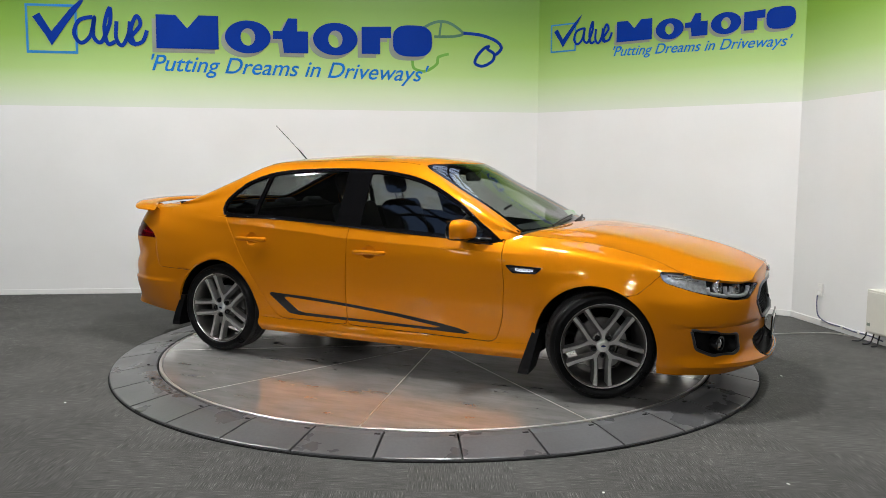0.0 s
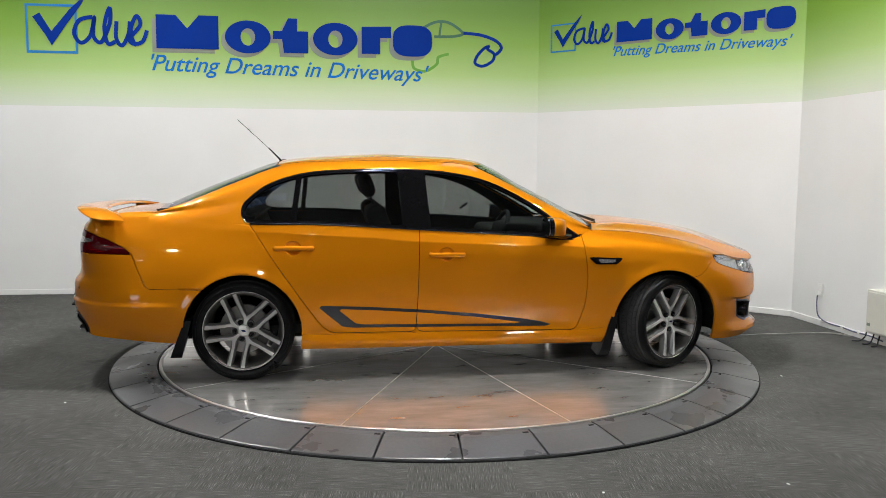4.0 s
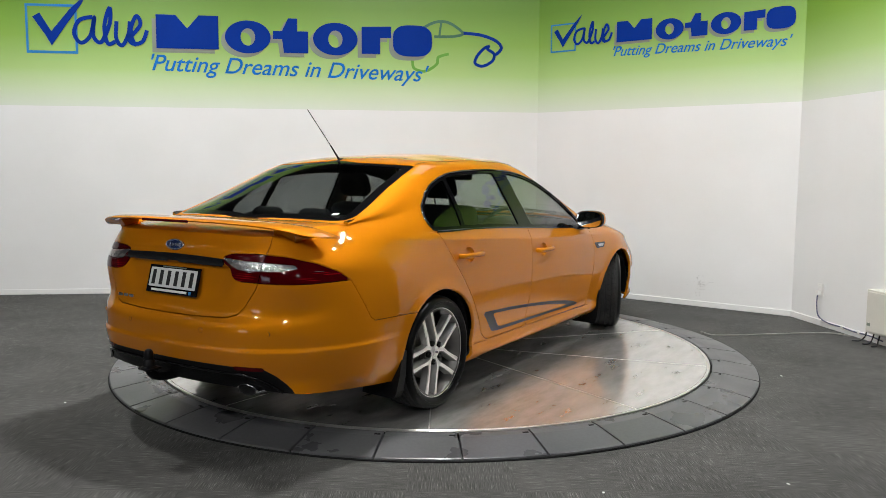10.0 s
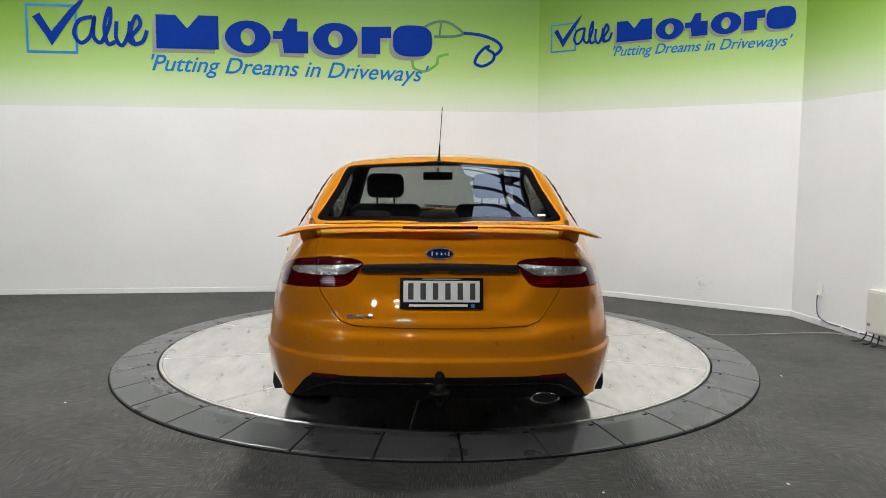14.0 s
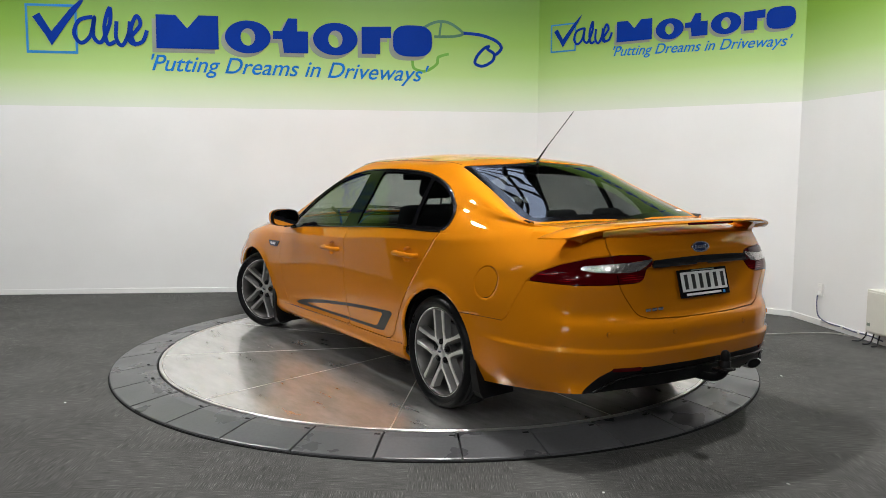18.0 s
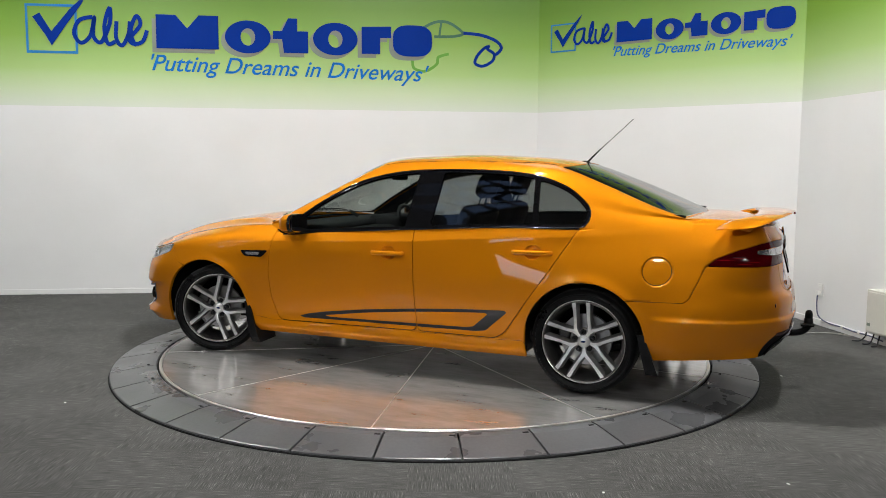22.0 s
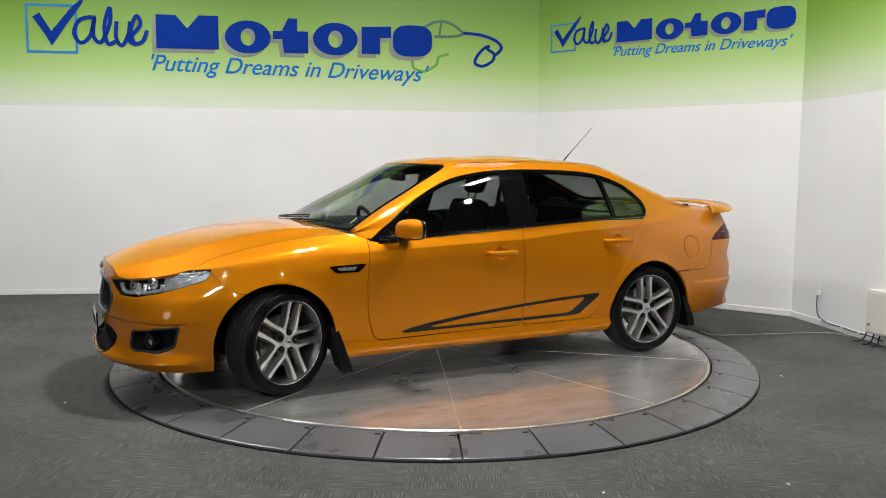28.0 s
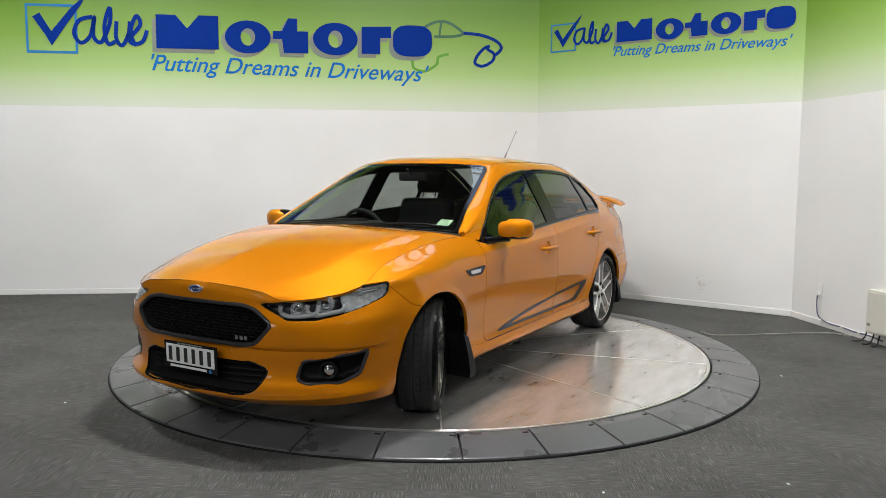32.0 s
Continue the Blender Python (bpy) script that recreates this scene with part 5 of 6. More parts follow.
# chrome-dark bead round the side windows
for mirror in (1, -1):
    bm = bmesh.new()
    pts = []
    for x, z in DLO:
        ii = int(np.abs(along - x).argmin())
        cand = CAB[max(0, ii - 6):ii + 7, :38, :3].reshape(-1, 3)
        q = cand[((cand[:, 0] - x) ** 2 + (cand[:, 2] - z) ** 2).argmin()]
        pts.append((x, (q[1] + 0.002) * mirror, z))
    tube(bm, pts + pts[:1], 0.0045, 6)
    part("window_bead", bm, DARK_CHROME, car, "thin dark chrome bead round the side windows", smooth=60)

# ---- wheels ----
def spoke_bar(bm, side):
    """One bar of a twin spoke that runs outward along +y, beside the nut."""
    secs = []
    for r, off, wide, top, deep in ((.026, .020, .015, .080, .034), (.058, .0395, .0150, .086, .036), (.082, .0430, .0125, .089, .038), (.105, .0405, .0112, .091, .040), (.135, .0395, .0110, .092, .042),
                                    (.19, .0405, .0122, .0935, .044), (.235, .0425, .0140, .095, .044), (.2505, .0435, .0150, .096, .044)):
        c, out = off * side, side
        # a flat machined face, a chamfer towards the gap of the pair and sloping flanks
        secs.append([bm.verts.new((c + out * a, r, z)) for a, z in
                     ((wide + .011, top - deep), (wide + .0015, top - .006), (wide - .001, top), (-wide + .004, top), (-wide, top - .005), (-wide - .009, top - deep))])
    for a, b in zip(secs, secs[1:]):
        for k in range(6):
            l = (k + 1) % 6
            f = bm.faces.new((a[k], a[l], b[l], b[k]))
            f.material_index = 0 if k in (1, 2) else 1
    bm.faces.new(secs[0][::-1])
    bm.faces.new(secs[-1])
    bmesh.ops.recalc_face_normals(bm, faces=bm.faces)
    return bm


def build_wheel(at):
    bm = bmesh.new()
    lathe(bm, [(.226, -.10), (.258, -.105), (.261, -.098), (.232, -.085), (.226, -.05), (.232, .03), (.243, .082), (.250, .094), (.2585, .0985), (.2615, .094), (.2615, .085), (.2615, .098),
               (.257, .1025), (.248, .099), (.239, .086), (.222, .03), (.214, -.05), (.214, -.098)], 64)
    bmesh.ops.recalc_face_normals(bm, faces=bm.faces)
    wheel = part("wheel", bm, ALLOY_DARK, car, "grey twin five-spoke alloy wheel with machined faces", smooth=30)
    wheel.matrix_basis = at
    bm = bmesh.new()
    lathe(bm, [(.249, .0975), (.2575, .1035), (.2610, .1), (.258, .0968)], 64)
    part("rim_lip", bm, ALLOY, wheel, smooth=40)
    prof = [(.255, -.100), (.262, -.114), (.285, -.123), (.305, -.119), (.318, -.108), (.324, -.094)]
    tread = []
    for z0, z1 in ((-.088, -.066), (-.056, -.014), (-.004, .030), (.040, .066), (.074, .088)):
        tread += [(.3262, z0 + .001), (.3262, z1 - .001)]
        if z1 < .08:
            tread += [(.319, z1 + .0012), (.319, z1 + .0085)]
    prof += tread + [(.324, .094), (.318, .108), (.305, .119), (.297, .1215), (.296, .1235), (.288, .1235), (.287, .1225), (.272, .1185), (.262, .110), (.2575, .1005)]
    bm = bmesh.new()
    lathe(bm, prof, 96)
    bmesh.ops.recalc_face_normals(bm, faces=bm.faces)
    for f in bm.faces:
        c = f.calc_center_median()
        f.material_index = 1 if abs(c.z) < .096 and math.hypot(c.x, c.y) > .30 else 0
    tyre = part("tyre", bm, TYRE, wheel, "low-profile black rubber tyre", smooth=28)
    tyre.data.materials.append(TREAD)
    bm = bmesh.new()  # slanting tread cuts
    for k in range(46):
        a = math.tau * k / 46
        for z0, z1, lean in ((-.100, -.066, .05), (-.056, -.03, -.06), (.004, .030, .06), (.042, .064, -.05), (.074, .104, .05)):
            q = [Vector((.3266 * math.cos(a + da + (lean if z == z1 else 0) * .6), .3266 * math.sin(a + da + (lean if z == z1 else 0) * .6), z)) for z, da in
                 ((z0, -.006), (z0, .006), (z1, .006), (z1, -.006))]
            for p in q:
                if abs(p.z) > .09:
                    p.xy *= .3215 / .3266
            vs = [bm.verts.new(p) for p in q] + [bm.verts.new((p.x * .985, p.y * .985, p.z)) for p in q]
            for f in ((0, 1, 2, 3), (0, 4, 5, 1), (1, 5, 6, 2), (2, 6, 7, 3), (3, 7, 4, 0)):
                bm.faces.new([vs[i] for i in f])
    bmesh.ops.recalc_face_normals(bm, faces=bm.faces)
    tagged(part("tread_cuts", bm, BLACK_EDGE, wheel), kind="stuff")
    for k in range(5):
        turn = Matrix.Rotation(math.tau * k / 5, 4, "Z")
        for side in (-1, 1):
            bm = spoke_bar(bmesh.new(), side)
            bmesh.ops.transform(bm, matrix=turn, verts=bm.verts)
            s = part("spoke", bm, ALLOY, wheel, smooth=30)
            s.data.materials.append(ALLOY_FLANK)
        bm = bmesh.new()
        lathe(bm, [(0, .094), (.006, .094), (.0085, .088), (.0085, .06), (0, .06)], 6, turn @ Matrix.Translation((0, .057, 0)))
        part("wheel_nut", bm, DARK_CHROME, wheel)
        bm = bmesh.new()
        lathe(bm, [(.009, .0865), (.016, .0865), (.0165, .084), (.0165, .06), (.011, .06)], 16, turn @ Matrix.Translation((0, .057, 0)))
        part("nut_seat", bm, BLACK_EDGE, wheel, smooth=40)
    bm = bmesh.new()
    lathe(bm, [(0, .076), (.05, .076), (.078, .066), (.080, .05), (.075, .02), (0, .02)], 40)
    part("hub", bm, ALLOY_DARK, wheel, smooth=40)
    bm = bmesh.new()
    lathe(bm, [(0, .088), (.030, .088), (.037, .085), (.041, .078), (.043, .05), (0, .05)], 40)
    part("hub_face", bm, ALLOY, wheel, smooth=40)
    bm = bmesh.new()
    lathe(bm, [(0, .0945), (.020, .0945), (.0275, .0915), (.0285, .087), (.0285, .06), (0, .06)], 32)
    part("centre_cap", bm, ALLOY, wheel, "round silver centre cap", smooth=40)
    bm = bmesh.new()
    lathe(bm, [(0, .0962), (.009, .0962), (.0095, .094), (0, .094)], 20, Matrix.Diagonal((1.6, .7, 1, 1)))
    part("cap_badge", bm, BADGE_BLUE, wheel)
    bm = bmesh.new()
    lathe(bm, [(.06, .012), (.158, .012), (.160, .009), (.160, -.012), (.158, -.015), (.06, -.015)], 48)
    part("brake_disc", bm, DISC_STEEL, wheel, smooth=40)
    bm = bmesh.new()
    box(bm, (-.06, .10, -.035), (.06, .175, .035), .012, Matrix.Rotation(radians(75), 4, "Z"))
    part("brake_caliper", bm, CAST, wheel)
    return wheel


STEER = 25.0
first = build_wheel(pose(REAR_AXLE, 0.787, TYRE_R, 0, 0, 0) @ Matrix.Rotation(radians(-90), 4, "X") @ Matrix.Rotation(radians(184.6), 4, "Z"))
copy_thing(first, pose(REAR_AXLE, -0.787, TYRE_R) @ Matrix.Rotation(radians(90), 4, "X") @ Matrix.Rotation(radians(167), 4, "Z"))
copy_thing(first, pose(FRONT_AXLE + 0.003, 0.735, TYRE_R, 0, 0, STEER) @ Matrix.Translation((0, 0.062, 0)) @ Matrix.Rotation(radians(-90), 4, "X") @ Matrix.Rotation(radians(166), 4, "Z"))
copy_thing(first, pose(FRONT_AXLE + 0.003, -0.735, TYRE_R, 0, 0, STEER) @ Matrix.Translation((0, -0.062, 0)) @ Matrix.Rotation(radians(90), 4, "X") @ Matrix.Rotation(radians(180), 4, "Z"))

# wheel arch liners, floor pan
for x, rad in ((1.485, .386), (-1.372, .388)):
    for y in (1, -1):
        bm = bmesh.new()
        n = 26
        rings = []
        for i in range(n + 1):
            a = radians(-10 + 200 * i / n)
            c, s = x + rad * math.cos(a), .322 + rad * math.sin(a)
            rings.append([bm.verts.new(p) for p in ((c, .40 * y, s), (c, .865 * y, s), (x + (rad + .012) * math.cos(a), .865 * y, .322 + (rad + .012) * math.sin(a)))])
        for a, b in zip(rings, rings[1:]):
            for k in range(2):
                bm.faces.new((a[k], a[k + 1], b[k + 1], b[k]))
        bm.faces.new([r[0] for r in rings])
        part("wheel_arch_liner", bm, SATIN_BLACK, car, "black wheel arch liner")
bm = bmesh.new()
box(bm, (-2.02, -.56, .21), (2.12, .56, .27), .02)
box(bm, (-2.28, -.58, .305), (2.16, .50, .335), .01)
box(bm, (-.98, -.80, .19), (1.08, .80, .27), .02)
part("floor_pan", bm, SATIN_BLACK, car)
bm = bmesh.new()
box(bm, (-2.42, -.60, .335), (-1.78, .60, .62), .02)
part("rear_crash_beam", bm, SATIN_BLACK, car)
bm = bmesh.new()
box(bm, (1.90, -.50, .27), (2.26, .50, .62), .02)
part("front_crash_beam", bm, SATIN_BLACK, car)
for x in (-1.37, 1.47):
    bm = bmesh.new()
    tube(bm, [(x, -.70, .30), (x, -.3, .25), (x, .3, .25), (x, .70, .30)], .035)
    part("axle_arm", bm, SATIN_BLACK, car)

# ---- front lamps ----
housing = []
for mirror in (False, True):
    sg = -1 if mirror else 1
    bm = bowl(headlight_skin, mirror, 0.055)
    lamp_ = part("headlight", bm, LAMP_BOWL, car, "slim headlight with twin projectors and chrome reflectors", smooth=38)
    housing.append(lamp_)
    part("lens", sheet(headlight_skin, mirror, -0.001), LENS, lamp_, "clear plastic lens", smooth=60)
    outer, _ = carve(headlight_skin, lambda p: p[:, 0] - 2.105 + .25 * (p[:, 2] - .72), 0.0)
    part("outer_reflector", sheet(outer, mirror, -0.022), LAMP_SILVER, lamp_, "bright faceted reflector", smooth=60)
    for px, py, pz, r in ((2.245, .565, .674, .032), (2.155, .665, .698, .036)):
        m = pose(px, py * sg, pz) @ Matrix.Rotation(radians(12 * sg), 4, "Z") @ Matrix.Rotation(radians(90), 4, "Y")
        bm = bmesh.new()
        lathe(bm, [(0, .018), (r * .40, .015), (r * .66, .006), (r * .78, -.006), (0, -.006)], 28, m)
        part("projector", bm, MIRROR, lamp_, smooth=60)
        bm = bmesh.new()
        lathe(bm, [(r * .80, -.002), (r * 1.15, .010), (r * 1.24, .010), (r * 1.26, .002), (r * 1.2, -.02), (r * .80, -.02)], 28, m)
        part("projector_ring", bm, SATIN_SILVER, lamp_, smooth=60)
    for dx, dy in ((0, 0), (-.085, .098)):
        bm = bmesh.new()
        tube(bm, smooth_line([(2.305 + dx, (.505 + dy) * sg, .694 + .0), (2.300 + dx, (.500 + dy) * sg, .662), (2.285 + dx, (.535 + dy) * sg, .643), (2.245 + dx, (.595 + dy) * sg, .643 + dy * .12),
                              (2.20 + dx, (.640 + dy) * sg, .655 + dy * .12), (2.19 + dx, (.650 + dy) * sg, .70)], 6), .0125, 8)
        part("light_guide", bm, LIGHT_GUIDE, lamp_, "bright C-shaped light guide", smooth=60)
    for k in range(5):
        bm = bmesh.new()
        z = .706 + .013 * k
        x0, y0 = 2.085 - .018 * k, .722 + .012 * k
        tube(bm, [(x0, y0 * sg - .018 * sg, z), (x0 - .07, (y0 + .028) * sg, z + .010), (x0 - .14, (y0 + .060) * sg, z + .018)], .0045, 6)
        part("reflector_blade", bm, SATIN_SILVER, lamp_, smooth=60)
    bm = bowl(fog_skin, mirror, 0.055, (-.84, -.54 * sg, .0))
    fog = part("fog_lamp_recess", bm, SATIN_BLACK, car, "black fog lamp recess in the bumper", smooth=38)
    ring = []
    for s, z in fog_line:
        u = s / S_END * (len(GRID_S) - 1)
        i = min(int(u), len(GRID_S) - 2)
        ends = [[np.interp(z, BELT[k, :, 2], BELT[k, :, c]) for c in (0, 1)] for k in (i, i + 1)]
        q = [a + (b - a) * (u - i) for a, b in zip(*ends)]
        ring.append((q[0] - .005, (q[1] - .004) * sg, z))
    part("fog_surround", tube(bmesh.new(), ring + ring[:1], .0105, 8), BEZEL, fog, "black moulded surround", smooth=60)
    m = pose(2.175, .70 * sg, .372) @ Matrix.Rotation(radians(22 * sg), 4, "Z") @ Matrix.Rotation(radians(90), 4, "Y")
    bm = bmesh.new()
    lathe(bm, [(0, .014), (.022, .010), (.034, .0), (.034, -.03), (0, -.03)], 28, m)
    part("fog_lamp", bm, MIRROR, fog, "round fog lamp", smooth=50)
    bm = bmesh.new()
    lathe(bm, [(.034, .012), (.046, .012), (.05, .0), (.05, -.04), (.034, -.04)], 28, m)
    part("fog_lamp_ring", bm, GLOSS_BLACK, fog, smooth=50)

# ---- grille and intake ----
bm = bowl(grille_skin + [[(v[0], -v[1], *v[2:]) for v in p[::-1]] for p in grille_skin], False, 0.055)
grille = part("grille", bm, BLACK_EDGE, car, "black honeycomb grille in a dark chrome frame", smooth=40)
bm = bowl(intake_skin + [[(v[0], -v[1], *v[2:]) for v in p[::-1]] for p in intake_skin], False, 0.055)
intake = part("lower_intake", bm, BLACK_EDGE, car, "black lower air intake", smooth=40)


def front_x(y, z):
    """How far forward the nose lies at (y, z)."""
    d = (np.abs(BELT[:120, :, 1] - abs(y)) ** 2 + (BELT[:120, :, 2] - z) ** 2)
    i, j = np.unravel_index(d.argmin(), d.shape)
    return BELT[i, j, 0]


def inside_front(line, y, z):
    return poly_dist(line)(np.array([(on_belt((front_x(y, z), abs(y), z))[0], z)]))[0]


def outline_points(line, lift):
    """The outline of a front opening as points on the nose, right round both halves."""
    f = [(s, z) for s, z in line if s >= 0]
    half = []
    for s, z in f:
        u = s / S_END * (len(GRID_S) - 1)
        i = min(int(u), len(GRID_S) - 2)
        ends = [[np.interp(z, BELT[k, :, 2], BELT[k, :, c]) for c in (0, 1)] for k in (i, i + 1)]
        q = [a + (b - a) * (u - i) for a, b in zip(*ends)]
        half.append((q[0] + lift, q[1], z))
    mid = sum(q[2] for q in half) / len(half)
    return sorted(half, key=lambda q: math.atan2(q[2] - mid, q[1] - 0.05), reverse=True)


def frame_tube(parent, line, r, material, lift=-0.004):
    half = outline_points(line, lift)
    loop = half + [(x, -y, z) for x, y, z in half[::-1]]
    bm = bmesh.new()
    tube(bm, loop + loop[:1], r, 8)
    return part("frame", bm, material, parent, "dark chrome frame", smooth=60)


frame_tube(grille, grille_line, .0115, BEZEL)
frame_tube(intake, intake_line, .006, GLOSS_BLACK)
bm = bmesh.new()  # honeycomb: staggered short bars
cell = .036
for r in range(13):
    z = .500 + r * .0162
    for c in range(-14, 15):
        y = (c + (0.5 if r % 2 else 0)) * cell
        if abs(y) > .44 * (1 - abs(z - .6) * 1.6):
            continue
        x = front_x(y, z) - .028
        box(bm, (x - .008, y - .014, z - .0022), (x + .006, y + .014, z + .0022))
        box(bm, (x - .008, y + .0145, z - .002), (x + .004, y + .0185, z + .0185))
tagged(part("honeycomb", bm, BLACK_EDGE, grille), kind="stuff")
for k in range(5):
    bm = bmesh.new()
    z = .268 + k * .030
    half = .36 + .014 * k
    tube(bm, [(front_x(y, z) - .03, y, z) for y in np.linspace(-half, half, 17)], .005, 6)
    part("intake_bar", bm, BLACK_EDGE, intake, smooth=60)
# mesh inserts and model badge as plain slanted bars
for k, (y0, w) in enumerate(((.275, .020), (.303, .020), (.331, .020))):
    bm = bmesh.new()
    z = .530
    x = front_x(y0, z) + .000
    box(bm, (x - .012, y0, z - .011), (x - .002, y0 + w, z + .011), .002)
    part("model_badge", bm, CHROME, grille, "small chrome badge bars")


def oval_badge(parent, m, rx, rz):
    bm = bmesh.new()
    slab(bm, oval(0, 0, rx, rz, 40), .006)
    bmesh.ops.transform(bm, matrix=m, verts=bm.verts)
    ob = part("badge", bm, BADGE_BLUE, parent, "blue oval badge with a bright rim")
    bm = bmesh.new()
    pts = [m @ Vector((x, -.008, z)) for x, z in oval(0, 0, rx * .96, rz * .93, 40)]
    tube(bm, pts + pts[:1], .0042, 6)
    part("badge_rim", bm, SATIN_SILVER, ob, smooth=60)
    bm = bmesh.new()
    for k, (x, w, h) in enumerate(((-.6, .12, .5), (-.28, .12, .3), (.05, .12, .3), (.33, .1, .3), (.55, .12, .5))):
        box(bm, (x * rx, -.0095, -h * rz * .8), ((x + w) * rx, -.004, h * rz * .8), .0008)
    bmesh.ops.transform(bm, matrix=m, verts=bm.verts)
    part("badge_mark", bm, SATIN_SILVER, ob)
    return ob


oval_badge(bumper_f, pose(2.386, 0, .752) @ Matrix.Rotation(radians(90), 4, "Z") @ Matrix.Rotation(radians(-10), 4, "X"), .048, .019)
oval_badge(lid, pose(-2.462, 0, .985) @ Matrix.Rotation(radians(-90), 4, "Z") @ Matrix.Rotation(radians(-10), 4, "X"), .066, .028)


def number_plate(name, m, label):
    """A plate in a dealer's black surround; its characters stand as plain bars."""
    t = part(name, box(bmesh.new(), (-.192, .0, -.072), (.192, .010, .072), .003), GLOSS_BLACK, car, label)
    t.matrix_basis = m
    part("plate", box(bmesh.new(), (-.176, -.003, -.042), (.176, .003, .058), .002), PLATE_WHITE, t, "white plate")
    for k in range(6):
        x = -.142 + k * .057
        part("character_bar", box(bmesh.new(), (x - .0125, -.0045, -.030), (x + .0125, -.0025, .046), .002), PLATE_INK, t)
    part("caption_bar", box(bmesh.new(), (-.15, -.0015, -.063), (.12, .001, -.051)), PLATE_WHITE, t)
    part("caption_bar", box(bmesh.new(), (-.09, -.0015, .0625), (.09, .001, .068)), SIGN_GREY, t)
    part("tax_mark", box(bmesh.new(), (.135, -.0016, -.066), (.152, .001, -.050)), SIGN_LIGHT, t)
    return t


number_plate("number_plate", pose(2.440, 0, .400) @ Matrix.Rotation(radians(90), 4, "Z") @ Matrix.Rotation(radians(2), 4, "X"), "front number plate in a black dealer surround")
number_plate("number_plate", pose(-2.496, -0.008, .806) @ Matrix.Rotation(radians(-90), 4, "Z") @ Matrix.Rotation(radians(-15), 4, "X"), "rear number plate in a black dealer surround")

# ---- rear lamps ----
split = [on_belt(p) for p in ((-2.40, .605, 1.06), (-2.42, .60, 1.0), (-2.44, .565, .87), (-2.45, .545, .80))]
s_split = lambda z: np.interp(z, [.80, .87, 1.0, 1.06], [split[3][0], split[2][0], split[1][0], split[0][0]])
clear_line = corners(round_places([(-2.475, .350, .943), (-2.44, .50, .930), (-2.40, .60, .925), (-2.375, .655, .920), (-2.345, .705, .914), (-2.335, .715, .896), (-2.375, .655, .887), (-2.40, .60, .884),
                                   (-2.44, .50, .884), (-2.46, .44, .888)]), .006)
bands = [(.8765, .8795), (.868, .8715), (.857, .862), (.847, .8515), (.837, .8405)]
def welded(bm, depth):
    bmesh.ops.remove_doubles(bm, verts=bm.verts, dist=0.0006)
    return biggest(fold(biggest(bm), depth))


lid_lamp, body_lamp = carve(tail_skin, lambda p: s_split(p[:, 2]) - p[:, 3], 0.0022)
for name, polys in (("tail_lamp", body_lamp), ("lid_lamp", lid_lamp)):
    clear, rest = carve(polys, shape(clear_line, SZ), 0.0012)
    lit = [carve(rest, lambda p, a=a, b=b: np.maximum(a - p[:, 2], p[:, 2] - b), 0.0)[0] for a, b in bands]
    for mirror in (False, True):
        t = part(name, fold(sheet(rest, mirror, 0.001), 0.03), RED_LENS, car, "dark red wraparound tail lamp", smooth=38)
        if clear:
            part("clear_insert", fold(sheet(clear, mirror, 0.0), 0.02), SILVER_LENS, t, "clear silvery insert", smooth=38)
        for k, stripe in enumerate(lit):
            if stripe:
                part("lamp_rib", welded(sheet(stripe, mirror, 0.0022), 0.004), SILVER_LENS if k == 0 else BRIGHT_RED, t, "pale edge line" if k == 0 else "brighter red rib", smooth=38)
strip_line = round_places([(-2.47, .365, .934), (-2.475, .2, .940), (-2.475, 0, .942)]) + [(S_END + .4, .942), (S_END + .4, .908)] + round_places([(-2.475, 0, .908), (-2.475, .2, .907), (-2.47, .365, .903)])
strip, _ = carve(lid_face, shape(strip_line, SZ), 0.0)
whole("garnish_strip", strip, STRIP_GREY, lid, 0.03, 0.010, "dark garnish strip between the lamps")
refl_line = corners([(on_belt((-2.44, .60, .42))[0], .423), (on_belt((-2.50, .45, .42))[0], .429), (on_belt((-2.50, .455, .42))[0], .409), (on_belt((-2.45, .585, .42))[0], .406)], .005)
refl, _ = carve(rear_bumper + diffuser, shape(refl_line, SZ), 0.0)
both("rear_reflector", refl, RED_LENS, bumper_r, 0.006, 0.003, "flat red reflector")
for y in (-.62, -.27, .27, .62):
    bm = bmesh.new()
    i = int(((BELT[250:, :, 1] - abs(y)) ** 2 + (BELT[250:, :, 2] - .585) ** 2).argmin())
    q = BELT[250:].reshape(-1, 4)[i]
    turn = math.atan2(-abs(y) * .35 * (1 if y < 0 else -1), -1)
    lathe(bm, [(0, .0012), (.0095, .0012), (.012, .0), (.012, -.01), (0, -.01)], 20, pose(q[0], y, q[2]) @ Matrix.Rotation(turn, 4, "Z") @ Matrix.Rotation(radians(90), 4, "Y"))
    sensor = part("parking_sensor", bm, PAINT, bumper_r, smooth=40)
    bm = bmesh.new()
    lathe(bm, [(.0118, .0002), (.0130, .0002), (.0130, -.01), (.0118, -.01)], 20, pose(q[0], y, q[2]) @ Matrix.Rotation(turn, 4, "Z") @ Matrix.Rotation(radians(90), 4, "Y"))
    part("sensor_ring", bm, SATIN_BLACK, sensor)
for k in range(3):
    bm = bmesh.new()
    box(bm, (-2.504, .305 + k * .045, .690), (-2.492, .340 + k * .045, .706), .003)
    part("model_badge", bm, CHROME, lid, "small chrome badge bars")

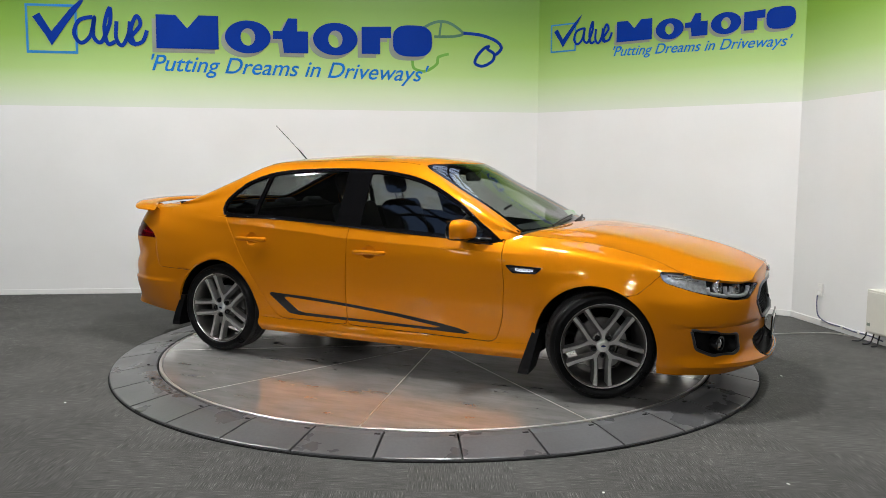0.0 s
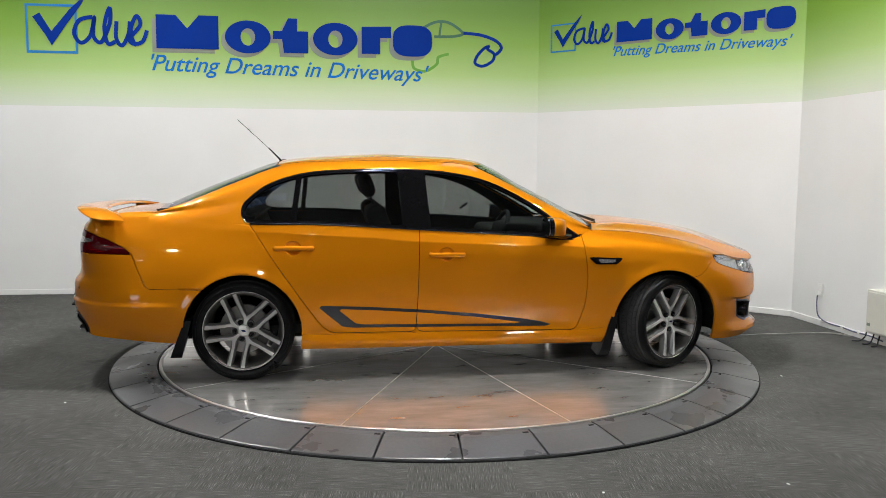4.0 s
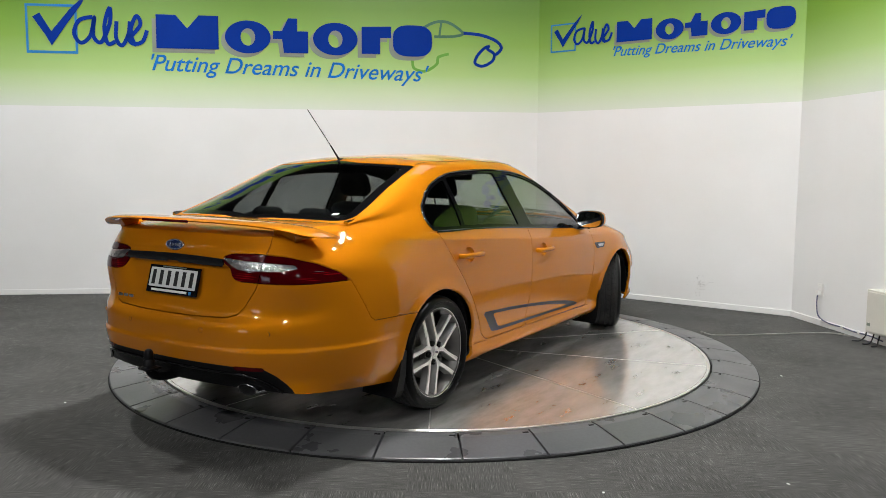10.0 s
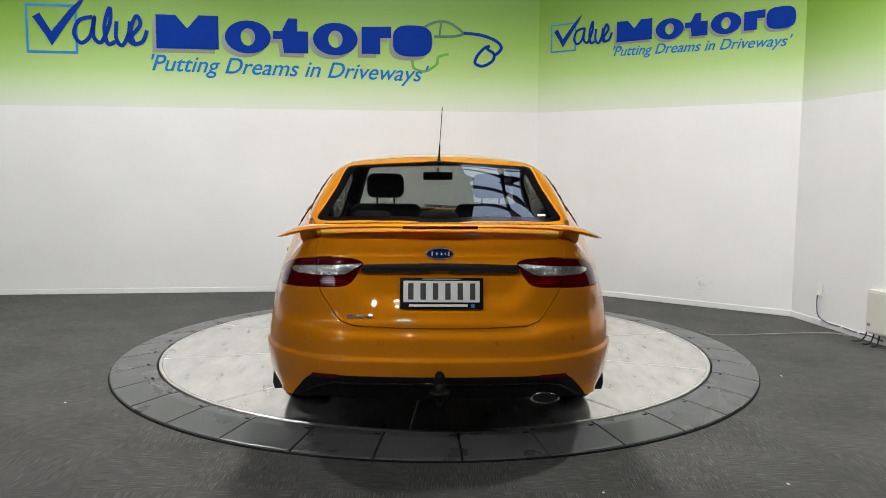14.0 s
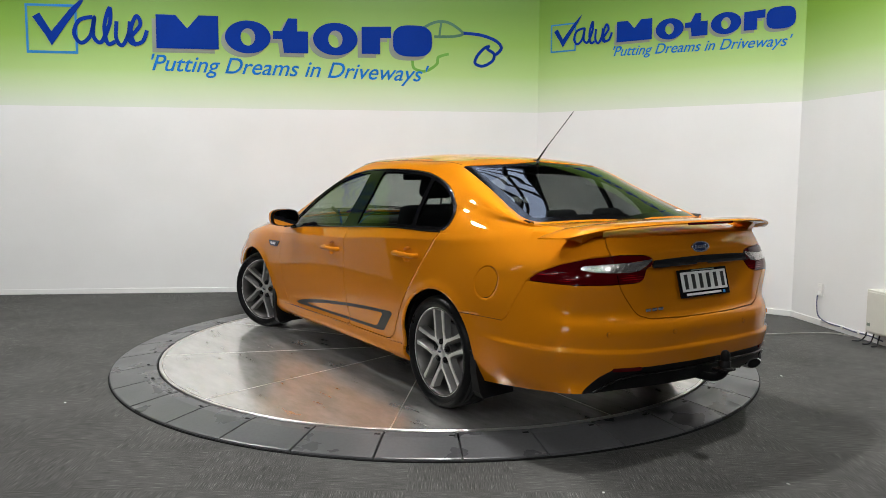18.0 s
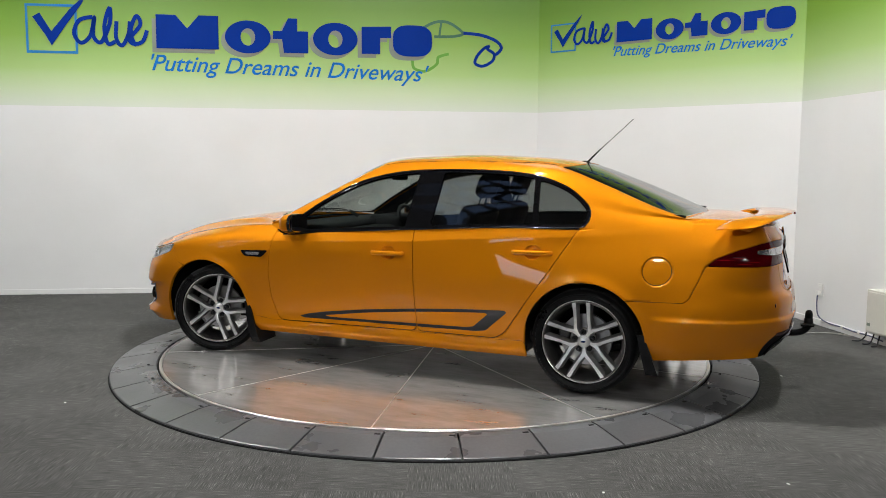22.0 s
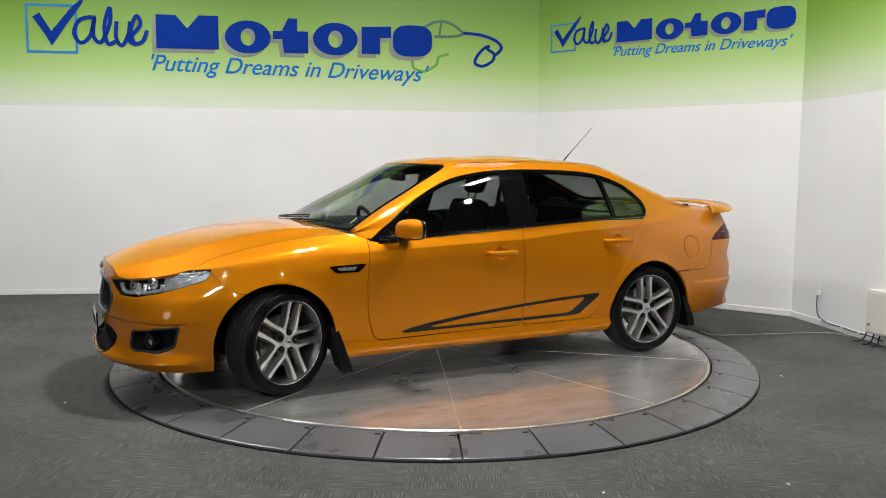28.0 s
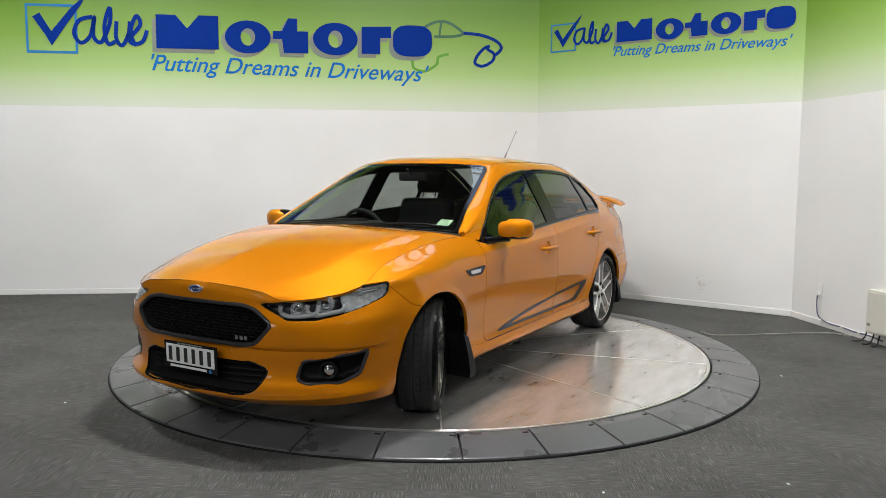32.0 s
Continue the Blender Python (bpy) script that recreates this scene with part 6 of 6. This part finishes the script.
for y in (-.60, -.24, .24, .60):
    bm = bmesh.new()
    x = front_x(y, .515 if abs(y) > .5 else .455)
    m = pose(x, y, .515 if abs(y) > .5 else .455, 0, 0, 38 * y / .6) @ Matrix.Rotation(radians(90), 4, "Y")
    lathe(bm, [(0, .0004), (.0095, .0004), (.0115, .0), (.0115, -.01), (0, -.01)], 20, m)
    sensor = part("parking_sensor", bm, PAINT, bumper_f, smooth=40)
    bm = bmesh.new()
    lathe(bm, [(.0115, -.0002), (.0128, -.0002), (.0128, -.01), (.0115, -.01)], 20, m)
    part("sensor_ring", bm, SATIN_BLACK, sensor)

# ---- spoiler ----
bm = bmesh.new()
secs = []
for y in np.linspace(-.79, .79, 61):
    a = abs(y)
    le, te, z, th = [float(np.interp(a, (0, .30, .50, .62, .70, .76, .79), v)) for v in
                     ((-2.315, -2.305, -2.275, -2.22, -2.155, -2.115, -2.105), (-2.535, -2.515, -2.475, -2.43, -2.385, -2.33, -2.27), (1.108, 1.106, 1.098, 1.086, 1.068, 1.046, 1.034),
                      (.024, .024, .025, .028, .030, .022, .008))]
    c = te - le
    secs.append([bm.verts.new((le + c * u, y, z + dz * th + u * .012)) for u, dz in
                 ((0, -.1), (.03, .25), (.2, .6), (.5, .62), (.8, .35), (.97, .12), (1.0, -.1), (.97, -.32), (.7, -.45), (.35, -.5), (.05, -.4))])
for a, b in zip(secs, secs[1:]):
    for k in range(11):
        l = (k + 1) % 11
        bm.faces.new((a[k], a[l], b[l], b[k]))
bm.faces.new(secs[0])
bm.faces.new(secs[-1][::-1])
bmesh.ops.recalc_face_normals(bm, faces=bm.faces)
spoiler = part("rear_spoiler", bm, PAINT, car, "body-coloured blade spoiler", smooth=50)
for sg in (1, -1):
    bm = bmesh.new()
    loop = []
    for z, x0, x1, y0, y1 in ((1.03, -2.33, -2.15, .55, .66), (1.05, -2.34, -2.16, .57, .67), (1.085, -2.36, -2.20, .59, .67)):
        loop.append([bm.verts.new(p) for p in ((x0, y0 * sg, z), (x1, y0 * sg, z - .004), (x1, y1 * sg, z - .012), (x0 + .04, y1 * sg, z - .012))])
    for a, b in zip(loop, loop[1:]):
        for k in range(4):
            bm.faces.new((a[k], a[(k + 1) % 4], b[(k + 1) % 4], b[k]))
    bmesh.ops.recalc_face_normals(bm, faces=bm.faces)
    part("spoiler_foot", bm, PAINT, spoiler)
bm = bmesh.new()
tube(bm, [(-2.532 + .018 * (y / .17) ** 2 * .2, y, 1.112) for y in np.linspace(-.17, .17, 9)], .007, 8)
part("stop_lamp", bm, RED_LENS, spoiler, "red high stop lamp", smooth=60)

# raised edge round the diffuser
ridge_pts = []
for y in np.linspace(-.665, .665, 45):
    z = float(np.interp(abs(y), (0, .50, .56, .665), (.392, .388, .372, .300)))
    d = (BELT[250:, :, 1] - abs(y)) ** 2 + (BELT[250:, :, 2] - z) ** 2
    i, j = np.unravel_index(d.argmin(), d.shape)
    ridge_pts.append((BELT[250:][i, j, 0] - .004, y, z))
part("diffuser_ridge", tube(bmesh.new(), ridge_pts, .0075, 8), GLOSS_BLACK, bumper_r, "gloss black raised diffuser edge", smooth=60)

# ---- side details ----
stripe_line = [(-.903, .489), (-.55, .474), (-.25, .452), (.15, .415), (.45, .376), (.60, .350), (.715, .316), (.3, .322), (-.25, .328), (-.66, .333), (-.735, .342)]
stripe_hole = [(-.768, .464), (-.5, .449), (-.2, .427), (.15, .391), (.40, .356), (.53, .338), (.2, .3415), (-.25, .348), (-.60, .354), (-.652, .364)]
vent_line = corners([(.918, .788), (1.165, .778), (1.12, .738), (.97, .738)], .012)
for polys, doors in ((front_door, doors_f), (rear_door, doors_r)):
    band, _ = carve(polys, shape(stripe_line, XZ), 0.0)
    _, band = carve(band, shape(stripe_hole, XZ), 0.0)
    both("side_stripe", band, DECAL, doors, 0, 0.0012, "matt black stripe decal")
vent, _ = carve(front_fender, lambda p: side_only(p, shape(vent_line, XZ)(p)), 0.0)
chrome_vent, _ = carve(vent, shape(corners([(.985, .772), (1.12, .768), (1.10, .750), (.995, .750)], .006), XZ), 0.0)
vents = both("side_vent", vent, GLOSS_BLACK, car, 0.006, 0.005, "black fender vent with a chrome insert")
both("vent_insert", chrome_vent, SATIN_SILVER, vents, 0.004, 0.009, "chrome insert")


def side_y(x, z):
    d = (BELT[120:340, :, 0] - x) ** 2 + (BELT[120:340, :, 2] - z) ** 2
    i, j = np.unravel_index(d.argmin(), d.shape)
    return BELT[120:340][i, j, 1]


for x0, x1, z, doors in ((-.161, .064, .816, doors_f), (-1.166, -.922, .864, doors_r)):
    for sg in (1, -1):
        door = doors[0 if sg > 0 else 1]
        xm = (x0 + x1) / 2
        y = side_y(xm, z)
        bm = bmesh.new()
        line = [(x0 + .004, (y - .002) * sg, z), (x0 + .012, (y + .026) * sg, z), (x0 + .05, (y + .036) * sg, z + .001), (xm, (y + .040) * sg, z + .002), (x1 - .05, (y + .036) * sg, z + .001),
                (x1 - .012, (y + .026) * sg, z), (x1 - .004, (y - .002) * sg, z)]
        pts = smooth_line(line, 6)
        tube(bm, pts, .0155, 10)
        part("door_handle", bm, PAINT, door, "body-coloured pull handle", smooth=60)

for sg in (1, -1):
    # door mirror
    bm = bmesh.new()
    rings = []
    for u, cx, cy, cz, rx, rz in ((0, .745, .945, .985, .012, .010), (.05, .740, .955, .988, .045, .040), (.3, .715, .975, .993, .075, .058), (.6, .665, .985, .996, .092, .066), (.85, .615, .985, .996, .094, .067),
                                  (1, .590, .985, .996, .090, .064)):
        ring = []
        for k in range(28):
            a = math.tau * k / 28
            c, s = math.cos(a), math.sin(a)
            ring.append(bm.verts.new((.604 + (cx - .590) * .82, (cy + .014 + rx * 1.22 * math.copysign(abs(c) ** .7, c)) * sg, cz + rz * math.copysign(abs(s) ** .7, s))))
        rings.append(ring)
    for a, b in zip(rings, rings[1:]):
        for k in range(28):
            f = bm.faces.new((a[k], a[(k + 1) % 28], b[(k + 1) % 28], b[k]))
    bm.faces.new(rings[0])
    bmesh.ops.recalc_face_normals(bm, faces=bm.faces)
    bm.faces.ensure_lookup_table()
    for f in bm.faces:
        c = f.calc_center_median()
        if c.z < .950 or c.x < .616 or (abs(c.y) < .975 and c.x < .69):
            f.material_index = 1
    dm = part("door_mirror", bm, PAINT, doors_f[0 if sg > 0 else 1], "orange-capped door mirror", smooth=50)
    dm.data.materials.append(GLOSS_BLACK)
for sg in (1, -1):
    holder = doors_f[0 if sg > 0 else 1]
    bm = bmesh.new()
    slab(bm, oval(.999 * sg, .996, .100, .060, 36, 2.8), .012)
    bmesh.ops.transform(bm, matrix=pose(.607, 0, 0) @ Matrix.Rotation(radians(90), 4, "Z") @ Matrix.Diagonal((1, -1, 1, 1)), verts=bm.verts)
    bmesh.ops.recalc_face_normals(bm, faces=bm.faces)
    part("mirror_glass", bm, MIRROR, holder, "mirror glass")
    bm = bmesh.new()
    tube(bm, smooth_line([(.80, .855 * sg, .925), (.75, .90 * sg, .930), (.68, .97 * sg, .936)]), .020, 10)
    part("mirror_arm", bm, GLOSS_BLACK, holder, smooth=60)
    # mud flaps
    for x, z0, z1, lean in ((1.128, .105, .40, -.085), (-1.715, .165, .40, -.075)):
        bm = bmesh.new()
        rows_ = []
        for k in range(9):
            u = k / 8
            z = z1 + (z0 - z1) * u
            xx = x + lean * u + 0
            th = .022 + .014 * u
            yo = .900 + .016 * min(1, 2 * u) - .012 * (u > .9)
            rows_.append([bm.verts.new(p) for p in ((xx + .012, .68 * sg, z), (xx + th, yo * sg, z), (xx - th, yo * sg, z), (xx - .012, .68 * sg, z))])
        for a, b in zip(rows_, rows_[1:]):
            for k in range(4):
                bm.faces.new((a[k], a[(k + 1) % 4], b[(k + 1) % 4], b[k]))
        bm.faces.new(rows_[0])
        bm.faces.new(rows_[-1][::-1])
        bmesh.ops.recalc_face_normals(bm, faces=bm.faces)
        part("mud_flap", bm, SATIN_BLACK, car, "black moulded mud flap")

# ---- aerial, tow ball, exhaust, wipers ----
bm = bmesh.new()
rings = []
for u, hw, h in ((0, .004, .004), (.15, .018, .022), (.45, .022, .032), (.75, .018, .026), (1, .006, .004)):
    x = -1.10 - .115 * u
    rings.append([bm.verts.new((x, hw * c, 1.418 - .02 * u + max(0, s) * h)) for c, s in ((1, -.2), (.85, .55), (.4, 1), (-.4, 1), (-.85, .55), (-1, -.2))])
for a, b in zip(rings, rings[1:]):
    for k in range(5):
        bm.faces.new((a[k], a[k + 1], b[k + 1], b[k]))
bmesh.ops.recalc_face_normals(bm, faces=bm.faces)
base = part("aerial_base", bm, SATIN_BLACK, car, "black aerial foot on the roof", smooth=60)
bm = bmesh.new()
tube(bm, [(-1.165, 0, 1.425), (-1.20, -.002, 1.462), (-1.26, -.004, 1.522)], [.0075, .006, .0045], 8)
tube(bm, [(-1.26, -.004, 1.522), (-1.481, -.016, 1.728)], .0024, 6)
part("aerial_rod", bm, SATIN_BLACK, base, "thin black whip aerial")
bm = bmesh.new()
tube(bm, smooth_line([(-2.35, 0, .315), (-2.52, 0, .318), (-2.60, 0, .33), (-2.642, 0, .365), (-2.647, 0, .40)]), .022, 10)
box(bm, (-2.68, -.045, .372), (-2.60, .045, .386), .004)
tow = part("tow_bar", bm, SATIN_BLACK, car, "black tow bar with capped ball", smooth=40)
bm = bmesh.new()
lathe(bm, [(0, .098), (.010, .096), (.019, .088), (.023, .076), (.0245, .052), (.0225, .049), (.0225, .044), (.027, .040), (.029, .012), (.040, .006), (.042, .0), (0, .0)], 28, pose(-2.647, 0, .380))
part("ball_cap", bm, SATIN_BLACK, tow, smooth=50)
bm = bmesh.new()
tube(bm, smooth_line([(-2.0, -.45, .26), (-2.25, -.48, .27), (-2.38, -.49, .29)]), .03, 12)
exhaust = part("exhaust_pipe", bm, CAST, car, smooth=60)
bm = bmesh.new()
lathe(bm, [(.040, 0), (.046, .002), (.047, .012), (.045, .15), (.040, .15)], 32, pose(-2.47, -.50, .305) @ Matrix.Rotation(radians(90), 4, "Y") @ Matrix.Diagonal((.60, 1.5, 1, 1)))
part("exhaust_tip", bm, CHROME, exhaust, "polished oval exhaust tip", smooth=50)
bm = bmesh.new()
lathe(bm, [(0, .006), (.0405, .006), (.0405, .05), (0, .05)], 32, pose(-2.47, -.50, .305) @ Matrix.Rotation(radians(90), 4, "Y") @ Matrix.Diagonal((.60, 1.5, 1, 1)))
part("exhaust_bore", bm, BLACK_EDGE, exhaust)
bm = bmesh.new()
cowl = spline3([(1.115, 0, .993), (1.105, .3, .99), (1.055, .6, .975), (.975, .775, .96)], 24)
for a, b in zip(cowl, cowl[1:]):
    for s0 in (1, -1):
        q = [(a[0] + .03, a[1] * s0, a[2] - .012), (b[0] + .03, b[1] * s0, b[2] - .012), (b[0] - .10, b[1] * s0, b[2] - .002), (a[0] - .10, a[1] * s0, a[2] - .002)]
        vs = [bm.verts.new(p) for p in q]
        bm.faces.new(vs if s0 > 0 else vs[::-1])
bmesh.ops.remove_doubles(bm, verts=bm.verts, dist=.0005)
fold(bm, .01)
part("cowl_panel", bm, SATIN_BLACK, car, "black plastic cowl under the windscreen")
for pts in ([(1.095, -.50, 1.012), (1.075, -.25, 1.030), (1.06, .0, 1.045), (1.045, .12, 1.05)], [(1.10, .02, 1.012), (1.075, .25, 1.025), (1.02, .50, 1.03), (.985, .62, 1.02)]):
    bm = bmesh.new()
    tube(bm, smooth_line(pts, 6), .006, 6)
    tube(bm, [(p[0] + .004, p[1], p[2] - .012) for p in smooth_line(pts, 6)], .004, 6)
    part("wiper", bm, SATIN_BLACK, car, "black wiper arm and blade", smooth=60)

# ---- cabin inside ----
inner = BELT[90:350:5, 16::7, :].copy()
inner = inner[(inner[:, 0, 0] < 1.05) & (inner[:, 0, 0] > -1.95)]
inner[:, :, 1] *= .948
inner_quads = [q for q in quads(inner) if min(math.hypot(v[0] + 1.372, v[2] - .322) for v in q) > .41]
bm = sheet(inner_quads), sheet(inner_quads, True)
for b in bm:
    bmesh.ops.reverse_faces(b, faces=b.faces)
    part("inner_panel", b, LINING, car, "dark inner door panel", smooth=50)
roof_in = [p for p in cabin if p[0][3] > .6]
bm = sheet(roof_in + [[(v[0], -v[1], *v[2:]) for v in p[::-1]] for p in roof_in], False, 0)
for v in bm.verts:
    v.co.z -= .022
part("headlining", bm, HEADLINER, car, "grey headlining", smooth=60)
for mirror in (False, True):
    bm = sheet([p for p in cabin if p[0][3] <= .62] + zone, mirror, -0.019)
    part("pillar_lining", bm, LINING, car, "charcoal pillar and window-frame lining", smooth=60)
bm = bmesh.new()
box(bm, (.42, -.78, .62), (1.02, .78, .92), .06, seg=4)
box(bm, (.62, -.74, .90), (1.05, .74, .965), .03, seg=3)
box(bm, (.40, -.62, .86), (.70, -.16, .995), .045, seg=4)
part("dashboard", bm, LINING, car, "black dashboard with instrument hood", smooth=40)
bm = bmesh.new()
box(bm, (-1.98, -.68, 1.035), (-1.30, .68, 1.06), .01)
box(bm, (-.6, -.12, .35), (.5, .12, .66), .03)
box(bm, (-1.5, -.72, .27), (.9, .72, .33))
part("floor_and_shelf", bm, LINING, car)
bm = bmesh.new()
m = pose(.400, -.37, .905) @ Matrix.Rotation(radians(-66), 4, "Y")
ring_pts = [m @ Vector((.178 * math.cos(math.tau * k / 40), .178 * math.sin(math.tau * k / 40), 0)) for k in range(41)]
tube(bm, ring_pts, .016, 8)
box(bm, (-.06, -.07, -.03), (.06, .07, .01), .02, m)
box(bm, (-.02, -.18, -.015), (.02, .18, .0), .005, m)
part("steering_wheel", bm, LINING, car, "black steering wheel", smooth=60)


def seat(x, y, wide, top):
    bm = bmesh.new()
    box(bm, (x - .28, y - wide / 2, .42), (x + .28, y + wide / 2, .60), .06, seg=4)
    m = pose(x - .24, y, .56) @ Matrix.Rotation(radians(-20), 4, "Y")
    box(bm, (-.08, -wide / 2, -.05), (.06, wide / 2, top), .055, m, seg=4)
    return part("seat", bm, SEAT_CLOTH, car, "black cloth seat", smooth=40), m


for y in (-.37, .37):
    s, m = seat(-.06, y, .50, .60)
    bm = bmesh.new()
    box(bm, (-.05, -.13, .655), (.05, .13, .83), .05, m, seg=4)
    for py in (-.06, .06):
        tube(bm, [m @ Vector((0, py, .58)), m @ Vector((0, py, .68))], .006, 6)
    part("headrest", bm, SEAT_CLOTH, s, smooth=40)
s, m = seat(-.98, 0, 1.24, .56)
for y in (-.40, .0, .40):
    bm = bmesh.new()
    box(bm, (-.05, y - .12, .48), (.05, y + .12, .60), .045, m, seg=3)
    part("headrest", bm, SEAT_CLOTH, s, smooth=40)
bm = bmesh.new()
box(bm, (.30, -.12, 1.285), (.335, .12, 1.35), .018, seg=3)
tube(bm, [(.335, 0, 1.33), (.39, 0, 1.375)], .008, 6)
part("inside_mirror", bm, LINING, car, smooth=50)
bm = bmesh.new()
tube(bm, smooth_line([(.36, .72, 1.08), (.30, .70, 1.04)]), .012, 6)
part("grab_post", bm, LINING, car)
# stickers on the glass
bm = bmesh.new()
box(bm, (-.06, -.002, -.028), (.06, .0, .028))
st = part("windscreen_sticker", bm, STICKER, car, "pale green service sticker on the windscreen")
st.matrix_basis = pose(.895, .615, 1.035) @ Matrix.Rotation(radians(70), 4, "Z") @ Matrix.Rotation(radians(-52), 4, "X")
q = CAB[:, :, :3].reshape(-1, 3)
q = q[((q[:, 0] + 1.865) ** 2 + (q[:, 1] - .545) ** 2).argmin()]
label = part("rear_window_label", box(bmesh.new(), (-.012, -.021, 0), (.012, .021, .0012)), PLATE_WHITE, car, "small white label on the rear window")
label.matrix_basis = pose(q[0], -q[1], q[2] + .003, 0, -22, 0)


# ---- what moves: the plate and the car on it turn together at a steady rate ----
def motions():
    steps = [32.0 * i / 16 for i in range(17)]
    walk(turntable, [(t, pose(0, 0, 0, 0, 0, turned(t))) for t in steps])
    walk(car, [(t, pose(0, 0, DISC_Z, 0, 0, turned(t)) @ Matrix.Translation((0, -0.0122, 0))) for t in steps])


motions()
